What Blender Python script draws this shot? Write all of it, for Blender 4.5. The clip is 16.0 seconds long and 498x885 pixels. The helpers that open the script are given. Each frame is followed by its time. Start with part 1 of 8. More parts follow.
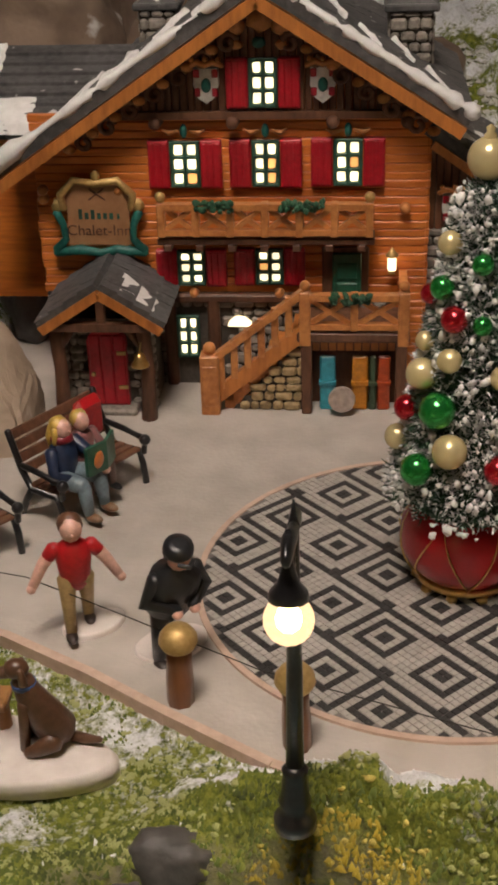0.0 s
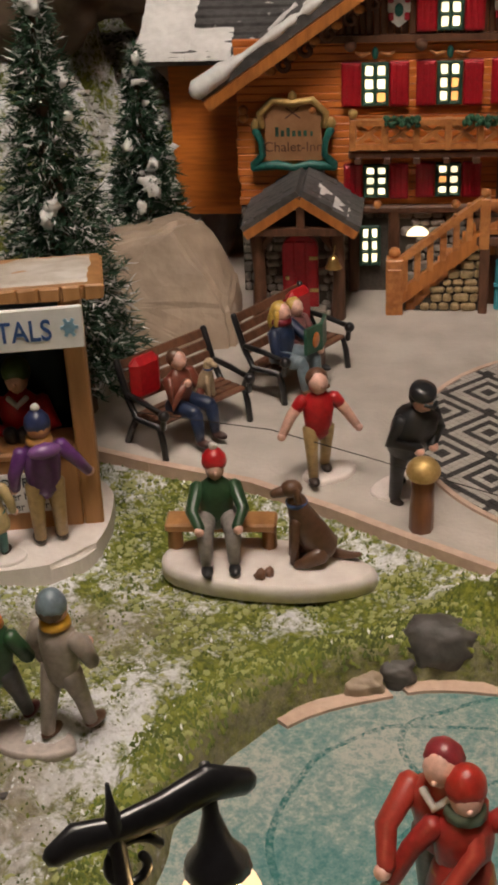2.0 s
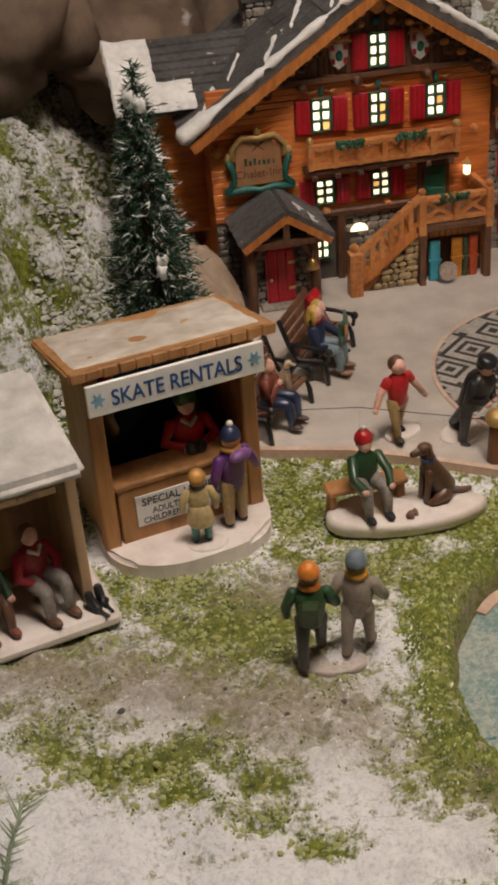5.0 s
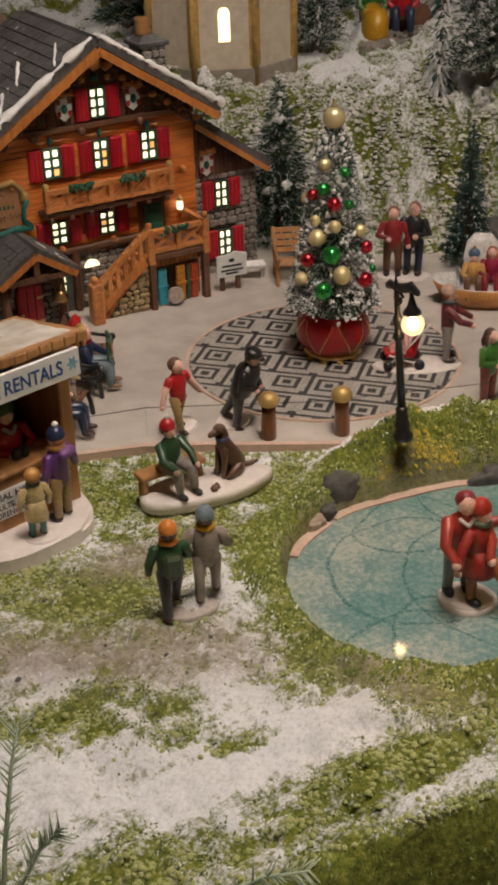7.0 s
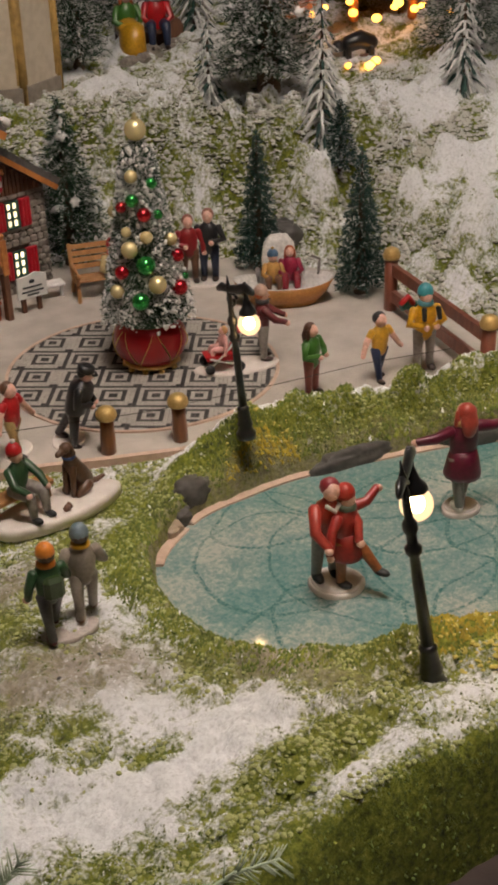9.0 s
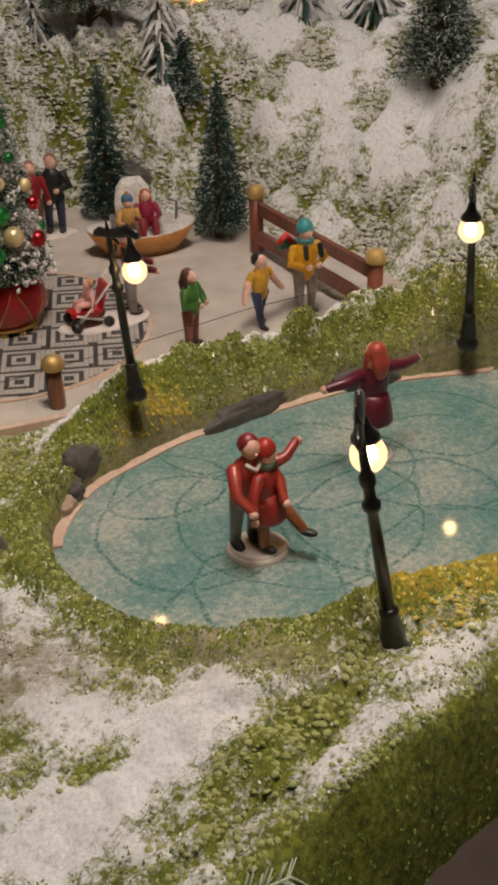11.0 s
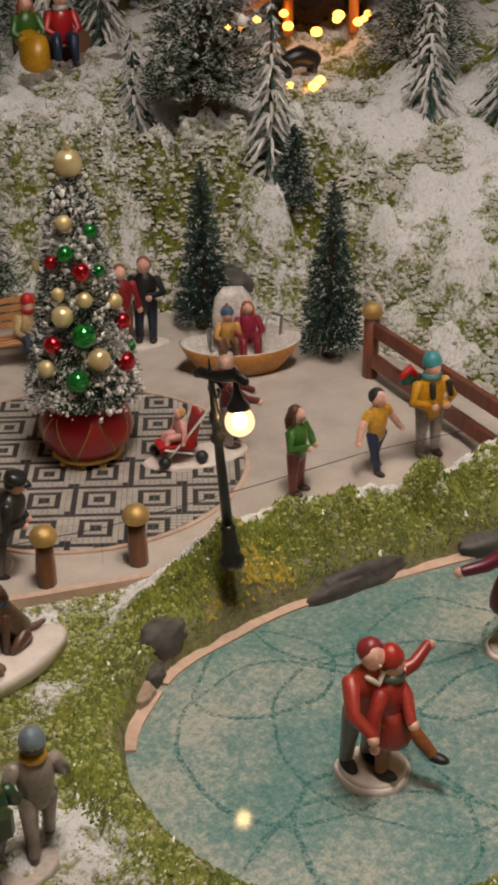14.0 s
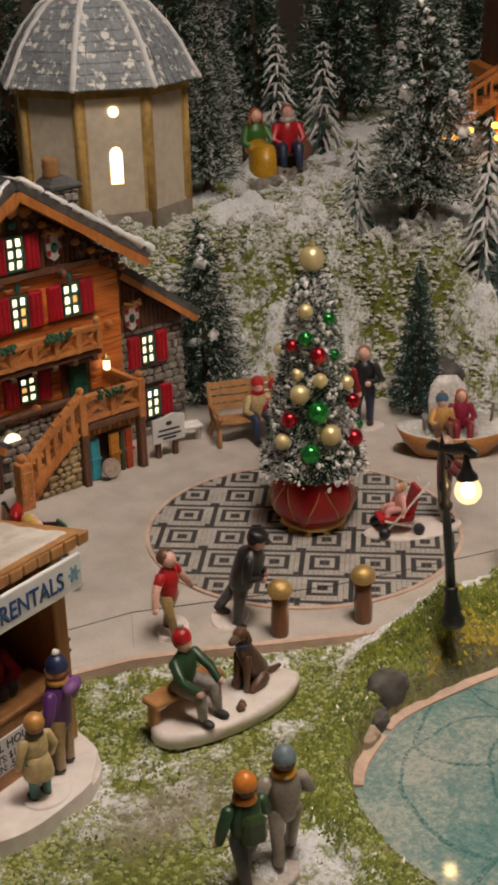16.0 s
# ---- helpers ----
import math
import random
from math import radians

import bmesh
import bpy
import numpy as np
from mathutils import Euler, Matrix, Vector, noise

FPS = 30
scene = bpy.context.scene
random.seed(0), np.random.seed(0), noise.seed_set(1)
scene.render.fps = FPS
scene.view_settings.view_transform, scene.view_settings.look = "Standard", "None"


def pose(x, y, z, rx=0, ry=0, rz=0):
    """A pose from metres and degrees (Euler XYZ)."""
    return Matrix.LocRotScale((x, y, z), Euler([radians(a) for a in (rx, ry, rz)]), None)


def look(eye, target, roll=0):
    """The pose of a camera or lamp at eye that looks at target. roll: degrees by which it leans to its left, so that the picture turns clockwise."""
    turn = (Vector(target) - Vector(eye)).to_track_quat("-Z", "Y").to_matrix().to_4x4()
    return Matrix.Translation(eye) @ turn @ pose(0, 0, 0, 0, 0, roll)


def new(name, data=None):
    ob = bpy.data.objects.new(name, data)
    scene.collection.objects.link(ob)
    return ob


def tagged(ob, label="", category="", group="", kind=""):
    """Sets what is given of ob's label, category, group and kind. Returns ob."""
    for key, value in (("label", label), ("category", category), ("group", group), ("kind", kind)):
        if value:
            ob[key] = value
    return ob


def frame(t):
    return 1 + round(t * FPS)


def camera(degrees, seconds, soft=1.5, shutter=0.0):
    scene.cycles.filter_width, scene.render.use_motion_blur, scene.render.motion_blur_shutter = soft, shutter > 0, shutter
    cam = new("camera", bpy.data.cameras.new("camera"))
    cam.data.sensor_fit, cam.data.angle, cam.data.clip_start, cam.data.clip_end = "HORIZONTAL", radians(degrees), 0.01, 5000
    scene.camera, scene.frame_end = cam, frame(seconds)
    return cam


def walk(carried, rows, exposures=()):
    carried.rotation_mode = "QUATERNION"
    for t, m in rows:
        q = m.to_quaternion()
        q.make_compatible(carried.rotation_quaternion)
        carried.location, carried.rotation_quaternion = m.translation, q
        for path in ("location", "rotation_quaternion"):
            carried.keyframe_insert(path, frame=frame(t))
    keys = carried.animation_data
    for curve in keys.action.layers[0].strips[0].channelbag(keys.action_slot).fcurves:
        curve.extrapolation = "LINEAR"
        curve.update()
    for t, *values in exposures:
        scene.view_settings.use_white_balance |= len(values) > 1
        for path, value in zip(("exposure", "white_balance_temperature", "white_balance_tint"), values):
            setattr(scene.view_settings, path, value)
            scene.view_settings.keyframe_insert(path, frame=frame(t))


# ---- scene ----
cam = camera(22.3, 16.0, soft=3.4)
S = 0.11  # metres to one plan unit
PATH = [
    (0, (0.2058, 0.2764, 2.7583), (-0.1925, 4.2746, 0.6332), -1.83),
    (0.5, (0.0850, 0.0911, 2.7326), (-0.3755, 4.0869, 0.6154), -2.27),
    (1, (-0.0577, -0.1254, 2.6616), (-0.5492, 3.8627, 0.5369), -2.59),
    (1.5, (-0.2307, -0.3413, 2.6412), (-0.7519, 3.6501, 0.5297), -2.75),
    (2, (-0.4497, -0.5759, 2.6087), (-1.0074, 3.3981, 0.4739), -2.84),
    (2.5, (-0.6811, -0.8242, 2.6067), (-1.2743, 3.1398, 0.4629), -3.56),
    (3, (-0.8988, -1.0813, 2.6286), (-1.4456, 2.8860, 0.4785), -4.77),
    (5.5, (-2.9784, -1.7959, 3.7470), (-1.9651, 1.9226, 1.3372), -3.56),
    (6, (-3.3217, -1.9670, 3.6895), (-1.9532, 1.6795, 1.3462), -3.01),
    (6.5, (-3.5790, -2.0963, 3.7217), (-1.9001, 1.4599, 1.4421), -2.33),
    (7, (-3.8341, -2.2006, 3.6980), (-1.8615, 1.2553, 1.5009), -1.75),
    (7.5, (-4.0891, -2.2324, 3.7927), (-1.8981, 1.1162, 1.6368), -1.72),
    (8, (-4.3103, -2.1887, 3.7845), (-1.9095, 1.0261, 1.6486), -1.51),
    (8.5, (-4.3556, -2.0826, 3.7224), (-1.7901, 0.9980, 1.5801), -1.70),
    (9, (-4.3353, -1.9088, 3.6815), (-1.6170, 1.0201, 1.5151), -1.94),
    (9.5, (-4.3236, -1.7008, 3.6118), (-1.4614, 1.0671, 1.4191), -2.28),
    (10, (-4.4178, -1.5178, 3.5448), (-1.4280, 1.0766, 1.3106), -2.49),
    (12.5, (-3.7095, -0.6306, 3.2037), (-0.5237, 1.6037, 0.8542), -0.33),
    (13, (-3.5325, -0.4813, 3.2329), (-0.3780, 1.8468, 0.9328), 0.05),
    (13.5, (-3.4763, -0.3750, 3.2549), (-0.3687, 2.0881, 1.0330), 0.02),
    (14, (-3.4862, -0.3086, 3.2940), (-0.4302, 2.3178, 1.1906), -0.32),
    (14.5, (-3.6220, -0.3061, 3.3198), (-0.6215, 2.4757, 1.3401), -0.49),
    (15, (-3.8345, -0.3495, 3.3502), (-0.9218, 2.5869, 1.4647), -1.03),
    (15.5, (-4.0048, -0.4188, 3.3718), (-1.1794, 2.6436, 1.5553), -1.23),
    (16, (-4.1191, -0.5271, 3.4234), (-1.3843, 2.6420, 1.6518), -1.56),
]


def m3(v):
    return Vector(v) * S


walk(cam, [(t, look(m3(eye), m3(target), roll)) for t, eye, target, roll in PATH])

# ---- room light ----
world = bpy.data.worlds.new("room_air")
scene.world = world
world.use_nodes = True
world.node_tree.nodes["Background"].inputs[0].default_value = (1.0, 0.86, 0.72, 1)
world.node_tree.nodes["Background"].inputs[1].default_value = 0.012
scene.view_settings.exposure = -0.22


# ---- materials ----
def material(name, colour, other=None, grain=300.0, rough=0.6, metal=0.0, bump=0.2, bump_scale=600.0, coat=0.0, stretch=None, wear=0.0, wear_colour=(0.8, 0.78, 0.74)):
    """Two-scale mottled surface; grain and bump_scale are per metre; stretch squashes the grain along an axis."""
    m = bpy.data.materials.new(name)
    m.use_nodes = True
    nt = m.node_tree
    b = nt.nodes["Principled BSDF"]
    tc = nt.nodes.new("ShaderNodeTexCoord")
    mp = nt.nodes.new("ShaderNodeMapping")
    if stretch:
        mp.inputs["Scale"].default_value = stretch
    nt.links.new(tc.outputs["Object"], mp.inputs[0])
    n1 = nt.nodes.new("ShaderNodeTexNoise")
    n1.inputs["Scale"].default_value = grain
    n1.inputs["Detail"].default_value = 5
    nt.links.new(mp.outputs[0], n1.inputs["Vector"])
    n2 = nt.nodes.new("ShaderNodeTexNoise")
    n2.inputs["Scale"].default_value = grain * 0.14
    nt.links.new(mp.outputs[0], n2.inputs["Vector"])
    add = nt.nodes.new("ShaderNodeMath")
    add.operation = "MULTIPLY_ADD"
    nt.links.new(n2.outputs["Fac"], add.inputs[0])
    add.inputs[1].default_value = 0.6
    half = nt.nodes.new("ShaderNodeMath")
    half.operation = "MULTIPLY"
    half.inputs[1].default_value = 0.6
    nt.links.new(n1.outputs["Fac"], half.inputs[0])
    nt.links.new(half.outputs[0], add.inputs[2])
    ramp = nt.nodes.new("ShaderNodeValToRGB")
    o = other or tuple(c * 0.55 for c in colour)
    ramp.color_ramp.elements[0].position, ramp.color_ramp.elements[0].color = 0.42, (*o, 1)
    ramp.color_ramp.elements[1].position, ramp.color_ramp.elements[1].color = 0.72, (*colour, 1)
    nt.links.new(add.outputs[0], ramp.inputs[0])
    out = ramp.outputs[0]
    if wear:
        n3 = nt.nodes.new("ShaderNodeTexNoise")
        n3.inputs["Scale"].default_value = grain * 0.5
        n3.inputs["Detail"].default_value = 8
        nt.links.new(tc.outputs["Object"], n3.inputs["Vector"])
        r3 = nt.nodes.new("ShaderNodeValToRGB")
        r3.color_ramp.elements[0].position = 0.72 - wear * 0.3
        r3.color_ramp.elements[1].position = 0.78 - wear * 0.3
        nt.links.new(n3.outputs["Fac"], r3.inputs[0])
        mx = nt.nodes.new("ShaderNodeMix")
        mx.data_type = "RGBA"
        nt.links.new(r3.outputs[0], mx.inputs[0])
        nt.links.new(out, mx.inputs[6])
        mx.inputs[7].default_value = (*wear_colour, 1)
        out = mx.outputs[2]
    nt.links.new(out, b.inputs["Base Color"])
    b.inputs["Roughness"].default_value = rough
    b.inputs["Metallic"].default_value = metal
    b.inputs["Coat Weight"].default_value = coat
    b.inputs["Coat Roughness"].default_value = 0.25
    if bump:
        n4 = nt.nodes.new("ShaderNodeTexNoise")
        n4.inputs["Scale"].default_value = bump_scale
        n4.inputs["Detail"].default_value = 4
        nt.links.new(mp.outputs[0], n4.inputs["Vector"])
        bp = nt.nodes.new("ShaderNodeBump")
        bp.inputs["Strength"].default_value = bump
        bp.inputs["Distance"].default_value = 0.0006
        nt.links.new(n4.outputs["Fac"], bp.inputs["Height"])
        nt.links.new(bp.outputs[0], b.inputs["Normal"])
    return m


def glowing(name, colour, strength, spread=0.35, grain=120.0):
    """A lit pane or bulb: warm light, a little uneven."""
    m = bpy.data.materials.new(name)
    m.use_nodes = True
    nt = m.node_tree
    b = nt.nodes["Principled BSDF"]
    b.inputs["Base Color"].default_value = (*colour, 1)
    b.inputs["Roughness"].default_value = 0.3
    info = nt.nodes.new("ShaderNodeObjectInfo")
    ma = nt.nodes.new("ShaderNodeMath")
    ma.operation = "MULTIPLY_ADD"
    nt.links.new(info.outputs["Random"], ma.inputs[0])
    ma.inputs[1].default_value = strength * spread * 2
    ma.inputs[2].default_value = strength * (1 - spread)
    b.inputs["Emission Color"].default_value = (*colour, 1)
    nt.links.new(ma.outputs[0], b.inputs["Emission Strength"])
    return m


PAINTS = {}


def paint(r, g, b, rough=0.38):
    """Hand-painted resin of that colour."""
    key = (round(r, 3), round(g, 3), round(b, 3), rough)
    if key not in PAINTS:
        PAINTS[key] = material("painted_resin", (r, g, b), tuple(c * 0.62 for c in (r, g, b)), grain=420, rough=rough, bump=0.25, bump_scale=700, coat=0.25)
    return PAINTS[key]


SKIN = (0.84, 0.50, 0.40)
WOOD_ORANGE = material("orange_stained_wood", (0.74, 0.225, 0.036), (0.46, 0.115, 0.02), grain=260, rough=0.45, bump=0.6, bump_scale=500, stretch=(0.18, 1, 1.8), coat=0.15)
WOOD_UPRIGHT = material("orange_stained_timber", (0.60, 0.22, 0.05), (0.34, 0.11, 0.025), grain=300, rough=0.45, bump=0.5, bump_scale=500, stretch=(1, 1, 0.25), coat=0.15)
WOOD_DARK = material("dark_brown_timber", (0.17, 0.075, 0.04), (0.07, 0.03, 0.018), grain=300, rough=0.55, bump=0.5, stretch=(1, 1, 0.3))
WOOD_RAIL = material("carved_balcony_wood", (0.64, 0.27, 0.085), (0.40, 0.14, 0.04), grain=320, rough=0.45, bump=0.5, coat=0.1)
WOOD_TAN = material("tan_varnished_wood", (0.47, 0.24, 0.09), (0.27, 0.12, 0.04), grain=160, rough=0.5, bump=0.3, stretch=(1, 1, 0.2))
WOOD_SHED = material("bare_birch_board", (0.52, 0.36, 0.22), (0.36, 0.22, 0.12), grain=160, rough=0.6, bump=0.2, stretch=(1, 1, 0.2))
WOOD_POST = material("bollard_walnut", (0.27, 0.10, 0.035), (0.13, 0.045, 0.016), grain=260, rough=0.35, bump=0.25, stretch=(1, 1, 0.2), coat=0.3)
WOOD_FENCE = material("red_brown_fence_wood", (0.22, 0.065, 0.038), (0.12, 0.035, 0.02), grain=260, rough=0.45, bump=0.3, stretch=(1, 1, 0.3), coat=0.15)
RED_SHUTTER = material("dark_red_shutter_paint", (0.50, 0.008, 0.024), (0.33, 0.005, 0.016), grain=420, rough=0.4, bump=0.3, coat=0.2)
GREEN_TRIM = material("dark_green_trim_paint", (0.035, 0.12, 0.085), (0.015, 0.05, 0.035), grain=420, rough=0.5, bump=0.3)
TEAL_TRIM = material("teal_scroll_paint", (0.02, 0.17, 0.14), (0.008, 0.07, 0.06), grain=420, rough=0.45)
SLATE = material("dark_slate_shingle", (0.12, 0.115, 0.115), (0.05, 0.05, 0.05), grain=260, rough=0.6, bump=0.7, wear=0.15)
SNOW = material("matt_snow_paint", (0.84, 0.83, 0.82), (0.68, 0.67, 0.66), grain=200, rough=0.75, bump=0.6, bump_scale=500)
STONE = material("grey_rubble_stone", (0.34, 0.30, 0.26), (0.16, 0.14, 0.12), grain=340, rough=0.75, bump=0.7)
STONE_TAN = material("tan_rubble_stone", (0.46, 0.34, 0.18), (0.22, 0.15, 0.07), grain=340, rough=0.7, bump=0.6)
MORTAR = material("dark_mortar", (0.10, 0.085, 0.07), grain=500, rough=0.9)
BOULDER = material("sandstone_boulder", (0.46, 0.36, 0.27), (0.27, 0.205, 0.15), grain=60, rough=0.55, bump=0.8, bump_scale=260, wear=0.22, wear_colour=(0.66, 0.58, 0.50))
DARK_ROCK = material("dark_wet_rock", (0.11, 0.10, 0.095), (0.04, 0.038, 0.035), grain=120, rough=0.55, bump=0.8, bump_scale=300)
BROWN_ROCK = material("brown_cork_rock", (0.22, 0.155, 0.11), (0.09, 0.06, 0.045), grain=60, rough=0.8, bump=1.0, bump_scale=240, wear=0.2, wear_colour=(0.55, 0.53, 0.5))
GOLD = material("satin_gold", (0.80, 0.56, 0.22), (0.62, 0.40, 0.13), grain=500, rough=0.32, metal=1.0, bump=0.15)
BRASS = material("brass_paint", (0.62, 0.43, 0.17), (0.44, 0.29, 0.10), grain=500, rough=0.5, metal=0.55, bump=0.2)
BLACK_IRON = material("black_gloss_iron", (0.018, 0.018, 0.02), (0.008, 0.008, 0.009), grain=500, rough=0.3, metal=0.2, bump=0.2, coat=0.4)
BALL_GOLD = material("gold_glass_bauble", (0.78, 0.66, 0.36), (0.68, 0.54, 0.26), grain=150, rough=0.24, metal=0.45, bump=0.0)
BALL_RED = material("red_glass_bauble", (0.55, 0.008, 0.022), (0.42, 0.005, 0.015), grain=150, rough=0.16, metal=0.7, bump=0.0, coat=0.6)
BALL_GREEN = material("green_glass_bauble", (0.025, 0.36, 0.06), (0.015, 0.25, 0.04), grain=150, rough=0.16, metal=0.7, bump=0.0, coat=0.6)
POT_RED = material("crimson_lacquer", (0.42, 0.006, 0.012), (0.30, 0.004, 0.008), grain=160, rough=0.28, bump=0.15, bump_scale=900, coat=0.5)
FIR = material("dark_fir_needles", (0.028, 0.082, 0.04), (0.012, 0.036, 0.02), grain=200, rough=0.6, bump=0)
FIR_BLUE = material("blue_green_fir_needles", (0.028, 0.085, 0.068), (0.012, 0.038, 0.03), grain=200, rough=0.6, bump=0)
FLOCK = material("white_flocked_needles", (0.74, 0.74, 0.73), (0.52, 0.52, 0.52), grain=400, rough=0.85, bump=0)
BARK = material("brown_bark", (0.10, 0.06, 0.035), grain=300, rough=0.85)
PALE_KERB = material("pinkish_cut_board", (0.62, 0.46, 0.36), (0.48, 0.34, 0.26), grain=200, rough=0.8)
RESIN_BASE = material("white_resin_base", (0.76, 0.70, 0.66), (0.60, 0.53, 0.49), grain=120, rough=0.55, bump=0.2)
SIGN_WHITE = material("white_card", (0.74, 0.73, 0.71), (0.64, 0.63, 0.61), grain=200, rough=0.55, bump=0.05)
INK_BLUE = material("blue_ink", (0.03, 0.09, 0.27), grain=300, rough=0.5, bump=0)
INK_PALE = material("pale_blue_ink", (0.30, 0.52, 0.68), grain=300, rough=0.5, bump=0)
INK_DARK = material("dark_ink", (0.035, 0.04, 0.05), grain=300, rough=0.5, bump=0)
DARK_BLUE = material("dark_blue_lining", (0.035, 0.075, 0.115), (0.016, 0.034, 0.055), grain=60, rough=0.6)
PLASTER = material("cream_plaster", (0.66, 0.58, 0.46), (0.52, 0.44, 0.33), grain=120, rough=0.8, bump=0.3)
OCHRE = material("ochre_trim", (0.52, 0.33, 0.10), grain=200, rough=0.7)
TILE_BLACK = material("charcoal_mosaic", (0.045, 0.042, 0.042), (0.02, 0.019, 0.019), grain=400, rough=0.6, bump=0.2)
TILE_WHITE = material("ivory_mosaic", (0.50, 0.47, 0.43), (0.36, 0.33, 0.30), grain=400, rough=0.6, bump=0.2)
GROUT = material("grey_grout", (0.22, 0.20, 0.185), grain=400, rough=0.8)
PANE = glowing("lit_window_pane", (1.0, 0.85, 0.56), 2.2)
PANE_DIM = glowing("amber_window_pane", (1.0, 0.52, 0.16), 1.3)
AMBER = glowing("amber_fairy_light", (1.0, 0.40, 0.05), 8.0)
BULB = glowing("lamp_bulb_core", (1.0, 0.62, 0.26), 75.0, spread=0.0)


def globe_material():
    """Thin frosted globe, faintly lit through by the core inside it."""
    m = bpy.data.materials.new("frosted_globe")
    m.use_nodes = True
    nt = m.node_tree
    out = nt.nodes["Material Output"]
    glow = nt.nodes.new("ShaderNodeEmission")
    glow.inputs[0].default_value = (1.0, 0.70, 0.36, 1)
    glow.inputs[1].default_value = 2.4
    clear = nt.nodes.new("ShaderNodeBsdfTransparent")
    gloss = nt.nodes.new("ShaderNodeBsdfGlossy")
    gloss.inputs["Roughness"].default_value = 0.08
    a, b = nt.nodes.new("ShaderNodeMixShader"), nt.nodes.new("ShaderNodeMixShader")
    a.inputs[0].default_value, b.inputs[0].default_value = 0.55, 0.08
    nt.links.new(clear.outputs[0], a.inputs[1])
    nt.links.new(glow.outputs[0], a.inputs[2])
    nt.links.new(a.outputs[0], b.inputs[1])
    nt.links.new(gloss.outputs[0], b.inputs[2])
    nt.links.new(b.outputs[0], out.inputs[0])
    return m


GLOBE = globe_material()
THREAD = material("dark_thread", (0.05, 0.045, 0.04), rough=0.7, bump=0)
WALL_PAINT = material("brown_wall_paint", (0.26, 0.21, 0.17), (0.22, 0.18, 0.145), grain=6, rough=0.85, bump=0.1)
CEILING_PAINT = material("grey_ceiling_paint", (0.32, 0.31, 0.29), grain=6, rough=0.9, bump=0.1)
FLOOR_WOOD = material("brown_floor_boards", (0.24, 0.15, 0.09), grain=12, rough=0.6, bump=0.2)
CLOTH = material("dark_table_cloth", (0.05, 0.035, 0.03), grain=60, rough=0.9)


# ---- mesh helpers, in plan units ----
def box(bm, x0, x1, y0, y1, z0, z1, mi=0, bevel=0.0, jitter=0.0):
    r = bmesh.ops.create_cube(bm, size=1.0)
    for v in r["verts"]:
        v.co = Vector((x0 + (v.co.x + 0.5) * (x1 - x0), y0 + (v.co.y + 0.5) * (y1 - y0), z0 + (v.co.z + 0.5) * (z1 - z0)))
        if jitter:
            v.co += Vector([random.uniform(-jitter, jitter) for _ in range(3)])
    faces = {f for v in r["verts"] for f in v.link_faces}
    for f in faces:
        f.material_index = mi
    if bevel:
        e = list({e for f in faces for e in f.edges})
        r2 = bmesh.ops.bevel(bm, geom=e, offset=bevel, segments=1, affect="EDGES")
        for f in r2["faces"]:
            f.material_index = mi
    return bm


def limb(bm, pts, radii, mi=0, seg=10, flat=1.0, round_ends=True):
    """A swept round body through pts with a radius at each; flat squashes it across y for upright ones."""
    pts = [Vector(p) for p in pts]
    radii = list(radii)
    if round_ends:
        a, b = (pts[0] - pts[1]).normalized(), (pts[-1] - pts[-2]).normalized()
        pts = [pts[0] + a * radii[0] * 0.55] + pts + [pts[-1] + b * radii[-1] * 0.55]
        radii = [radii[0] * 0.55] + radii + [radii[-1] * 0.55]
    rings = []
    for i, (p, r) in enumerate(zip(pts, radii)):
        d = (pts[min(i + 1, len(pts) - 1)] - pts[max(i - 1, 0)]).normalized()
        side = d.cross(Vector((0, 1, 0)))
        if side.length < 0.2:
            side = d.cross(Vector((1, 0, 0)))
        side.normalize()
        up = side.cross(d)
        ring = []
        for k in range(seg):
            t = 2 * math.pi * k / seg
            ring.append(bm.verts.new(p + side * (r * math.cos(t)) + up * (r * flat * math.sin(t))))
        rings.append(ring)
    for a, b in zip(rings, rings[1:]):
        for k in range(seg):
            f = bm.faces.new((a[k], a[(k + 1) % seg], b[(k + 1) % seg], b[k]))
            f.material_index, f.smooth = mi, True
    for ring, flip in ((rings[0], True), (rings[-1], False)):
        f = bm.faces.new(ring[::-1] if flip else ring)
        f.material_index, f.smooth = mi, True
    return bm


def lathe(bm, profile, x=0.0, y=0.0, z=0.0, mi=0, seg=20):
    """A turned body from (radius, height) pairs."""
    rings = []
    for r, h in profile:
        rings.append([bm.verts.new((x + r * math.cos(2 * math.pi * k / seg), y + r * math.sin(2 * math.pi * k / seg), z + h)) for k in range(seg)])
    for a, b in zip(rings, rings[1:]):
        for k in range(seg):
            f = bm.faces.new((a[k], a[(k + 1) % seg], b[(k + 1) % seg], b[k]))
            f.material_index, f.smooth = mi, True
    bm.faces.new(rings[0][::-1]).material_index = mi
    bm.faces.new(rings[-1]).material_index = mi
    return bm


def ball(bm, c, r, mi=0, scale=(1, 1, 1), sub=2, rough=0.0):
    q = bmesh.ops.create_icosphere(bm, subdivisions=sub, radius=1.0)
    for v in q["verts"]:
        k = 1 + (noise.noise(v.co * 2.3 + Vector(c) * 7) * rough if rough else 0)
        v.co = Vector((c[0] + v.co.x * r * scale[0] * k, c[1] + v.co.y * r * scale[1] * k, c[2] + v.co.z * r * scale[2] * k))
    for f in {f for v in q["verts"] for f in v.link_faces}:
        f.material_index, f.smooth = mi, True
    return bm


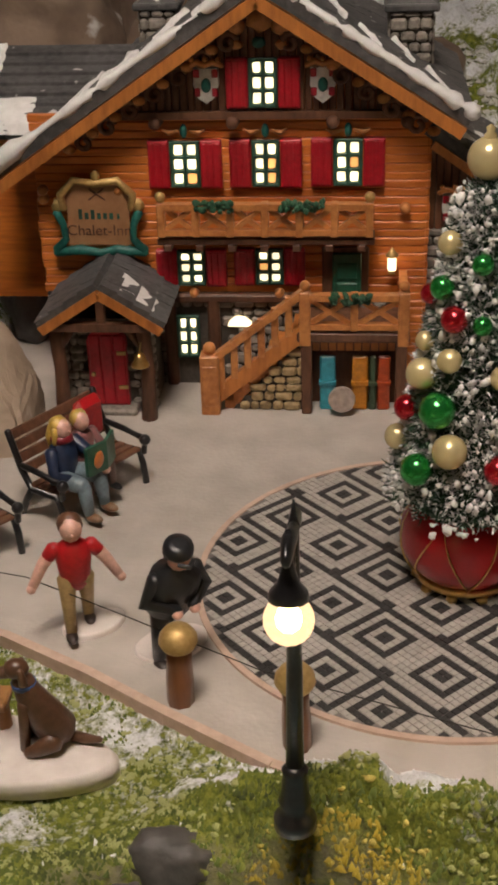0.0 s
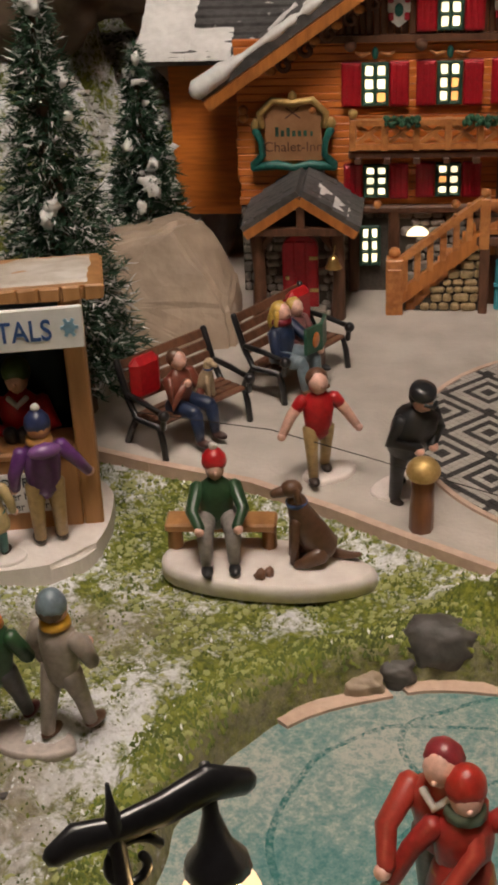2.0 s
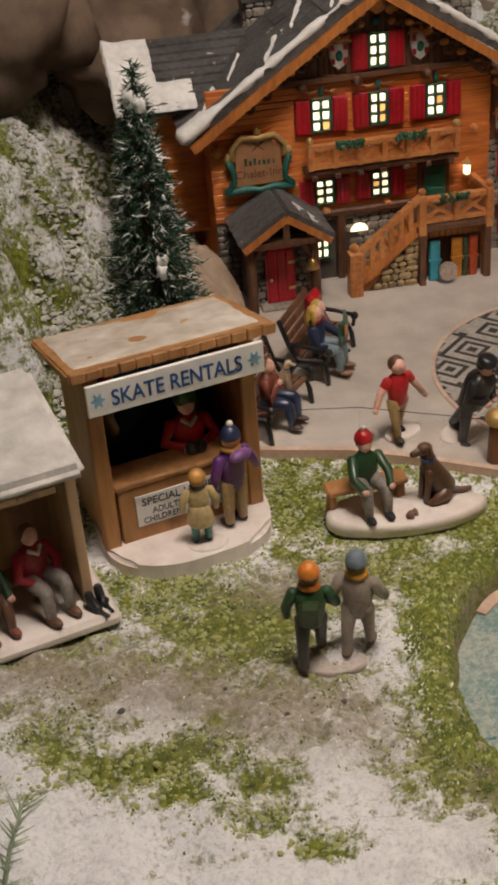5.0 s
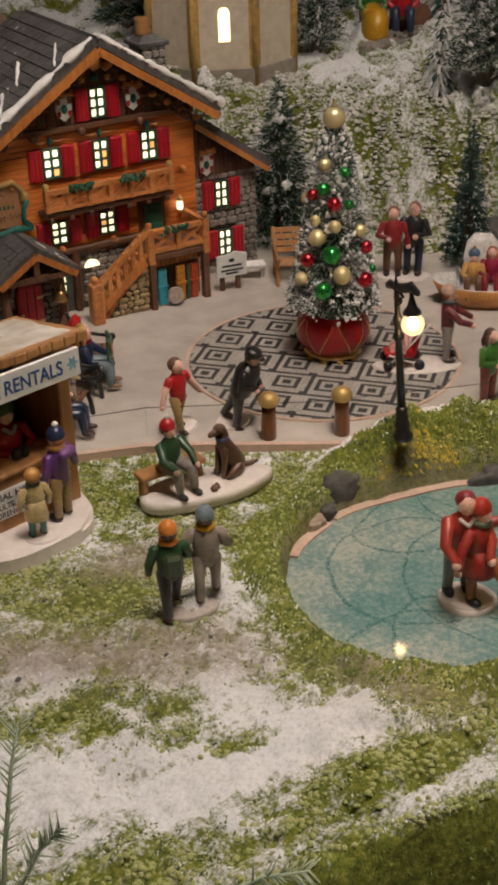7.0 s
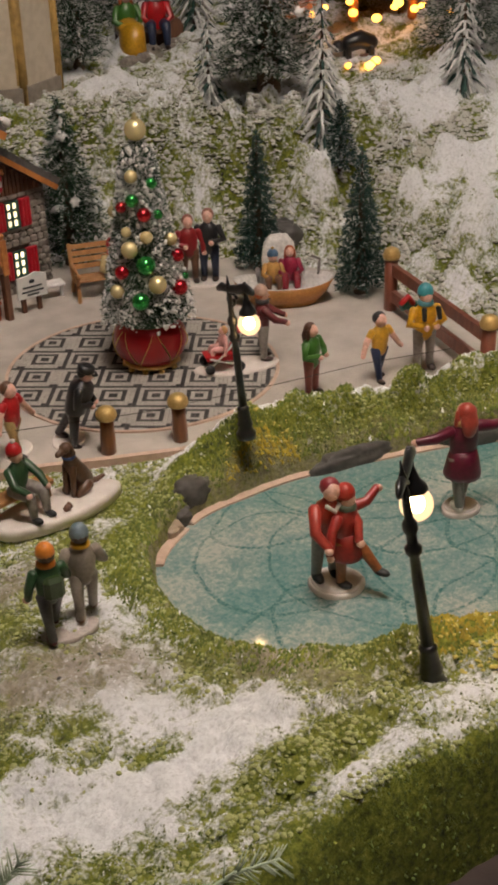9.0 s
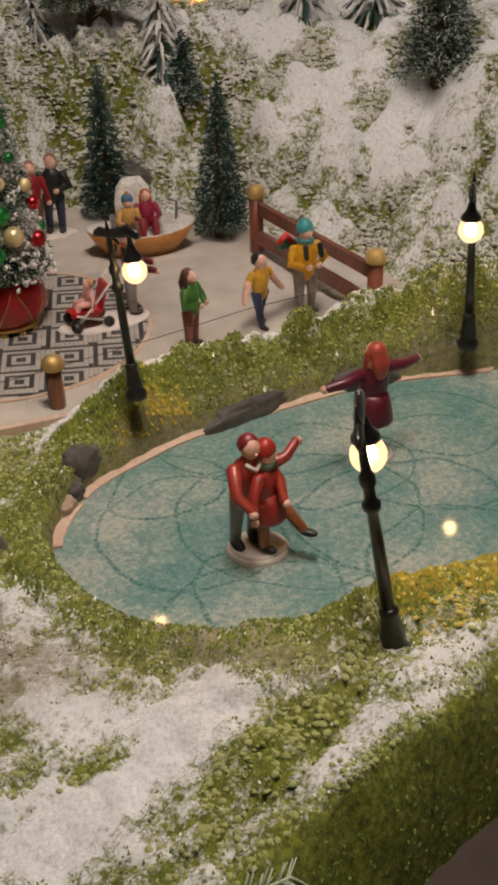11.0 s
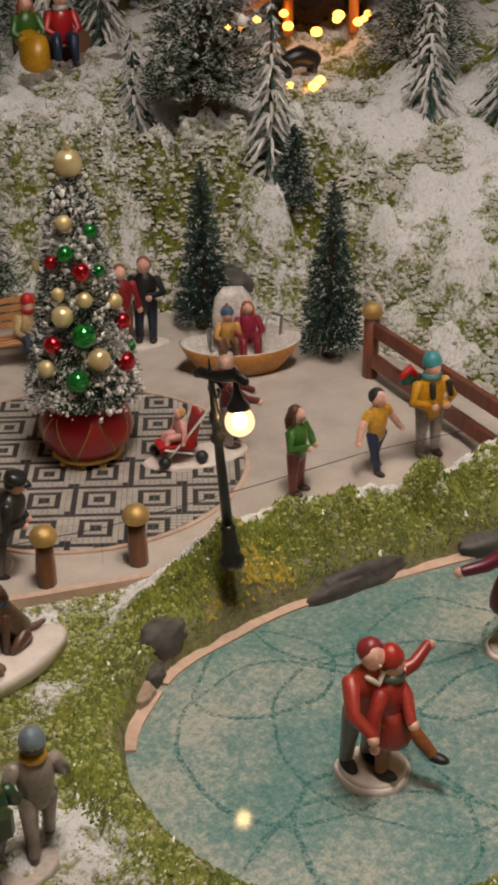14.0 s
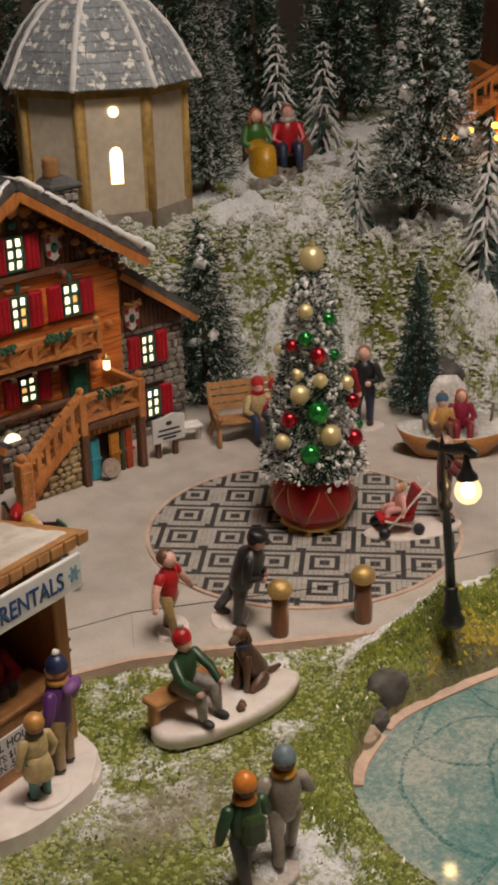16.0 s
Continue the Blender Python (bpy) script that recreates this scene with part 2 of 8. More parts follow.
def prism(bm, poly, y0, y1, mi=0):
    """A plate cut to an outline of (x, z) pairs, from y0 to y1."""
    a = [bm.verts.new((x, y0, z)) for x, z in poly]
    b = [bm.verts.new((x, y1, z)) for x, z in poly]
    n = len(poly)
    bm.faces.new(a).material_index = mi
    bm.faces.new(b[::-1]).material_index = mi
    for k in range(n):
        bm.faces.new((a[k], b[k], b[(k + 1) % n], a[(k + 1) % n])).material_index = mi
    return bm


def plate(bm, poly, z0, z1, mi=0):
    """A flat slab cut to an outline of (x, y) pairs."""
    a = [bm.verts.new((x, y, z0)) for x, y in poly]
    b = [bm.verts.new((x, y, z1)) for x, y in poly]
    n = len(poly)
    bm.faces.new(a[::-1]).material_index = mi
    bm.faces.new(b).material_index = mi
    for k in range(n):
        bm.faces.new((a[k], a[(k + 1) % n], b[(k + 1) % n], b[k])).material_index = mi
    return bm


def hex8(bm, pts, mi=0):
    """A solid from eight corners: four below in turn, four above in turn."""
    v = [bm.verts.new(p) for p in pts]
    for f in ((3, 2, 1, 0), (4, 5, 6, 7), (0, 1, 5, 4), (1, 2, 6, 5), (2, 3, 7, 6), (3, 0, 4, 7)):
        bm.faces.new([v[i] for i in f]).material_index = mi
    return bm


def beam(bm, a, b, w, t, mi=0):
    """A squared bar from a to b; w across in the upright sense, t along y."""
    a, b = Vector(a), Vector(b)
    d = (b - a).normalized()
    side = Vector((0, 1, 0)) if abs(d.y) < 0.9 else Vector((1, 0, 0))
    up = d.cross(side).normalized() * w / 2
    side = up.normalized().cross(d) * t / 2
    return hex8(bm, [a - up - side, a + up - side, a + up + side, a - up + side, b - up - side, b + up - side, b + up + side, b - up + side], mi)


def mesh_of(bm, name, mats, shift=(0, 0, 0)):
    bmesh.ops.recalc_face_normals(bm, faces=bm.faces)
    me = bpy.data.meshes.new(name)
    bm.transform(Matrix.Scale(S, 4) @ Matrix.Translation(-Vector(shift)))
    bm.to_mesh(me)
    bm.free()
    for m in mats if isinstance(mats, (list, tuple)) else [mats]:
        me.materials.append(m)
    return me


ORIGIN = {}


def thing(name, x, y, z, turn, label, category, group="", kind=""):
    """An Empty at the thing's base; its parts hang under it."""
    ob = new(name)
    ob.empty_display_size = 0.01
    ob.matrix_basis = pose(S * x, S * y, S * z, 0, 0, turn)
    ORIGIN[ob] = (0, 0, 0)
    return tagged(ob, label, category, group, kind)


def part(name, bm, mats, parent, label=""):
    ob = new(name, mesh_of(bm, name, mats, ORIGIN.get(parent, (0, 0, 0))))
    ob.parent = parent
    ORIGIN[ob] = ORIGIN.get(parent, (0, 0, 0))
    return tagged(ob, label)


def solid(name, bm, mats, x, y, z, turn, label, category, group="", kind=""):
    """A thing of one mesh."""
    ob = new(name, mesh_of(bm, name, mats))
    ob.matrix_basis = pose(S * x, S * y, S * z, 0, 0, turn)
    return tagged(ob, label, category, group, kind)


def raw(name, verts, faces, mats, index=None, smooth=False):
    """A mesh object from arrays in plan units."""
    me = bpy.data.meshes.new(name)
    verts, faces = np.asarray(verts, np.float32) * S, np.asarray(faces, np.int32)
    n = faces.shape[1]
    me.vertices.add(len(verts))
    me.vertices.foreach_set("co", verts.ravel())
    me.loops.add(faces.size)
    me.loops.foreach_set("vertex_index", faces.ravel())
    me.polygons.add(len(faces))
    me.polygons.foreach_set("loop_start", np.arange(0, faces.size, n, dtype=np.int32))
    me.polygons.foreach_set("loop_total", np.full(len(faces), n, np.int32))
    for m in mats:
        me.materials.append(m)
    if index is not None:
        me.polygons.foreach_set("material_index", np.asarray(index, np.int32))
    if smooth:
        me.polygons.foreach_set("use_smooth", np.ones(len(faces), bool))
    me.update(calc_edges=True)
    return new(name, me)


# ---- the lie of the land ----
POND = [(-.5, 2.80), (-.85, 2.62), (-1.08, 2.2), (-1.12, 1.75), (-1.0, 1.4), (-.85, 1.14), (-.55, .97), (-.2, .74), (.3, .45), (1.0, .3), (1.8, .4), (2.3, 1.0), (2.15, 1.55), (1.8, 1.95), (1.47, 2.23), (1.14, 2.41), (.63, 2.64), (.3, 2.76), (0, 2.81), (-.29, 2.84)]
FOOT = [(-6, 4.1), (-2.5, 4.55), (-2.1, 5.4), (-1.75, 6.4), (-1.6, 7.25), (.6, 7.25), (1.25, 6.6), (1.9, 5.75), (2.5, 5.35), (2.8, 4.5), (2.75, 3.6), (2.5, 2.6), (2.9, 1.5), (4.0, .2), (4.0, -4), (-6, -4)]
PLAZA = [(-1.95, 4.28), (-1.53, 4.11), (-1.07, 3.96), (-.72, 3.76), (-.42, 3.56), (-.05, 3.33), (.5, 3.10), (1.2, 2.87), (1.9, 2.58), (2.45, 2.35), (2.75, 3.2), (2.85, 4.5), (2.5, 5.5), (1.9, 5.9), (1.3, 6.7), (.7, 7.3), (-1.7, 7.3), (-1.9, 6.0), (-2.1, 5.2)]
ICE_Z = -0.15
EDGE = 0.44


def curve_through(pts, n):
    """A closed smooth outline through pts."""
    p = np.array(pts, float)
    out = []
    for i in range(len(p)):
        a, b, c, d = p[i - 1], p[i], p[(i + 1) % len(p)], p[(i + 2) % len(p)]
        for t in np.arange(n) / n:
            out.append(0.5 * (2 * b + (c - a) * t + (2 * a - 5 * b + 4 * c - d) * t**2 + (3 * b - a - 3 * c + d) * t**3))
    return np.array(out)


def signed(poly, x, y):
    """Distance to a closed outline, negative inside."""
    p = np.array(poly, float)
    best = np.full(np.shape(x), 1e9)
    inside = np.zeros(np.shape(x), bool)
    for a, b in zip(p, np.roll(p, -1, 0)):
        d = b - a
        t = np.clip(((x - a[0]) * d[0] + (y - a[1]) * d[1]) / (d @ d), 0, 1)
        best = np.minimum(best, np.hypot(x - a[0] - t * d[0], y - a[1] - t * d[1]))
        cross = (a[1] > y) != (b[1] > y)
        with np.errstate(divide="ignore", invalid="ignore"):
            at = a[0] + (y - a[1]) * d[0] / (d[1] if d[1] else 1e-9)
        inside ^= cross & (x < at)
    return np.where(inside, -best, best)


def step(a, b, v):
    t = np.clip((v - a) / (b - a), 0, 1)
    return t * t * (3 - 2 * t)


def bumps(x, y, scale, seed=0, octaves=4):
    """Smooth value noise, from -1 to 1."""
    out = np.zeros(np.shape(x))
    rng = np.random.RandomState(seed)
    amp = 1.0
    for _ in range(octaves):
        grid = rng.rand(64, 64) * 2 - 1
        u, v = x * scale + 100, y * scale + 100
        i, j = np.floor(u).astype(int), np.floor(v).astype(int)
        fu, fv = u - i, v - j
        fu, fv = fu * fu * (3 - 2 * fu), fv * fv * (3 - 2 * fv)
        g = lambda di, dj: grid[(i + di) % 64, (j + dj) % 64]
        out = out + amp * ((g(0, 0) * (1 - fu) + g(1, 0) * fu) * (1 - fv) + (g(0, 1) * (1 - fu) + g(1, 1) * fu) * fv)
        scale, amp = scale * 2.1, amp * 0.5
    return out * 0.55


def puffs(x, y, cell, seed=0):
    """Rounded lumps with creases between them, from 0 to 1."""
    rng = np.random.RandomState(seed)
    px, py, ph = rng.rand(64, 64), rng.rand(64, 64), 0.55 + 0.45 * rng.rand(64, 64)
    u, v = x / cell + 200, y / cell + 200
    i, j = np.floor(u).astype(int), np.floor(v).astype(int)
    best = np.zeros(np.shape(x))
    for di in (-1, 0, 1):
        for dj in (-1, 0, 1):
            a, b = (i + di) % 64, (j + dj) % 64
            d2 = (i + di + px[a, b] - u) ** 2 + (j + dj + py[a, b] - v) ** 2
            best = np.maximum(best, ph[a, b] * np.sqrt(np.clip(1 - d2 / 0.46, 0, 1)))
    return best


POND_LINE = curve_through(POND, 5)


def edge_line(x, y):
    """Distance inwards from the brow at the front of the display."""
    return y + 0.17 * (x + 1.5) - EDGE + 0.07 * bumps(x, y, 2.5, 58)


def land(x, y):
    """Height of the ground, and the shares of moss and of hill in it."""
    x, y = np.asarray(x, float), np.asarray(y, float)
    d, f, p = signed(POND_LINE, x, y), signed(FOOT, x, y), signed(PLAZA, x, y)
    s = y - 0.3 * (x + 1.5)
    z = -0.045 + 0.20 * step(1.8, 0.5, s) + 0.05 * step(0.6, -0.6, s)
    z = z + 0.022 * bumps(x, y, 3.0, 1) * step(0.0, 0.2, p)
    north = step(-0.55, 0.1, x) * step(1.2, 2.0, y)
    ridge = np.exp(-(((d - 0.21) / np.where(d > 0.21, 0.20, 0.085)) ** 2)) * north * (0.27 + 0.06 * bumps(x, y, 4, 8))
    west = np.exp(-(((d - 0.12) / 0.10) ** 2)) * (1 - north) * 0.07
    z = z + ridge + west + 0.10 * np.exp(-(((x - 0.16) / 0.17) ** 2) - ((y - 2.86) / 0.10) ** 2)
    z = z - (z + 0.24) * step(0.05, -0.03, d + 0.02 * bumps(x, y, 8, 3))
    z = np.where(p < 0.0, np.minimum(z, -0.02 - 0.03 * step(0, -0.2, p) + ridge * step(-0.32, -0.10, p)), z)
    hill = step(0.0, 0.05, f)
    left = step(-1.0, -1.7, x)
    h = (1.0 - 0.15 * left) * step(-0.05, 0.95, f + 0.16 * bumps(x, y, 1.6, 5)) + 0.06 * np.maximum(f - 0.7, 0) + 0.25 * left * step(0.8, 2.5, f)
    crag = 1 - np.abs(bumps(x, y, 1.9, 6, 3))
    h = h + step(0.0, 0.4, f) * (0.12 * bumps(x, y, 2.2, 9) + 0.30 * (1 - 0.8 * step(0.85, 1.3, f)) * (crag - 0.75) + 0.16 * np.abs(bumps(x, y, 4.5, 7)))
    right = step(2.2, 2.8, x) * step(5.0, 4.0, y)
    soft = 0.92 * step(-0.1, 2.0, f + 0.10 * bumps(x, y, 1.2, 5)) + 0.10 * np.maximum(f - 1.2, 0) + 0.22 * step(0.0, 0.5, f) * (1 - 1.6 * np.abs(bumps(x, y, 1.1, 62, 3)))
    soft = soft + 0.34 * step(0.05, 0.5, f) * (puffs(x + 0.2 * bumps(x, y, 1.5, 63), y, 0.85, 64) - 0.45)
    h = h * (1 - right) + soft * right
    h = h + (1 - 0.30 * right) * (1 - 0.75 * step(0.85, 1.3, f) * step(0.0, 1.0, x)) * step(0.02, 0.35, f) * (0.48 * puffs(x + 0.1 * bumps(x, y, 3, 51), y, 0.46, 52) ** 1.5 + 0.24 * puffs(x, y, 0.21, 53) ** 1.4 + 0.08 * puffs(x, y, 0.09, 59) - 0.30)
    lawn = step(0.0, 0.12, p) * step(0.03, 0.15, d) * (1 - hill)
    z = z + lawn * (0.10 * step(3.0, 2.3, y) * puffs(x, y, 0.24, 54) * (0.35 + 0.65 * step(-0.2, 0.5, bumps(x, y, 1.5, 55))) + 0.05 * (0.4 + 0.6 * step(3.0, 2.3, y)) * puffs(x, y, 0.11, 56) - 0.05)
    z = z + north * step(0.02, 0.1, d) * step(0.5, 0.25, d) * 0.12 * puffs(x, y, 0.15, 57)
    z = z - 3.0 * step(-0.05, 0.75, -edge_line(x, y)) * step(-2.7, -2.0, x)
    return z + h * hill, d, f, p


def ground_z(x, y):
    return float(land(np.array([x]), np.array([y]))[0][0])


# ---- ground, ice, plaza, room ----
def ground_material():
    m = bpy.data.materials.new("moss_and_snow_flock")
    m.use_nodes = True
    nt = m.node_tree
    b = nt.nodes["Principled BSDF"]
    N, L = nt.nodes.new, nt.links.new
    tc = N("ShaderNodeTexCoord")

    def tex(scale, detail=6.0, rough=0.6):
        n = N("ShaderNodeTexNoise")
        n.inputs["Scale"].default_value, n.inputs["Detail"].default_value, n.inputs["Roughness"].default_value = scale, detail, rough
        L(tc.outputs["Object"], n.inputs["Vector"])
        return n.outputs["Fac"]

    def ramp(fac, *stops):
        r = N("ShaderNodeValToRGB")
        e = r.color_ramp.elements
        while len(e) < len(stops):
            e.new(0.5)
        for k, (at, c) in enumerate(stops):
            e[k].position, e[k].color = at, (*c, 1)
        L(fac, r.inputs[0])
        return r.outputs[0]

    moss = ramp(tex(260, 8, 0.7), (0.32, (0.030, 0.042, 0.006)), (0.50, (0.16, 0.19, 0.018)), (0.70, (0.36, 0.37, 0.06)))
    white = ramp(tex(420, 6, 0.7), (0.30, (0.60, 0.60, 0.61)), (0.52, (0.86, 0.87, 0.89)), (0.75, (0.92, 0.93, 0.95)))
    earth = ramp(tex(300, 8, 0.7), (0.30, (0.20, 0.165, 0.125)), (0.62, (0.46, 0.40, 0.33)))
    att = N("ShaderNodeAttribute")
    att.attribute_name = "snow"
    mix1 = N("ShaderNodeMath")
    mix1.operation = "ADD"
    L(att.outputs["Fac"], mix1.inputs[0])
    sc = N("ShaderNodeMath")
    sc.operation = "MULTIPLY_ADD"
    L(tex(330, 6, 0.7), sc.inputs[0])
    sc.inputs[1].default_value, sc.inputs[2].default_value = 1.7, -0.85
    L(sc.outputs[0], mix1.inputs[1])
    mix2 = N("ShaderNodeMath")
    mix2.operation = "ADD"
    L(mix1.outputs[0], mix2.inputs[0])
    sc2 = N("ShaderNodeMath")
    sc2.operation = "MULTIPLY_ADD"
    L(tex(75, 4, 0.6), sc2.inputs[0])
    sc2.inputs[1].default_value, sc2.inputs[2].default_value = 1.5, -0.75
    L(sc2.outputs[0], mix2.inputs[1])
    fac = ramp(mix2.outputs[0], (0.30, (0, 0, 0)), (0.70, (1, 1, 1)))
    mx = N("ShaderNodeMix")
    mx.data_type = "RGBA"
    L(fac, mx.inputs[0])
    L(moss, mx.inputs[6])
    L(white, mx.inputs[7])
    bare = N("ShaderNodeAttribute")
    bare.attribute_name = "bare"
    bf = N("ShaderNodeMath")
    bf.operation = "MULTIPLY"
    L(bare.outputs["Fac"], bf.inputs[0])
    L(ramp(tex(110, 5), (0.28, (0, 0, 0)), (0.50, (1, 1, 1))), bf.inputs[1])
    mx2 = N("ShaderNodeMix")
    mx2.data_type = "RGBA"
    L(bf.outputs[0], mx2.inputs[0])
    L(mx.outputs[2], mx2.inputs[6])
    L(earth, mx2.inputs[7])
    L(mx2.outputs[2], b.inputs["Base Color"])
    b.inputs["Roughness"].default_value = 0.9
    bp = N("ShaderNodeBump")
    bp.inputs["Strength"].default_value, bp.inputs["Distance"].default_value = 0.9, 0.0022
    L(tex(380, 8, 0.75), bp.inputs["Height"])
    L(bp.outputs[0], b.inputs["Normal"])
    return m


# patches of white (plus) and of bare green (minus): centre, reach along x and y, slant, amount
PATCHES = (
    (-2.75, 1.62, 0.50, 0.17, -20, 0.75),
    (-1.98, 1.20, 0.48, 0.15, -14, 0.75),
    (-1.52, 1.22, 0.22, 0.12, 25, 0.60),
    (-1.72, 1.65, 0.12, 0.34, 18, 0.45),
    (-2.40, 2.25, 0.22, 0.16, 0, 0.50),
    (-1.28, 2.30, 0.11, 0.32, 10, 0.40),
    (-1.38, 0.58, 0.26, 0.12, -10, 0.35),
    (-2.37, 1.97, 0.16, 0.12, 0, -0.40),
    (-1.85, 2.78, 0.20, 0.20, 0, -0.60),
    (-1.38, 3.76, 0.22, 0.16, 0, -0.35),
    (-0.75, 3.24, 0.40, 0.14, -25, -0.40),
    (-2.60, 0.92, 0.60, 0.14, -10, -0.30),
    (-1.50, 0.80, 0.30, 0.14, -25, -0.45),
    (-1.86, 1.36, 0.10, 0.07, 0, -0.50),
)


def snow_share(x, y, d, f, p):
    """How much of the ground is white rather than green."""
    s = 0.42 + 0.20 * bumps(x, y, 1.3, 21) + 0.24 * bumps(x, y, 4.0, 22)
    for cx, cy, rx, ry, slant, amount in PATCHES:
        c, n = math.cos(radians(slant)), math.sin(radians(slant))
        u, v = (x - cx) * c + (y - cy) * n, (y - cy) * c - (x - cx) * n
        s = s + amount * np.exp(-((u / rx) ** 2) - (v / ry) ** 2)
    s = s + 0.25 * (puffs(x, y, 0.11, 56) - 0.5)
    s = s - 0.42 * step(0.40, 0.10, d)
    north = step(-0.55, 0.1, x) * step(1.2, 2.0, y)
    s = s + 0.85 * np.exp(-(((d - 0.36) / 0.11) ** 2)) * north
    # shade of the front brow, put in as bare dark green
    s = s - 0.9 * step(0.12, -0.10, edge_line(x, y)) * step(-2.5, -2.0, x)
    lump = puffs(x + 0.1 * bumps(x, y, 3, 51), y, 0.46, 52) - 0.5
    h = 0.26 + 0.22 * bumps(x, y, 1.1, 23) + 0.22 * bumps(x, y, 3.5, 25) + 0.70 * lump + 0.30 * (puffs(x, y, 0.21, 53) - 0.5)
    s = np.where(f > 0, h, s)
    s = np.where((f > 0) & (x > 2.9), s + 0.16 * step(2.5, 3.3, x) * step(5.6, 4.8, y), s)
    s = np.where((f > 0.85) & (x > 0), s + 0.22, s)
    return np.where(p < -0.30, 1.2, s)


def bare_share(x, y, d):
    """Trodden earth: a path to the booth, and brown litter on the near shore."""
    path = np.exp(-(((y - 2.35 + 0.55 * (x + 2.2) + 0.08 * bumps(x, y, 2, 61)) / 0.30) ** 2)) * step(-1.25, -1.6, x)
    shore = np.exp(-((np.hypot((x + 1.13) / 0.16, (y - 1.35) / 0.36)) ** 2))
    yard = np.exp(-(((x + 1.62) / 0.34) ** 2) - ((y - 2.98) / 0.17) ** 2)
    return np.clip(0.9 * path + 0.85 * yard + 1.0 * shore + step(0.10, 0.02, np.abs(d - 0.03)) * 0.5, 0, 1)


def build_ground():
    xs = np.r_[np.arange(-6, -3.2, 0.08), np.arange(-3.2, 4.6, 0.026), np.arange(4.6, 9.01, 0.08)]
    ys = np.r_[np.arange(-4, -0.6, 0.08), np.arange(-0.6, 7.8, 0.026), np.arange(7.8, 12.01, 0.08)]
    X, Y = np.meshgrid(xs, ys)
    Z, d, f, p = land(X, Y)
    fine = bumps(X, Y, 14, 31, 3)
    Z = Z + np.where(p < 0, 0.0, 0.012 * fine + 0.012 * np.abs(bumps(X, Y, 30, 32, 2))) * (d > 0)
    V = np.c_[X.ravel(), Y.ravel(), Z.ravel()]
    n, m = len(xs), len(ys)
    i = (np.arange(m - 1)[:, None] * n + np.arange(n - 1)[None]).ravel()
    ob = raw("ground", V, np.c_[i, i + 1, i + n + 1, i + n], [ground_material()], smooth=True)
    me = ob.data
    for key, val in (("snow", snow_share(X, Y, d, f, p)), ("bare", bare_share(X, Y, d))):
        a = me.attributes.new(key, "FLOAT", "POINT")
        a.data.foreach_set("value", np.ascontiguousarray(val.ravel(), np.float32))
    tagged(ob, "snow-dusted green moss ground of a model winter village", "ground", kind="structure")


build_ground()


def shards(name, x, y, z, size, mats, index, label, seed):
    """Loose flock and moss crumbs as small three-sided chips lying on the ground."""
    rng = np.random.RandomState(seed)
    n = len(x)
    base = np.c_[x, y, z][:, None, :]
    ang = rng.rand(n, 1) * 6.28 + np.array([0, 2.1, 4.2])[None]
    r = size[:, None] * (0.6 + 0.8 * rng.rand(n, 3))
    low = np.stack([r * np.cos(ang), r * np.sin(ang), -0.3 * r * np.ones_like(ang)], -1)
    top = np.stack([(rng.rand(n) - 0.5) * size, (rng.rand(n) - 0.5) * size, size * (0.8 + 1.2 * rng.rand(n))], -1)[:, None, :]
    V = (base + np.concatenate([low, top], 1)).reshape(-1, 3)
    k = np.arange(n)[:, None] * 4
    F = np.concatenate([k + np.array([[0, 1, 3]]), k + np.array([[1, 2, 3]]), k + np.array([[2, 0, 3]])], 1).reshape(-1, 3)
    ob = raw(name, V, F, mats, np.repeat(index, 3))
    return tagged(ob, label, "ground cover", kind="stuff")


MOSS_A = material("olive_moss", (0.24, 0.26, 0.045), (0.08, 0.10, 0.016), grain=160, rough=0.9, bump=0)
MOSS_B = material("deep_moss_and_brow_shade", (0.12, 0.16, 0.025), (0.04, 0.055, 0.010), grain=160, rough=0.9, bump=0)
# moss with the lamps' warm glow mixed into its colour
MOSS_LAMPLIT = material("moss_tinted_by_lamplight", (0.40, 0.31, 0.03), (0.20, 0.16, 0.02), grain=160, rough=0.9, bump=0)
CRUMB = material("white_flock_crumb", (0.90, 0.91, 0.93), (0.74, 0.75, 0.77), grain=160, rough=0.9, bump=0)


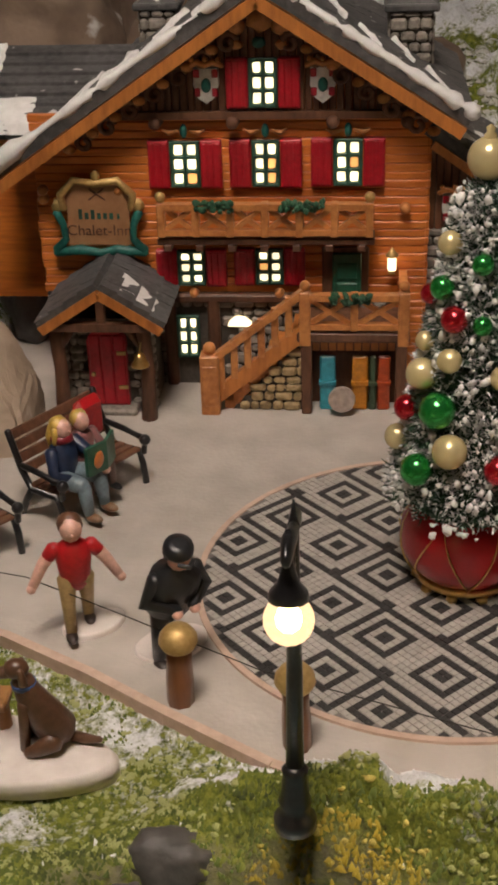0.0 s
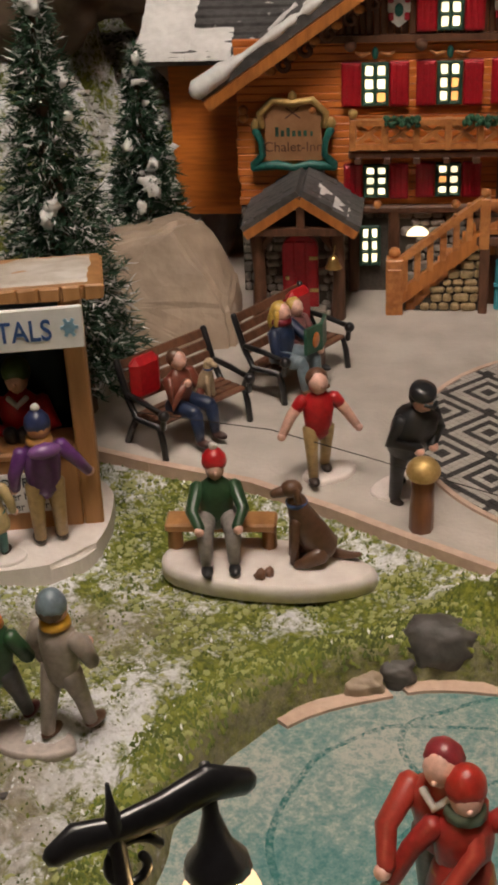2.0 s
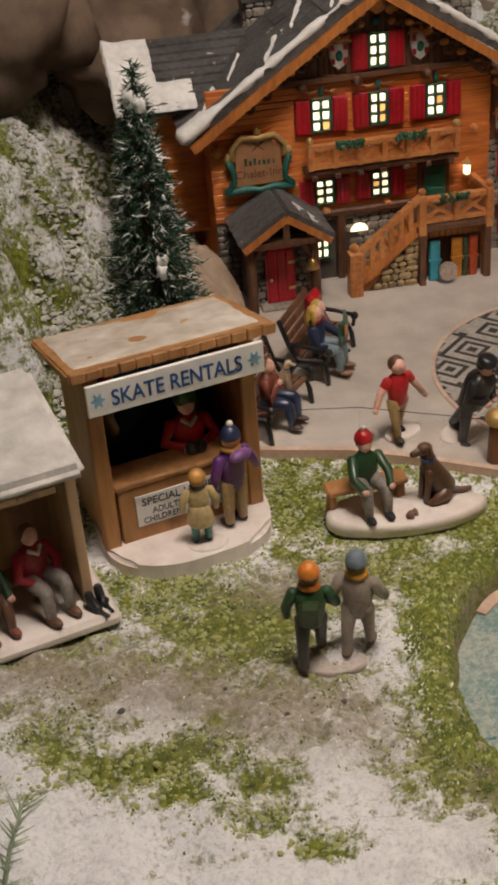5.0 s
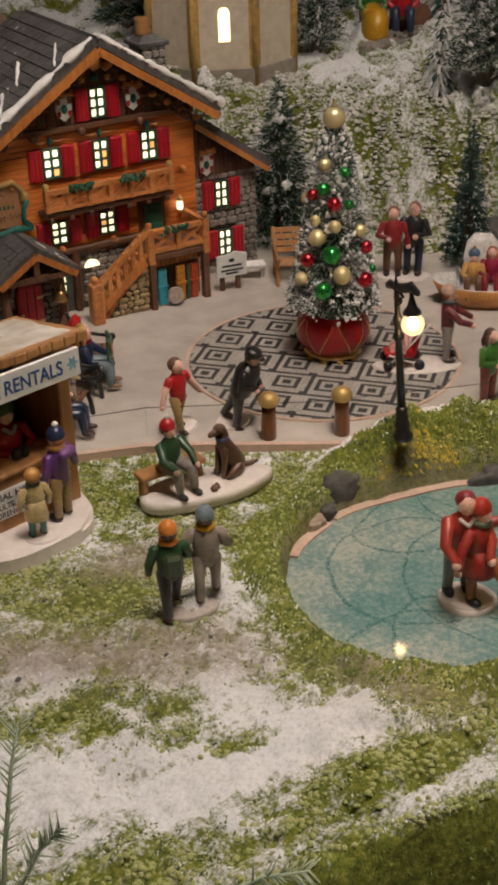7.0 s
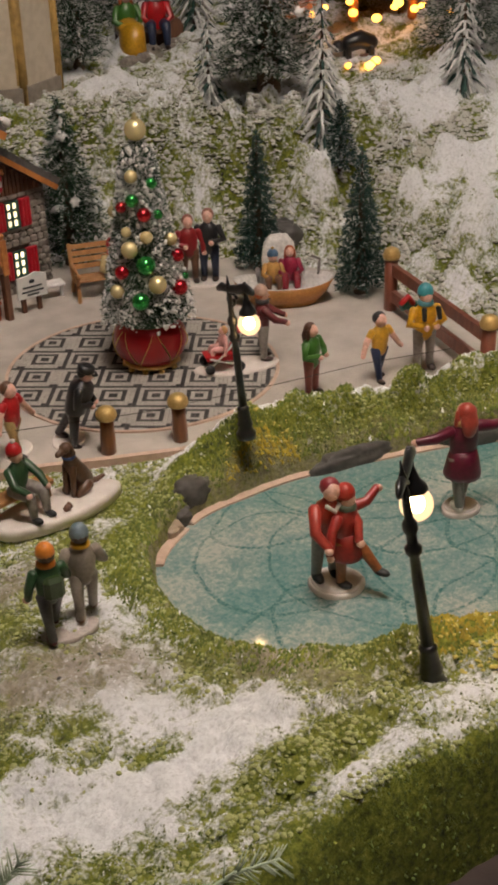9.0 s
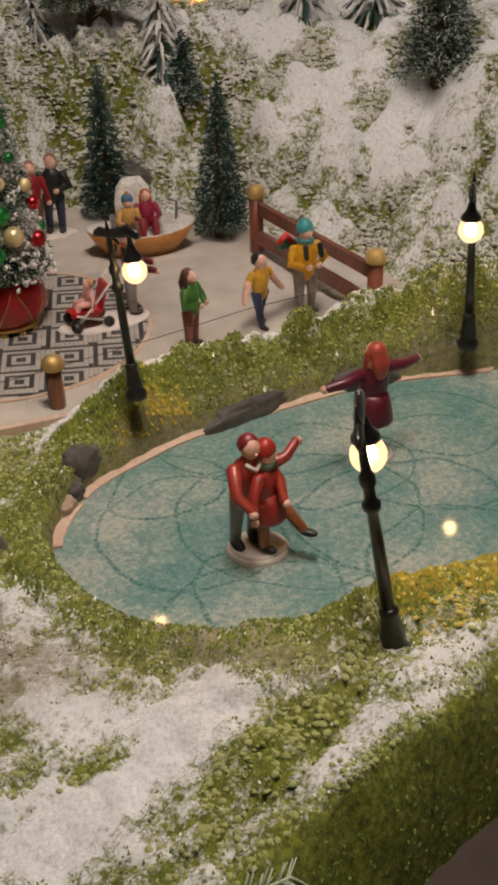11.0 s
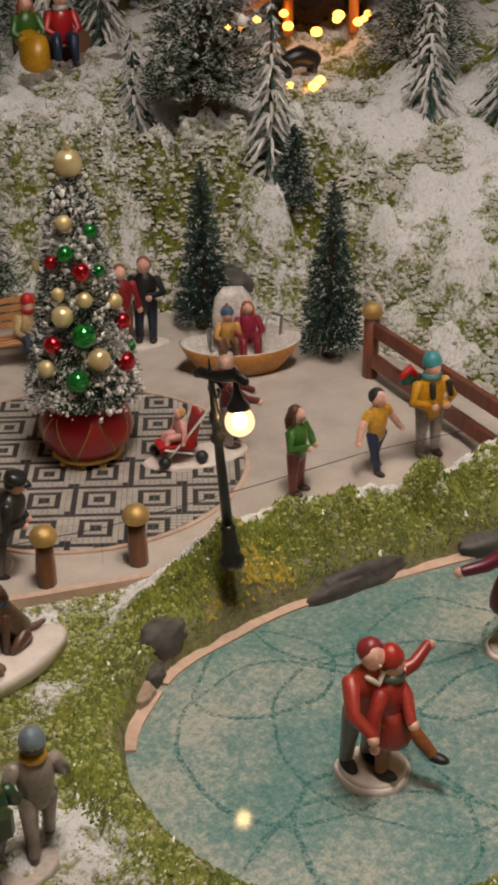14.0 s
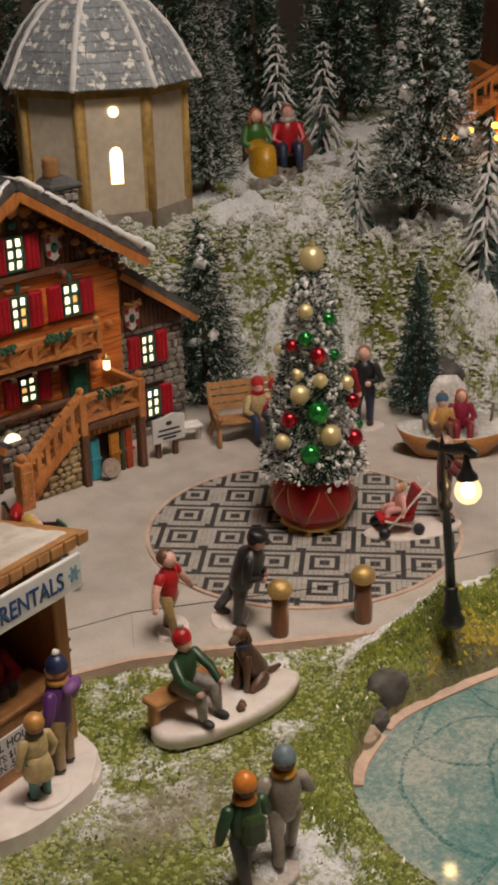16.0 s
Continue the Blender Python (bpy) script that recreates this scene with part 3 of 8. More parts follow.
def build_crumbs():
    rng = np.random.RandomState(5)
    n = 240000
    x, y = rng.rand(n) * 8.0 - 3.4, rng.rand(n) * 8.2 - 0.9
    z, d, f, p = land(x, y)
    s = snow_share(x, y, d, f, p) + 0.50 * bumps(x, y, 13, 41) + 0.30 * (rng.rand(n) - 0.5)
    white = s > 0.5
    keep = (d > 0.02) & (p > 0.0) & (rng.rand(n) < np.where(f > 0, 0.45, 1.0)) & (rng.rand(n) > 0.85 * bare_share(x, y, d))
    size = (0.003 + 0.006 * rng.rand(n) ** 1.5) * np.where(y > 3.2, 1.3, 1.0) * np.where(white, 0.8, 1.1)
    # only the darker moss past the brow, its colour standing in for shade
    index = np.where(white, 0, np.where(rng.rand(n) < 0.5 - 0.6 * step(0.12, -0.1, edge_line(x, y)), 1, 2))
    k = keep
    shards("moss_and_flock_crumbs", x[k], y[k], z[k], size[k], [CRUMB, MOSS_A, MOSS_B], index[k], "loose green moss, white flock crumbs, shade coloured in past the brow", 6)
    # taller, greener moss round the pond bank
    n = 90000
    x, y = rng.rand(n) * 4.2 - 1.6, rng.rand(n) * 3.4 + 0.2
    z, d, f, p = land(x, y)
    k = (d > 0.03) & (d < 0.25 + 0.08 * bumps(x, y, 4, 44)) & (p > 0.0) & (f < 0) & (rng.rand(n) < step(0.40, 0.1, d))
    idx = np.where(rng.rand(n) < 0.5, 1, 2)
    # the glow of two lamps is coloured into the moss round their feet
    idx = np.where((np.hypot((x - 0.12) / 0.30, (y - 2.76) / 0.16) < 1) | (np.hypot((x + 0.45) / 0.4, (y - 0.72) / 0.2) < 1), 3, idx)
    idx = np.where((rng.rand(n) < 0.008), 0, idx)
    shards("bank_moss", x[k], y[k], z[k], (0.007 + 0.009 * rng.rand(n))[k], [CRUMB, MOSS_A, MOSS_B, MOSS_LAMPLIT], idx[k], "thick olive bank moss, coloured yellow with lamplight near the lamps", 7)


build_crumbs()


def frosted_moss(name, dark, mid, white, whiteness):
    """Springy moss: green below, caught snow on the upper sides of each tuft."""
    m = bpy.data.materials.new(name)
    m.use_nodes = True
    nt = m.node_tree
    N, L = nt.nodes.new, nt.links.new
    b = nt.nodes["Principled BSDF"]
    tc, geo = N("ShaderNodeTexCoord"), N("ShaderNodeNewGeometry")
    n = N("ShaderNodeTexNoise")
    n.inputs["Scale"].default_value, n.inputs["Detail"].default_value, n.inputs["Roughness"].default_value = 420, 6, 0.75
    L(tc.outputs["Object"], n.inputs["Vector"])
    big = N("ShaderNodeTexNoise")
    big.inputs["Scale"].default_value, big.inputs["Detail"].default_value = 26, 4
    L(tc.outputs["Object"], big.inputs["Vector"])
    up = N("ShaderNodeSeparateXYZ")
    L(geo.outputs["Normal"], up.inputs[0])
    a1, a2, a3 = N("ShaderNodeMath"), N("ShaderNodeMath"), N("ShaderNodeMath")
    for a, k in ((a1, 0.22), (a2, 0.9), (a3, 0.22)):
        a.operation = "MULTIPLY_ADD"
        a.inputs[1].default_value = k
    L(up.outputs["Z"], a1.inputs[0])
    L(n.outputs["Fac"], a1.inputs[2])
    L(big.outputs["Fac"], a2.inputs[0])
    L(a1.outputs[0], a2.inputs[2])
    L(geo.outputs["Random Per Island"], a3.inputs[0])
    L(a2.outputs[0], a3.inputs[2])
    r = N("ShaderNodeValToRGB")
    e = r.color_ramp.elements
    e.new(0.5)
    for k, (at, c) in enumerate(((0.78, dark), (1.02 - whiteness, mid), (1.26 - whiteness, white))):
        e[k].position, e[k].color = min(at, 0.98 + 0.01 * k) * 0.78, (*c, 1)
    sc = N("ShaderNodeMath")
    sc.operation = "MULTIPLY"
    sc.inputs[1].default_value = 0.78
    L(a3.outputs[0], sc.inputs[0])
    L(sc.outputs[0], r.inputs[0])
    L(r.outputs[0], b.inputs["Base Color"])
    b.inputs["Roughness"].default_value = 0.95
    bp = N("ShaderNodeBump")
    bp.inputs["Strength"].default_value, bp.inputs["Distance"].default_value = 0.9, 0.0012
    L(n.outputs["Fac"], bp.inputs["Height"])
    L(bp.outputs[0], b.inputs["Normal"])
    return m


def tufts(name, x, y, z, r, mats, index, label, seed):
    """Rounded uneven tufts, each a small many-sided lump, set into the ground."""
    rng = np.random.RandomState(seed)
    bm = bmesh.new()
    bmesh.ops.create_icosphere(bm, subdivisions=1, radius=1.0)
    bm.verts.ensure_lookup_table()
    unit = np.array([v.co[:] for v in bm.verts])
    tri = np.array([[v.index for v in f.verts] for f in bm.faces])
    bm.free()
    n, k = len(x), len(unit)
    shape = unit[None] * (0.62 + 0.75 * rng.rand(n, k, 1)) * (r[:, None] * np.array([1, 1, 0.65]))[:, None]
    turn = rng.rand(n) * 6.283
    c, s = np.cos(turn)[:, None], np.sin(turn)[:, None]
    P = np.stack([shape[..., 0] * c - shape[..., 1] * s + x[:, None], shape[..., 0] * s + shape[..., 1] * c + y[:, None], shape[..., 2] + (z + 0.15 * r)[:, None]], -1)
    F = (tri[None] + (np.arange(n) * k)[:, None, None]).reshape(-1, 3)
    return tagged(raw(name, P.reshape(-1, 3), F, mats, np.repeat(index, len(tri)), smooth=True), label, "ground cover", kind="stuff")


HILL_MOSS = frosted_moss("snow_dusted_hill_moss", (0.022, 0.026, 0.008), (0.135, 0.14, 0.062), (0.60, 0.59, 0.54), -0.10)
# yellow here carries the warm lamplight that falls on the moss
LAMPLIT_MOSS = frosted_moss("yellow_moss_with_lamp_glow", (0.10, 0.085, 0.006), (0.38, 0.30, 0.025), (0.62, 0.52, 0.14), -0.02)
LAWN_MOSS = frosted_moss("olive_lawn_moss", (0.024, 0.034, 0.005), (0.16, 0.20, 0.025), (0.42, 0.44, 0.18), -0.02)


def build_tufts():
    rng = np.random.RandomState(15)
    n = 95000
    x, y = rng.rand(n) * 7.6 - 2.6, rng.rand(n) * 6.6 + 2.2
    z, d, f, p = land(x, y)
    s = snow_share(x, y, d, f, p) + 0.25 * bumps(x, y, 2.6, 71)
    hill = (f > 0.03) & (rng.rand(n) < step(0.62, 0.36, s) * np.where(f > 1.6, 0.5, 1.0))
    r = 0.012 + 0.024 * rng.rand(n) ** 1.8
    tufts("hill_moss", x[hill], y[hill], z[hill], r[hill], [HILL_MOSS], np.zeros(hill.sum(), int), "crumbly olive moss dusted with snow on the hillside", 16)
    n = 60000
    x, y = rng.rand(n) * 5.4 - 3.2, rng.rand(n) * 4.4 - 0.3
    z, d, f, p = land(x, y)
    s = snow_share(x, y, d, f, p) + 0.30 * bumps(x, y, 5.0, 72)
    # tufts stop at the brow, so its coloured-in shade stays dark
    k = (f < 0) & (p > 0.03) & (d > 0.05) & (edge_line(x, y) > 0.02) & (rng.rand(n) > 1.2 * bare_share(x, y, d)) & (rng.rand(n) < step(0.62, 0.30, s) * (0.35 + 0.65 * step(-0.1, 0.4, bumps(x, y, 3.2, 73))))
    r = 0.006 + 0.012 * rng.rand(n) ** 1.8
    # tufts near the lamps take lamplight as part of their colour
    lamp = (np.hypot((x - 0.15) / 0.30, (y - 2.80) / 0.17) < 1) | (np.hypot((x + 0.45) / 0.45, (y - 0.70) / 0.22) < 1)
    tufts("lawn_moss", x[k], y[k], z[k], r[k], [LAWN_MOSS, LAMPLIT_MOSS], lamp[k].astype(int), "springy olive pond moss tufts, lamplight coloured in near the lamps", 17)


build_tufts()


def ice_material():
    m = bpy.data.materials.new("printed_teal_ice")
    m.use_nodes = True
    nt = m.node_tree
    b = nt.nodes["Principled BSDF"]
    N, L = nt.nodes.new, nt.links.new
    tc = N("ShaderNodeTexCoord")
    warp = N("ShaderNodeTexNoise")
    warp.inputs["Scale"].default_value = 9
    L(tc.outputs["Object"], warp.inputs["Vector"])
    mv = N("ShaderNodeVectorMath")
    mv.operation = "MULTIPLY_ADD"
    L(warp.outputs["Color"], mv.inputs[0])
    mv.inputs[1].default_value = (0.05, 0.05, 0)
    L(tc.outputs["Object"], mv.inputs[2])
    edge = N("ShaderNodeTexNoise")
    edge.inputs["Scale"].default_value, edge.inputs["Detail"].default_value = 700, 4
    L(tc.outputs["Object"], edge.inputs["Vector"])
    total = None
    rings = [(-0.35, 2.15, .50), (.05, 1.75, .62), (.55, 2.0, .45), (-.55, 1.55, .40), (.35, 1.35, .55), (.9, 1.5, .5), (-.1, 2.5, .36), (.2, .9, .5), (1.25, 1.7, .42), (-.9, 1.2, .75), (.75, 2.6, .7)]
    for cx, cy, r in rings:
        sub = N("ShaderNodeVectorMath")
        sub.operation = "DISTANCE"
        L(mv.outputs[0], sub.inputs[0])
        sub.inputs[1].default_value = (cx * S + 0.025, cy * S + 0.025, 0)
        df = N("ShaderNodeMath")
        df.operation = "COMPARE"
        df.inputs[1].default_value, df.inputs[2].default_value = r * S, 0.0011
        L(sub.outputs["Value"], df.inputs[0])
        if total is None:
            total = df.outputs[0]
        else:
            mxx = N("ShaderNodeMath")
            mxx.operation = "MAXIMUM"
            L(total, mxx.inputs[0])
            L(df.outputs[0], mxx.inputs[1])
            total = mxx.outputs[0]
    rag = N("ShaderNodeMath")
    rag.operation = "MULTIPLY"
    rr = N("ShaderNodeMapRange")
    rr.inputs[1].default_value, rr.inputs[2].default_value = 0.36, 0.62
    L(edge.outputs["Fac"], rr.inputs[0])
    L(rr.outputs[0], rag.inputs[0])
    L(total, rag.inputs[1])
    speck = N("ShaderNodeTexNoise")
    speck.inputs["Scale"].default_value, speck.inputs["Detail"].default_value, speck.inputs["Roughness"].default_value = 330, 7, 0.8
    L(tc.outputs["Object"], speck.inputs["Vector"])
    big = N("ShaderNodeTexNoise")
    big.inputs["Scale"].default_value, big.inputs["Detail"].default_value = 14, 3
    L(tc.outputs["Object"], big.inputs["Vector"])
    sm = N("ShaderNodeMath")
    sm.operation = "MULTIPLY_ADD"
    L(big.outputs["Fac"], sm.inputs[0])
    sm.inputs[1].default_value = 0.7
    L(speck.outputs["Fac"], sm.inputs[2])
    ramp = N("ShaderNodeValToRGB")
    e = ramp.color_ramp.elements
    e[0].position, e[0].color = 0.66, (0.05, 0.19, 0.19, 1)
    e[1].position, e[1].color = 1.08, (0.45, 0.45, 0.40, 1)
    mid = e.new(0.84)
    mid.color = (0.19, 0.29, 0.275, 1)
    L(sm.outputs[0], ramp.inputs[0])
    mx = N("ShaderNodeMix")
    mx.data_type = "RGBA"
    L(rag.outputs[0], mx.inputs[0])
    L(ramp.outputs[0], mx.inputs[6])
    mx.inputs[7].default_value = (0.008, 0.13, 0.125, 1)
    L(mx.outputs[2], b.inputs["Base Color"])
    b.inputs["Roughness"].default_value = 0.5
    b.inputs["Coat Weight"].default_value = 1.0
    b.inputs["Coat Roughness"].default_value = 0.06
    return m


def build_ice():
    bm = bmesh.new()
    line = POND_LINE
    c = line.mean(0)
    plate(bm, [tuple(c + (q - c) * 1.06) for q in line], ICE_Z - 0.03, ICE_Z)
    ob = solid("pond_ice", bm, [ice_material()], 0, 0, 0, 0, "glossy teal printed ice of the skating pond", "ice", kind="structure")
    # pale rim board along the far shore
    bm = bmesh.new()
    pts = [(q, q - c) for q in line if q[1] > 1.7 and q[0] > -0.9]
    for (a, da), (b, db) in zip(pts, pts[1:]):
        if np.hypot(*(a - b)) > 0.4:
            continue
        ia, ib = a - da * 0.03, b - db * 0.03
        oa, ob2 = a + da * 0.05, b + db * 0.05
        hex8(bm, [(*ia, ICE_Z - 0.02), (*ib, ICE_Z - 0.02), (*ob2, ICE_Z - 0.02), (*oa, ICE_Z - 0.02), (*ia, ICE_Z + 0.012), (*ib, ICE_Z + 0.012), (*ob2, ICE_Z + 0.03), (*oa, ICE_Z + 0.03)])
    solid("pond_rim", bm, [PALE_KERB], 0, 0, 0, 0, "pale pinkish rim board along the pond edge", "kerb", kind="structure")


build_ice()

PLAZA_SNOW = material("packed_plaza_snow", (0.52, 0.475, 0.43), (0.38, 0.34, 0.30), grain=42, rough=0.85, bump=0.5, bump_scale=420)
bm = bmesh.new()
plate(bm, PLAZA, -0.06, 0.0)
bmesh.ops.bevel(bm, geom=[e for e in bm.edges if all(v.co.z > -0.01 for v in e.verts)], offset=0.01, segments=1, affect="EDGES")
solid("plaza_pavement", bm, [PLAZA_SNOW], 0, 0, 0, 0, "packed off-white snow floor of the village square", "pavement", kind="structure")
bm = bmesh.new()
for (a, b) in zip(PLAZA[0:6], PLAZA[1:7]):
    a, b = Vector((*a, 0)), Vector((*b, 0))
    nrm = (b - a).cross(Vector((0, 0, 1))).normalized()
    o = nrm * 0.035
    hex8(bm, [a + Vector((0, 0, -0.09)), b + Vector((0, 0, -0.09)), b + o + Vector((0, 0, -0.09)), a + o + Vector((0, 0, -0.09)), a + Vector((0, 0, 0.004)), b + Vector((0, 0, 0.004)), b + o + Vector((0, 0, 0.002)), a + o + Vector((0, 0, 0.002))])
solid("plaza_kerb", bm, [PALE_KERB], 0, 0, 0, 0, "pinkish cut board edge of the square", "kerb", kind="structure")


def build_room():
    lo, hi, top, floor = (-22.0, -20.0), (22.0, 16.0), 20.0, -8.0
    for name, b, m, label in (
        ("floor", (lo[0], hi[0], lo[1], hi[1], floor - 1, floor), FLOOR_WOOD, "brown wooden floor of the room"),
        ("ceiling", (lo[0], hi[0], lo[1], hi[1], top, top + 1), CEILING_PAINT, "grey painted ceiling of the room"),
        ("wall_north", (lo[0], hi[0], hi[1], hi[1] + 1, floor, top), WALL_PAINT, "brown painted wall behind the display"),
        ("wall_south", (lo[0], hi[0], lo[1] - 1, lo[1], floor, top), WALL_PAINT, "brown painted wall of the room"),
        ("wall_west", (lo[0] - 1, lo[0], lo[1], hi[1], floor, top), WALL_PAINT, "brown painted wall of the room"),
        ("wall_east", (hi[0], hi[0] + 1, lo[1], hi[1], floor, top), WALL_PAINT, "brown painted wall of the room"),
    ):
        bm = bmesh.new()
        box(bm, *b)
        solid(name, bm, [m], 0, 0, 0, 0, label, name.split("_")[0], kind="structure")
    bm = bmesh.new()
    box(bm, -5.9, 8.9, -3.9, 11.9, floor, -0.35)
    solid("display_table", bm, [CLOTH], 0, 0, 0, 0, "dark cloth-covered table under the model village", "table")


build_room()


def unseen_overhead_lamp(x, y, z, w, h, power):
    """Unseen flat lamp on two cords, added above the display's front to light it."""
    t = thing("added_overhead_light", x, y, z, 0, "unseen flat warm-white lamp added above the display", "lamp")
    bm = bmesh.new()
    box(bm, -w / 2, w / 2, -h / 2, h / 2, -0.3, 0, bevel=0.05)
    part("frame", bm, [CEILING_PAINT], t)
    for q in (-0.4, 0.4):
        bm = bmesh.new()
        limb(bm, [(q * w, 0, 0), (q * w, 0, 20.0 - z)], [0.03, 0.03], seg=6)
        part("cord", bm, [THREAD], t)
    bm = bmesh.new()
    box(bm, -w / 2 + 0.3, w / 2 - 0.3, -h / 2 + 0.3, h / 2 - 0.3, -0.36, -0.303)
    part("diffuser", bm, [glowing("added_lamp_glow", (1.0, 0.85, 0.73), power, spread=0.0)], t, "glowing opal panel of the added lamp")


# added light source, out of view, that lights the whole display
unseen_overhead_lamp(-0.7, 1.0, 10.5, 3.6, 3.6, 41.0)


# ---- trees ----
def needles(rng, base, way, n, length, spread, width):
    """n thin needles round points base with direction way."""
    d = way + spread * rng.randn(n, 3)
    d /= np.linalg.norm(d, axis=1, keepdims=True) + 1e-9
    side = np.cross(d, rng.randn(n, 3))
    side /= np.linalg.norm(side, axis=1, keepdims=True) + 1e-9
    ln = length * (0.6 + 0.7 * rng.rand(n, 1))
    return np.stack([base - side * width, base + side * width, base + d * ln], 1)


def fir_tree(name, x, y, z, h, r, label, needle=None, snow=0.25, seed=1, branches=380, per=26, droop=0.25, bare=0.06, length=0.05, power=0.9, clumps=0, group="fir trees", width=0.0055, turn=0):
    """A tapered trunk and a crown of branches set with single needles, some of them white."""
    rng = np.random.RandomState(seed)
    z = ground_z(x, y) - 0.02 if z > 0.5 else z
    t = thing(name, x, y, z, turn, label, "tree", group)
    bm = bmesh.new()
    limb(bm, [(0, 0, -0.03), (0, 0, h * 0.5), (0, 0, h * 0.97)], [0.045 * h + 0.006, 0.025 * h, 0.004], seg=8)
    part("trunk", bm, [BARK], t)
    tris, idx = [], []
    for k in range(branches):
        u = (k + rng.rand()) / branches
        u = 1 - (1 - u) ** 0.62 * (1 - bare)
        u = min(max(u, bare), 0.995)
        az = k * 2.39996 + 0.4 * rng.randn()
        reach = r * (1 - u) ** power * (0.82 + 0.33 * rng.rand()) + 0.012
        n = max(5, int(per * (0.35 + 0.65 * reach / r)))
        s = rng.rand(n) ** 0.7
        out = np.array([math.cos(az), math.sin(az)])
        zz = u * h - droop * reach * s**1.5 + 0.25 * reach * s
        base = np.c_[out[0] * reach * s, out[1] * reach * s, zz] + 0.006 * rng.randn(n, 3)
        way = np.array([out[0], out[1], 0.15 - droop * 0.4])
        tris.append(needles(rng, base, way, n, length, 0.55, width))
        white = rng.rand(n) < snow * (0.35 + 1.3 * s)
        idx.append(white.astype(int))
    # leader
    n = 40
    s = rng.rand(n)
    tris.append(needles(rng, np.c_[np.zeros(n), np.zeros(n), h * (0.93 + 0.07 * s)], np.array([0, 0, 1.0]), n, length * 0.7, 0.5, width))
    idx.append((rng.rand(n) < snow).astype(int))
    V = np.concatenate(tris)
    ob = raw("crown", V.reshape(-1, 3), np.arange(len(V) * 3).reshape(-1, 3), [needle or FIR, FLOCK], np.concatenate(idx))
    ob.parent = t
    tagged(ob, "needles with white flock" if snow > 0.1 else "")
    if clumps:
        bm = bmesh.new()
        for _ in range(clumps):
            u, az = 0.1 + 0.88 * rng.rand(), 6.28 * rng.rand()
            q = r * (1 - u) ** power * (0.75 + 0.3 * rng.rand())
            ball(bm, (q * math.cos(az), q * math.sin(az), u * h), 0.012 + 0.026 * rng.rand() ** 2, scale=(0.7 + rng.rand(), 0.7 + rng.rand(), 0.5 + rng.rand() * 1.3), sub=2, rough=1.1)
        part("snow_clumps", bm, [SNOW], t, "soft white snow clumps on the branches")
    return t


def frosted_tree(name, x, y, z, h, r, label, seed=1, tiers=11, group="frosted fir trees"):
    """A thin fir of drooping moulded branches heaped with white."""
    rng = random.Random(seed)
    z = ground_z(x, y) - 0.02
    t = thing(name, x, y, z, 0, label, "tree", group)
    bm = bmesh.new()
    limb(bm, [(0, 0, -0.03), (0, 0, h * 0.5), (0, 0, h)], [0.028, 0.018, 0.004], seg=7)
    part("trunk", bm, [BARK], t)
    bm = bmesh.new()
    for k in range(tiers):
        u = 0.10 + 0.86 * k / (tiers - 1)
        reach = r * (1 - u) ** 0.85 + 0.015
        count = max(4, int(9 * (1 - u) + 4))
        for j in range(count):
            az = 6.283 * (j + rng.random() * 0.7) / count + k
            c, s = math.cos(az), math.sin(az)
            q = reach * rng.uniform(0.75, 1.15)
            z0 = u * h
            limb(bm, [(0, 0, z0), (c * q * 0.5, s * q * 0.5, z0 - 0.10 * q - 0.01), (c * q, s * q, z0 - 0.62 * q - 0.02)], [0.008, 0.016 * (0.6 + 0.7 * (1 - u)), 0.007], mi=0 if rng.random() < 0.8 else 1, seg=5)
            for _ in range(3):
                f = rng.uniform(0.4, 1.0)
                o = rng.uniform(-0.5, 0.5)
                p = Vector((c * q * f, s * q * f, z0 - 0.55 * q * f))
                e = p + Vector((math.cos(az + o), math.sin(az + o), -0.8)) * 0.05
                limb(bm, [p, e], [0.008, 0.003], mi=0 if rng.random() < 0.65 else 1, seg=4, round_ends=False)
    part("crown", bm, [FLOCK, FIR_BLUE], t, "drooping branches heaped with white flock")
    return t


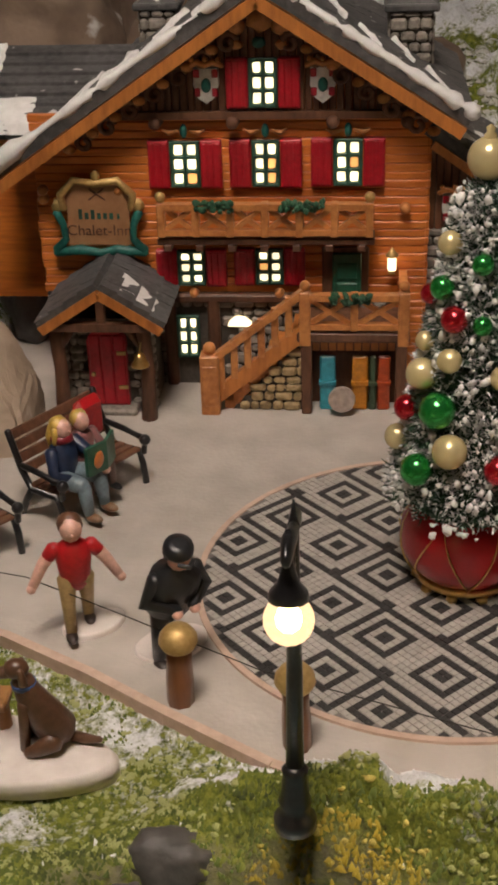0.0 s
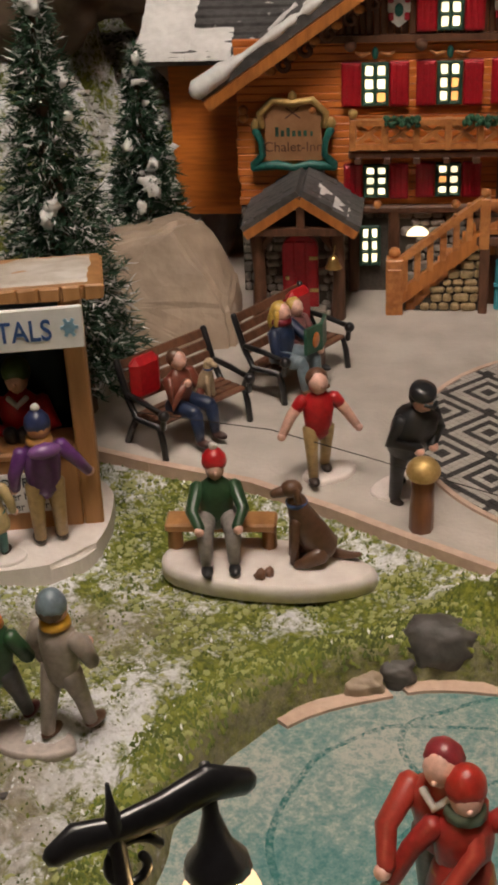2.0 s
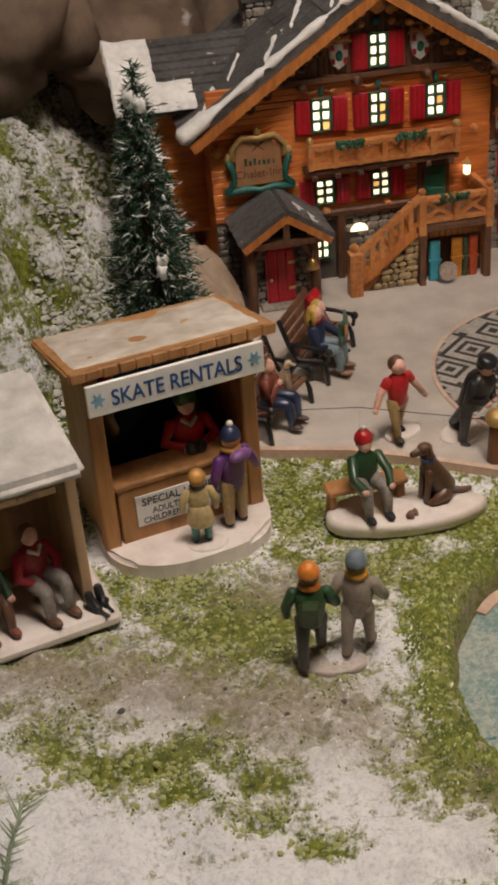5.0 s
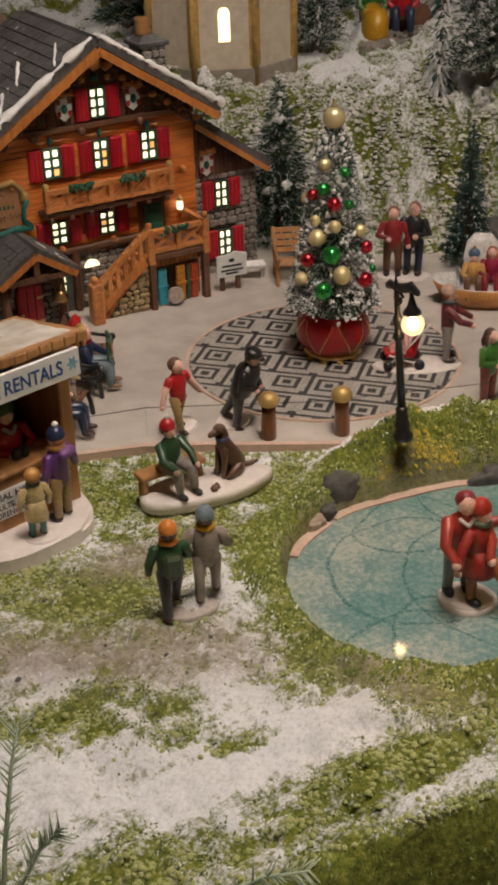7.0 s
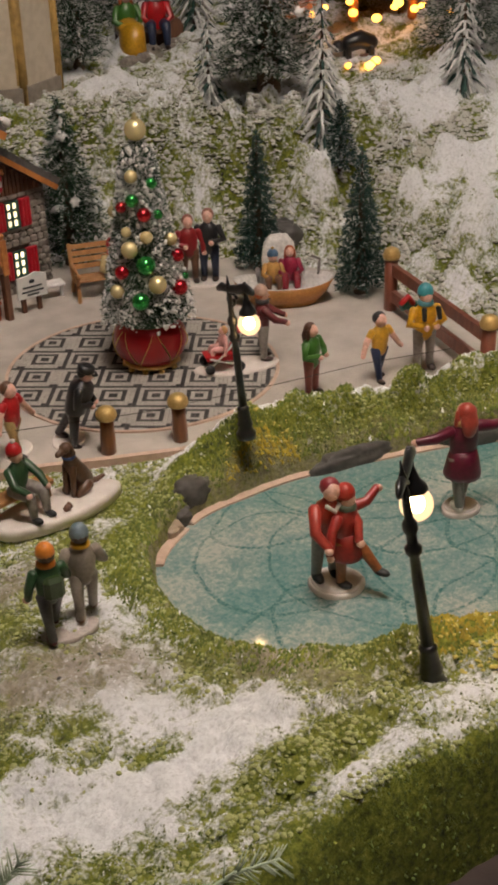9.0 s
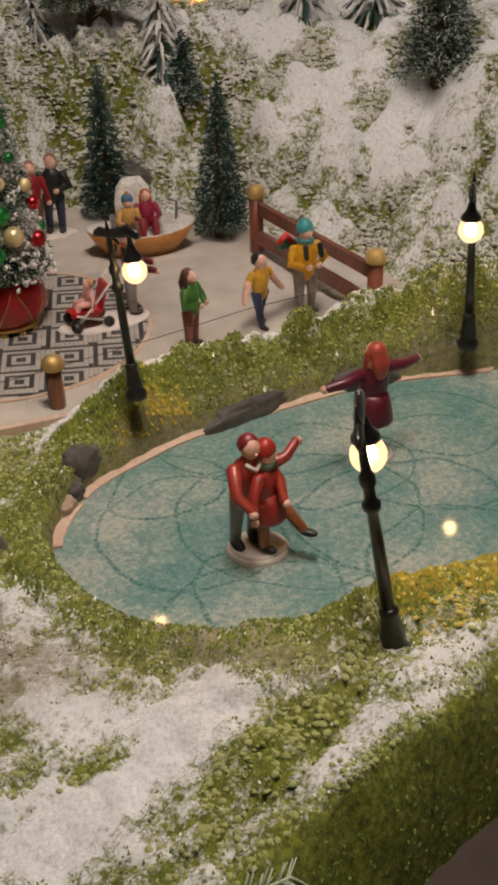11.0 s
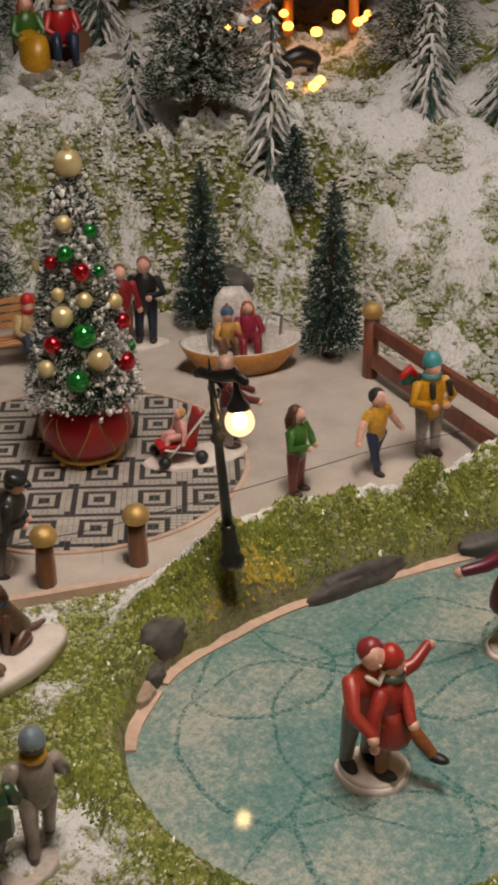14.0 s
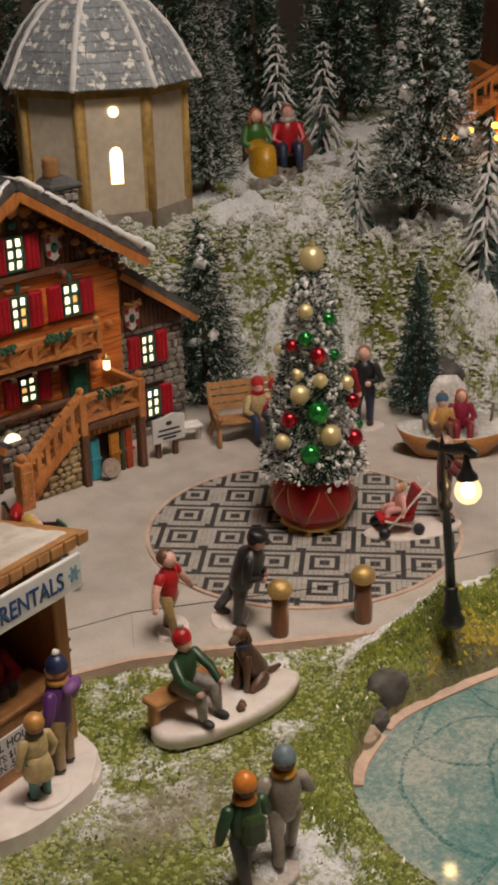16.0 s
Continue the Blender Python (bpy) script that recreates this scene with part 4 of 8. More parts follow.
# ---- lamps, bollards ----
def street_lamp(x, y, z, turn, label, lean=(0, 0), size=1.0):
    """A black iron post with a bracket arm and one round bulb hanging from it."""
    t = thing("street_lamp", x, y, z, turn, label, "street lamp", "street lamps round the pond")
    bm = bmesh.new()
    lathe(bm, [(0.062, -0.02), (0.064, 0.02), (0.05, 0.035), (0.044, 0.06), (0.050, 0.075), (0.042, 0.10), (0.036, 0.17), (0.040, 0.185), (0.028, 0.20)], seg=18)
    part("base", bm, [BLACK_IRON], t)
    bm = bmesh.new()
    lathe(bm, [(0.027, 0.195), (0.024, 0.5), (0.021, 0.62), (0.034, 0.635), (0.036, 0.66), (0.022, 0.675), (0.022, 0.72), (0.032, 0.74), (0.030, 0.77), (0.018, 0.79), (0.015, 0.95), (0.018, 0.965), (0.008, 1.0), (0.003, 1.04)], seg=14)
    part("post", bm, [BLACK_IRON], t)
    bm = bmesh.new()
    pts = [(-0.10, 0, 0.945), (-0.06, 0, 0.962), (0.0, 0, 0.955), (0.08, 0, 0.965), (0.16, 0, 0.985), (0.22, 0, 0.965)]
    limb(bm, pts, [0.020, 0.030, 0.026, 0.030, 0.034, 0.024], seg=10, flat=0.62)
    part("arm", bm, [BLACK_IRON], t)
    bm = bmesh.new()
    q = [(0.02 + 0.052 * math.cos(a) * (1 - k / 34), 0, 0.885 + 0.052 * math.sin(a) * (1 - k / 34)) for k, a in enumerate(np.linspace(0.4, 6.9, 22))]
    limb(bm, q, [0.009] * len(q), seg=6)
    part("scroll", bm, [BLACK_IRON], t)
    bm = bmesh.new()
    lathe(bm, [(0.006, 0.99), (0.009, 1.02), (0.012, 0.985), (0.014, 0.93), (0.022, 0.90), (0.030, 0.872), (0.052, 0.845), (0.056, 0.825), (0.046, 0.822)][::-1], x=0.155, seg=16)
    part("shade", bm, [BLACK_IRON], t)
    bm = bmesh.new()
    ball(bm, (0.155, 0, 0.762), 0.069, sub=3, scale=(1, 1, 1.02))
    globe = part("bulb", bm, [GLOBE], t, "lit round bulb")
    globe.visible_shadow = False
    bm = bmesh.new()
    ball(bm, (0.155, 0, 0.765), 0.036, sub=2, scale=(1, 1, 1.15))
    part("filament", bm, [BULB], globe, "bright glowing core")
    tip = Vector((0, 0, 1)).rotation_difference(Vector((*lean, 1))).to_matrix().to_4x4()
    t.matrix_basis = Matrix.Translation(m3((x, y, z))) @ tip @ pose(0, 0, 0, 0, 0, turn) @ Matrix.Scale(size, 4)
    return t


street_lamp(0.045, 2.83, 0.235, -92, "black iron street lamp, lit, on the mossy bank", (0.0, 0.12), 0.92)
street_lamp(-0.83, 0.74, 0.11, 30, "black iron street lamp, lit, at the near shore", (-0.075, 0.145), 1.06)
street_lamp(1.86, 1.83, 0.06, 204, "black iron street lamp, lit, at the far shore", (-0.03, 0.02), 1.02)


def bollard(x, y, z, h, lean, label, group):
    t = thing("bollard", x, y, z, 0, label, "bollard", group)
    bm = bmesh.new()
    lathe(bm, [(0.047, -0.03), (0.047, h * 0.55), (0.043, h * 0.8), (0.044, h)], seg=8)
    part("post", bm, [WOOD_POST], t)
    bm = bmesh.new()
    lathe(bm, [(0.03, h), (0.055, h + 0.008), (0.066, h + 0.03), (0.062, h + 0.055), (0.045, h + 0.078), (0.02, h + 0.09), (0.004, h + 0.092)], seg=18)
    part("cap", bm, [BRASS], t, "rounded brass cap")
    t.matrix_basis = t.matrix_basis @ pose(0, 0, 0, 0, lean, 0)


bollard(-0.385, 3.60, -0.05, 0.27, 1, "brown wooden bollard with a brass cap at the kerb", "bollards at the square")
bollard(0.02, 3.40, -0.05, 0.28, -1, "brown wooden bollard with a brass cap at the kerb", "bollards at the square")


def ramp_fence():
    t = thing("wooden_fence", 0, 0, 0, 0, "brown wooden rail fence with two brass-capped posts", "fence")
    a, b = Vector((2.47, 3.81, 0.02)), Vector((1.90, 2.50, 0.10))
    for p, h in ((a, 0.37), (b, 0.30)):
        bm = bmesh.new()
        lathe(bm, [(0.05, -0.15), (0.05, h)], x=p.x, y=p.y, z=p.z, seg=8)
        post = part("post", bm, [WOOD_FENCE], t)
        bm = bmesh.new()
        lathe(bm, [(0.03, h), (0.056, h + 0.01), (0.068, h + 0.035), (0.05, h + 0.085), (0.02, h + 0.1), (0.004, h + 0.102)], x=p.x, y=p.y, z=p.z, seg=18)
        part("cap", bm, [BRASS], post, "rounded brass cap")
    for za, zb in ((0.31, 0.24), (0.10, 0.03)):
        bm = bmesh.new()
        beam(bm, a + Vector((0, 0, za)), b + Vector((0, 0, zb)), 0.085, 0.04)
        part("rail", bm, [WOOD_FENCE], t)


ramp_fence()


# ---- christmas tree ----
def christmas_tree():
    cx, cy = 0.61, 4.38
    t = thing("christmas_tree", cx, cy, 0, 0, "flocked model Christmas tree with baubles in a red pot", "tree")
    bm = bmesh.new()
    lathe(bm, [(0.13, 0.05), (0.185, 0.07), (0.232, 0.12), (0.252, 0.19), (0.243, 0.27), (0.205, 0.335), (0.16, 0.36)], seg=32)
    pot = part("pot", bm, [POT_RED], t, "round crimson lacquer pot")
    bm = bmesh.new()
    lathe(bm, [(0.15, 0.035), (0.195, 0.04), (0.195, 0.065), (0.16, 0.07)], seg=28)
    for k in range(10):
        a = 6.283 * k / 10
        ball(bm, (0.18 * math.cos(a), 0.18 * math.sin(a), 0.024), 0.025, sub=1)
    part("foot_ring", bm, [GOLD], pot, "gold beaded foot ring")
    bm = bmesh.new()
    lathe(bm, [(0.14, 0.352), (0.185, 0.352), (0.185, 0.378), (0.13, 0.382)], seg=28)
    for k in range(12):
        a = 6.283 * k / 12
        ball(bm, (0.18 * math.cos(a), 0.18 * math.sin(a), 0.368), 0.018, sub=1)
    part("rim", bm, [GOLD], pot, "gold beaded rim")
    bm = bmesh.new()
    prof = lambda h: 0.252 - 3.5 * (h - 0.20) ** 2 + 0.006
    for k in range(6):
        for s in (-1, 1):
            pts = []
            for u in np.linspace(0, 1, 8):
                h = 0.345 - 0.27 * u
                a = 6.283 * k / 6 + s * 0.52 * u
                pts.append((prof(h) * math.cos(a), prof(h) * math.sin(a), h))
            limb(bm, pts, [0.0035] * 8, seg=5)
    part("gold_cord", bm, [GOLD], pot, "zigzag gold cord")
    h, z0 = 1.20, 0.36
    rng = np.random.RandomState(77)
    tris, idx = [], []
    girth = lambda u: 0.085 + 0.225 * (1 - u)
    for k in range(7000):
        u = 1 - (1 - rng.rand()) ** 0.80
        az = rng.rand() * 6.283
        reach = girth(u) * (0.92 + 0.11 * rng.rand()) * min(1.0, 0.35 + 9 * (1 - u))
        n = 9
        s = 0.62 + 0.38 * rng.rand(n)
        o = np.array([math.cos(az), math.sin(az), 0.12])
        base = o * reach * s[:, None] + np.array([0, 0, z0 + u * h]) + 0.004 * rng.randn(n, 3)
        tris.append(needles(rng, base, o, n, 0.030, 0.6, 0.0042))
        patch = bumps(np.array([az * 1.2]), np.array([u * 6.0]), 2.0, 12)[0]
        idx.append(((rng.rand(n) < 0.52 + 0.5 * patch) & (s > 0.70)).astype(int))
    V = np.concatenate(tris)
    ob = raw("foliage", V.reshape(-1, 3), np.arange(len(V) * 3).reshape(-1, 3), [FIR, FLOCK], np.concatenate(idx))
    ob.parent = t
    tagged(ob, "bottle-brush needles with white flock")
    bm = bmesh.new()
    limb(bm, [(0, 0, 0.40), (0, 0, 1.0), (0, 0, 1.54)], [0.24, 0.15, 0.04], seg=14)
    part("core", bm, [FIR], t)
    bm = bmesh.new()
    for _ in range(1300):
        u, az = 1 - (1 - rng.rand()) ** 0.80, rng.rand() * 6.283
        if bumps(np.array([az * 1.2]), np.array([u * 6.0]), 2.0, 12)[0] < -0.25:
            continue
        q = girth(u) + 0.008
        ball(bm, (q * math.cos(az), q * math.sin(az), z0 + u * h), 0.005 + 0.008 * rng.rand() ** 2, scale=(0.8 + rng.rand() * 0.8, 0.8 + rng.rand() * 0.8, 0.8 + rng.rand()), sub=1, rough=1.0)
    part("snow_clumps", bm, [SNOW], t, "white flock clumps")
    baubles = [(1.37, -150, 0.043, 0), (1.32, -95, 0.037, 1), (1.22, -148, 0.044, 1), (1.17, -176, 0.037, 2), (1.13, -123, 0.047, 2), (1.12, -92, 0.034, 1), (1.02, -160, 0.035, 0), (0.99, -122, 0.043, 0), (0.94, -71, 0.044, 0), (0.91, -153, 0.057, 0), (0.82, -61, 0.046, 2), (0.81, -127, 0.065, 1), (0.76, -166, 0.048, 2), (0.68, -112, 0.062, 0), (0.62, -75, 0.053, 2), (0.63, -173, 0.048, 0), (0.58, -137, 0.06, 1), (0.66, -51, 0.026, 1), (1.24, 60, 0.038, 2), (0.66, 5, 0.05, 1), (0.88, 25, 0.045, 2), (0.7, 80, 0.05, 0), (0.95, 95, 0.045, 1), (1.1, 130, 0.04, 0)]
    for zz, a, q, c in baubles:
        u = (zz - z0) / h
        reach = girth(u) + 0.012
        bm = bmesh.new()
        ball(bm, (reach * math.cos(radians(a)), reach * math.sin(radians(a)), zz), q, sub=3)
        part("bauble", bm, [(BALL_GOLD, BALL_GREEN, BALL_RED)[c]], t, ("gold glass bauble", "green glass bauble", "red glass bauble")[c])
    bm = bmesh.new()
    ball(bm, (0, 0, 1.635), 0.072, sub=3)
    lathe(bm, [(0.02, 1.70), (0.022, 1.712), (0.012, 1.722), (0.016, 1.735), (0.004, 1.745)], seg=12)
    part("top_bauble", bm, [BALL_GOLD], t, "large gold top bauble")


christmas_tree()

fir_tree("fir_tree", -1.96, 4.55, 0.05, 1.98, 0.36, "tall dark green fir with snow-tipped needles behind the booth", snow=0.15, seed=11, branches=760, per=36, clumps=10, length=0.055)
fir_tree("fir_tree", -1.85, 5.9, 0.33, 1.08, 0.24, "dark green fir with thick snow clumps behind the boulder", snow=0.10, seed=12, branches=480, per=28, clumps=34)
fir_tree("fir_tree", 1.45, 6.42, 0.0, 1.38, 0.40, "dark fir heavy with snow beside the chalet wing", snow=0.20, seed=13, branches=620, per=30, clumps=30)
fir_tree("fir_tree", 2.40, 5.15, 0.0, 1.13, 0.20, "slender blue-green fir at the foot of the hill", needle=FIR_BLUE, snow=0.07, seed=14, branches=520, per=22, length=0.035)
fir_tree("fir_tree", 2.57, 4.2, 0.0, 1.14, 0.21, "slender blue-green fir beside the fence", needle=FIR_BLUE, snow=0.09, seed=15, branches=520, per=22, length=0.035)
fir_tree("fir_tree", 3.34, 5.12, 0.6, 0.58, 0.17, "small blue-green fir on the hillside", needle=FIR_BLUE, snow=0.15, seed=16, branches=300, per=20, length=0.035)
fir_tree("fir_tree", 3.36, 5.98, 1.22, 2.25, 0.48, "large dark fir flocked white on the hill", snow=0.30, seed=17, branches=800, per=40, length=0.06, clumps=40)
fir_tree("fir_tree", 2.85, 8.0, 1.12, 1.15, 0.30, "dark fir flecked with snow beside the chapel", snow=0.30, seed=18, branches=460, per=26)
fir_tree("fir_tree", 3.95, 9.3, 1.3, 1.6, 0.5, "dark fir flocked white behind the seated pair", snow=0.36, seed=19, branches=520, per=30, length=0.06)
fir_tree("fir_tree", 5.6, 5.6, 1.35, 1.8, 0.5, "large dark fir flocked white at the hill edge", snow=0.34, seed=20, branches=620, per=34, length=0.06)
fir_tree("fir_tree", 4.15, 3.35, 0.75, 1.25, 0.34, "dark fir with snow on the far slope", snow=0.22, seed=21, branches=520, per=30, length=0.05)
frosted_tree("frosted_fir", 3.03, 6.38, 1.05, 0.72, 0.16, "small white-frosted fir on the hill", seed=31)
frosted_tree("frosted_fir", 3.38, 5.37, 0.76, 1.32, 0.25, "tall white-frosted fir with drooping branches on the slope", seed=32, tiers=15)
frosted_tree("frosted_fir", 4.64, 4.89, 1.2, 1.0, 0.24, "white-frosted fir with drooping branches on the slope", seed=33, tiers=13)
frosted_tree("frosted_fir", 5.06, 4.45, 0.95, 1.15, 0.27, "white-frosted fir with drooping branches at the slope's end", seed=34, tiers=13)
frosted_tree("frosted_fir", 4.5, 8.9, 1.3, 1.25, 0.30, "grey frosted fir behind the seated pair", seed=35, tiers=13)
frosted_tree("frosted_fir", 4.75, 8.5, 1.3, 1.15, 0.28, "grey frosted fir behind the large fir", seed=36, tiers=13)

rng_far = random.Random(90)
for k in range(13):
    x = 2.2 + 0.5 * k + rng_far.uniform(-0.15, 0.15)
    y = 10.3 + rng_far.uniform(-0.4, 0.5) - 0.10 * k
    fir_tree("fir_tree", x, y, ground_z(x, y), rng_far.uniform(1.7, 2.3), rng_far.uniform(0.55, 0.7), "dark fir dusted with snow at the back of the display", snow=0.16, seed=100 + k, branches=320, per=30, length=0.08, width=0.010)


# ---- the chalet ----
def mullioned_window(house, x, z, w, h, y, cols=2, rows=3, shutters=True, arched=False, dark=()):
    """A lit window: green frame with recessed glowing panes and a pair of red shutters."""
    bm = bmesh.new()
    t = 0.016
    box(bm, x - w / 2, x + w / 2, y - 0.004, y + 0.02, z - h / 2, z + h / 2)
    for k in range(cols + 1):
        q = x - w / 2 + w * k / cols
        box(bm, q - t / 2, q + t / 2, y - 0.028, y, z - h / 2 - t / 2, z + h / 2 + t / 2, bevel=0.003)
    for k in range(rows + 1):
        q = z - h / 2 + h * k / rows
        box(bm, x - w / 2 - t / 2, x + w / 2 + t / 2, y - 0.026, y, q - t / 2, q + t / 2, bevel=0.003)
    win = part("window", bm, [GREEN_TRIM], house, "dark green mullioned window, lit from within")
    for i in range(cols):
        for j in range(rows):
            px, pz = x - w / 2 + w * (i + 0.5) / cols, z - h / 2 + h * (j + 0.5) / rows
            bm = bmesh.new()
            box(bm, px - w / cols / 2 + 0.012, px + w / cols / 2 - 0.012, y - 0.016, y - 0.006, pz - h / rows / 2 + 0.011, pz + h / rows / 2 - 0.011, bevel=0.006, jitter=0.003)
            part("pane", bm, [PANE_DIM if (i, j) in dark else PANE], win)
    if shutters:
        for s in (-1, 1):
            sx = x + s * (w / 2 + 0.062)
            bm = bmesh.new()
            box(bm, sx - 0.050, sx + 0.050, y - 0.03, y + 0.01, z - h / 2 - 0.012, z + h / 2 + 0.012, bevel=0.006)
            for k in (-1, 0, 1):
                box(bm, sx + k * 0.031 - 0.011, sx + k * 0.031 + 0.011, y - 0.036, y - 0.028, z - h / 2, z + h / 2, bevel=0.003)
            part("shutter", bm, [RED_SHUTTER], house, "dark red board shutter")
    return win


def crest(house, x, z, y):
    """A small painted shield: red and white quarters with a green knob, under a carved crown."""
    out = [(-0.055, 0.075), (0.055, 0.075), (0.058, 0.0), (0.04, -0.055), (0.0, -0.085), (-0.04, -0.055), (-0.058, 0.0)]
    bm = bmesh.new()
    prism(bm, [(x + a, z + b) for a, b in out], y - 0.03, y + 0.005, 0)
    sh = part("shield", bm, [paint(0.72, 0.70, 0.66)], house, "white and red painted shield")
    bm = bmesh.new()
    for s in (-1, 1):
        box(bm, x + s * 0.042 - 0.014, x + s * 0.042 + 0.014, y - 0.036, y - 0.03, z + 0.035, z + 0.072, bevel=0.004)
        box(bm, x + s * 0.040 - 0.013, x + s * 0.040 + 0.013, y - 0.036, y - 0.03, z - 0.05, z - 0.012, bevel=0.004)
    part("red_quarter", bm, [paint(0.48, 0.02, 0.04)], sh)
    bm = bmesh.new()
    ball(bm, (x, y - 0.032, z), 0.026, scale=(0.9, 0.5, 1.3))
    part("knob", bm, [TEAL_TRIM], sh)
    bm = bmesh.new()
    pts = [(x - 0.075, y - 0.03, z + 0.085), (x - 0.035, y - 0.036, z + 0.105), (x, y - 0.04, z + 0.09), (x + 0.035, y - 0.036, z + 0.105), (x + 0.075, y - 0.03, z + 0.085)]
    limb(bm, pts, [0.012, 0.015, 0.013, 0.015, 0.012], seg=7)
    for k in (-1, 0, 1):
        ball(bm, (x + k * 0.06, y - 0.04, z + 0.115), 0.014, sub=1)
    part("crown", bm, [WOOD_RAIL], sh)


def cross_rail(bm, x0, x1, y, z0, z1, bays):
    """A balustrade of posts, a top and bottom rail and crossed bars in each bay."""
    w = (x1 - x0) / bays
    beam(bm, (x0, y, z1), (x1, y, z1), 0.030, 0.05)
    beam(bm, (x0, y, z0), (x1, y, z0), 0.028, 0.045)
    for k in range(bays + 1):
        box(bm, x0 + k * w - 0.018, x0 + k * w + 0.018, y - 0.026, y + 0.026, z0 - 0.02, z1 + 0.02, bevel=0.004)
    for k in range(bays):
        a, b = x0 + k * w + 0.02, x0 + (k + 1) * w - 0.02
        beam(bm, (a, y, z0 + 0.012), (b, y, z1 - 0.012), 0.024, 0.02)
        beam(bm, (a, y + 0.004, z1 - 0.012), (b, y + 0.004, z0 + 0.012), 0.024, 0.02)


def rubble(house_part, x0, x1, z0, z1, y, size, mat, keep=lambda x, z: True, name="stone", seed=3, depth=0.022):
    """Single rounded stones set in courses on a wall face that looks to -y."""
    rng = random.Random(seed)
    z = z0
    while z < z1 - 0.01:
        hh = size * rng.uniform(0.7, 1.1)
        x = x0 - rng.uniform(0, size * 0.6)
        while x < x1:
            ww = size * rng.uniform(0.8, 1.7)
            a, b = max(x, x0), min(x + ww, x1)
            if b - a > 0.015 and keep((a + b) / 2, z + hh / 2):
                bm = bmesh.new()
                box(bm, a + 0.003, b - 0.003, y - depth, y + 0.01, z + 0.003, min(z + hh, z1) - 0.003, bevel=min(0.011, hh * 0.25), jitter=0.004)
                part(name, bm, [mat], house_part)
            x += ww
        z += hh


def flower_box(house, x0, x1, y, z, seed=4):
    rng = random.Random(seed)
    bm = bmesh.new()
    for _ in range(46):
        ball(bm, (rng.uniform(x0, x1), y + rng.uniform(-0.02, 0.02), z + rng.uniform(-0.022, 0.022)), rng.uniform(0.010, 0.018), sub=1, rough=0.6)
    part("greenery", bm, [paint(0.03, 0.12, 0.06, 0.7)], house, "dark green window-box greenery")


def snow_strip(bm, pts, w, seed):
    """A low ragged streak of snow through pts."""
    limb(bm, pts, [w * (0.35 + abs(noise.noise(Vector((i * 0.9, seed * 3.1, 2))))) for i in range(len(pts))], seg=7, flat=0.3)


def snow_sheet(bm, x0, x1, y0, y1, height, thick, nx=34, ny=22, cover=0.5):
    """A thin uneven layer of snow over a sloping top, ragged at the rim."""
    grid = []
    for j in range(ny + 1):
        row = []
        for i in range(nx + 1):
            u, v = x0 + (x1 - x0) * i / nx, y0 + (y1 - y0) * j / ny
            edge = min(i, nx - i, j, ny - j)
            k = thick * (cover + 1.1 * noise.noise(Vector((u * 7, v * 7, 3)))) if edge > 0 else -thick
            row.append(bm.verts.new((u + 0.012 * noise.noise(Vector((u * 20, v * 20, 1))), v + 0.012 * noise.noise(Vector((u * 20, v * 20, 9))), height(u, v) + k)))
        grid.append(row)
    for j in range(ny):
        for i in range(nx):
            bm.faces.new((grid[j][i], grid[j][i + 1], grid[j + 1][i + 1], grid[j + 1][i])).smooth = True


def roof_slab(house, x0, z0, x1, z1, y0, y1, thick=0.05, name="roof", snow=True):
    """A pitched slab from eave (x0, z0) to ridge (x1, z1), shingled in courses."""
    bm = bmesh.new()
    d = Vector((x1 - x0, 0, z1 - z0))
    up = Vector((-d.z, 0, d.x)).normalized()
    if up.z < 0:
        up = -up
    lo = lambda u, y: Vector((x0, y, z0)) + d * u
    a = [lo(0, y0), lo(1, y0), lo(1, y1), lo(0, y1)]
    hex8(bm, [p for p in a] + [p + up * thick for p in a])
    roof = part(name, bm, [SLATE], house, "dark slate roof with snow along the edge")
    rows = max(4, int(d.length / 0.085))
    rng = random.Random(int(abs(x0) * 1000))
    for k in range(rows):
        u0, u1 = k / rows, min(1.0, (k + 1.25) / rows)
        y = y0 - 0.004
        while y < y1:
            w = rng.uniform(0.07, 0.12)
            ya, yb = y + 0.002, min(y + w, y1 + 0.004) - 0.002
            if yb - ya > 0.02:
                lift, lift2 = thick + 0.014 + rng.uniform(0, 0.004), thick + 0.003
                bm = bmesh.new()
                q = [lo(u0, ya) + up * lift, lo(u0, yb) + up * lift, lo(u1, yb) + up * lift2, lo(u1, ya) + up * lift2]
                hex8(bm, [p - up * 0.012 for p in q] + q)
                part("shingle", bm, [SLATE], roof)
            y += w
    if snow:
        bm = bmesh.new()
        pts, rad = [], []
        n = 34
        for k in range(n + 1):
            u = k / n
            w = 0.020 + 0.026 * abs(noise.noise(Vector((u * 9, x0 * 3, 0)))) + 0.018 * (u < 0.12)
            pts.append(lo(u, y0 + 0.02 + w * 0.4) + up * (thick + 0.010 + 0.004 * noise.noise(Vector((u * 30, 0, 1)))))
            rad.append(w * (0.4 if noise.noise(Vector((u * 14, x0, 5))) < -0.28 else 1.0))
        limb(bm, pts, rad, seg=8, flat=1.7)
        part("snow_edge", bm, [SNOW], roof, "rough white snow along the verge")
        bm = bmesh.new()
        for k in range(5):
            u = 0.12 + 0.17 * k
            snow_strip(bm, [lo(u + 0.02 * j, y0 + 0.10 + 0.05 * j + 0.2 * (k % 2)) + up * (thick + 0.017) for j in range(6)], 0.03, k + x0)
        part("snow_streaks", bm, [SNOW], roof, "thin blown snow streaks")
    return roof


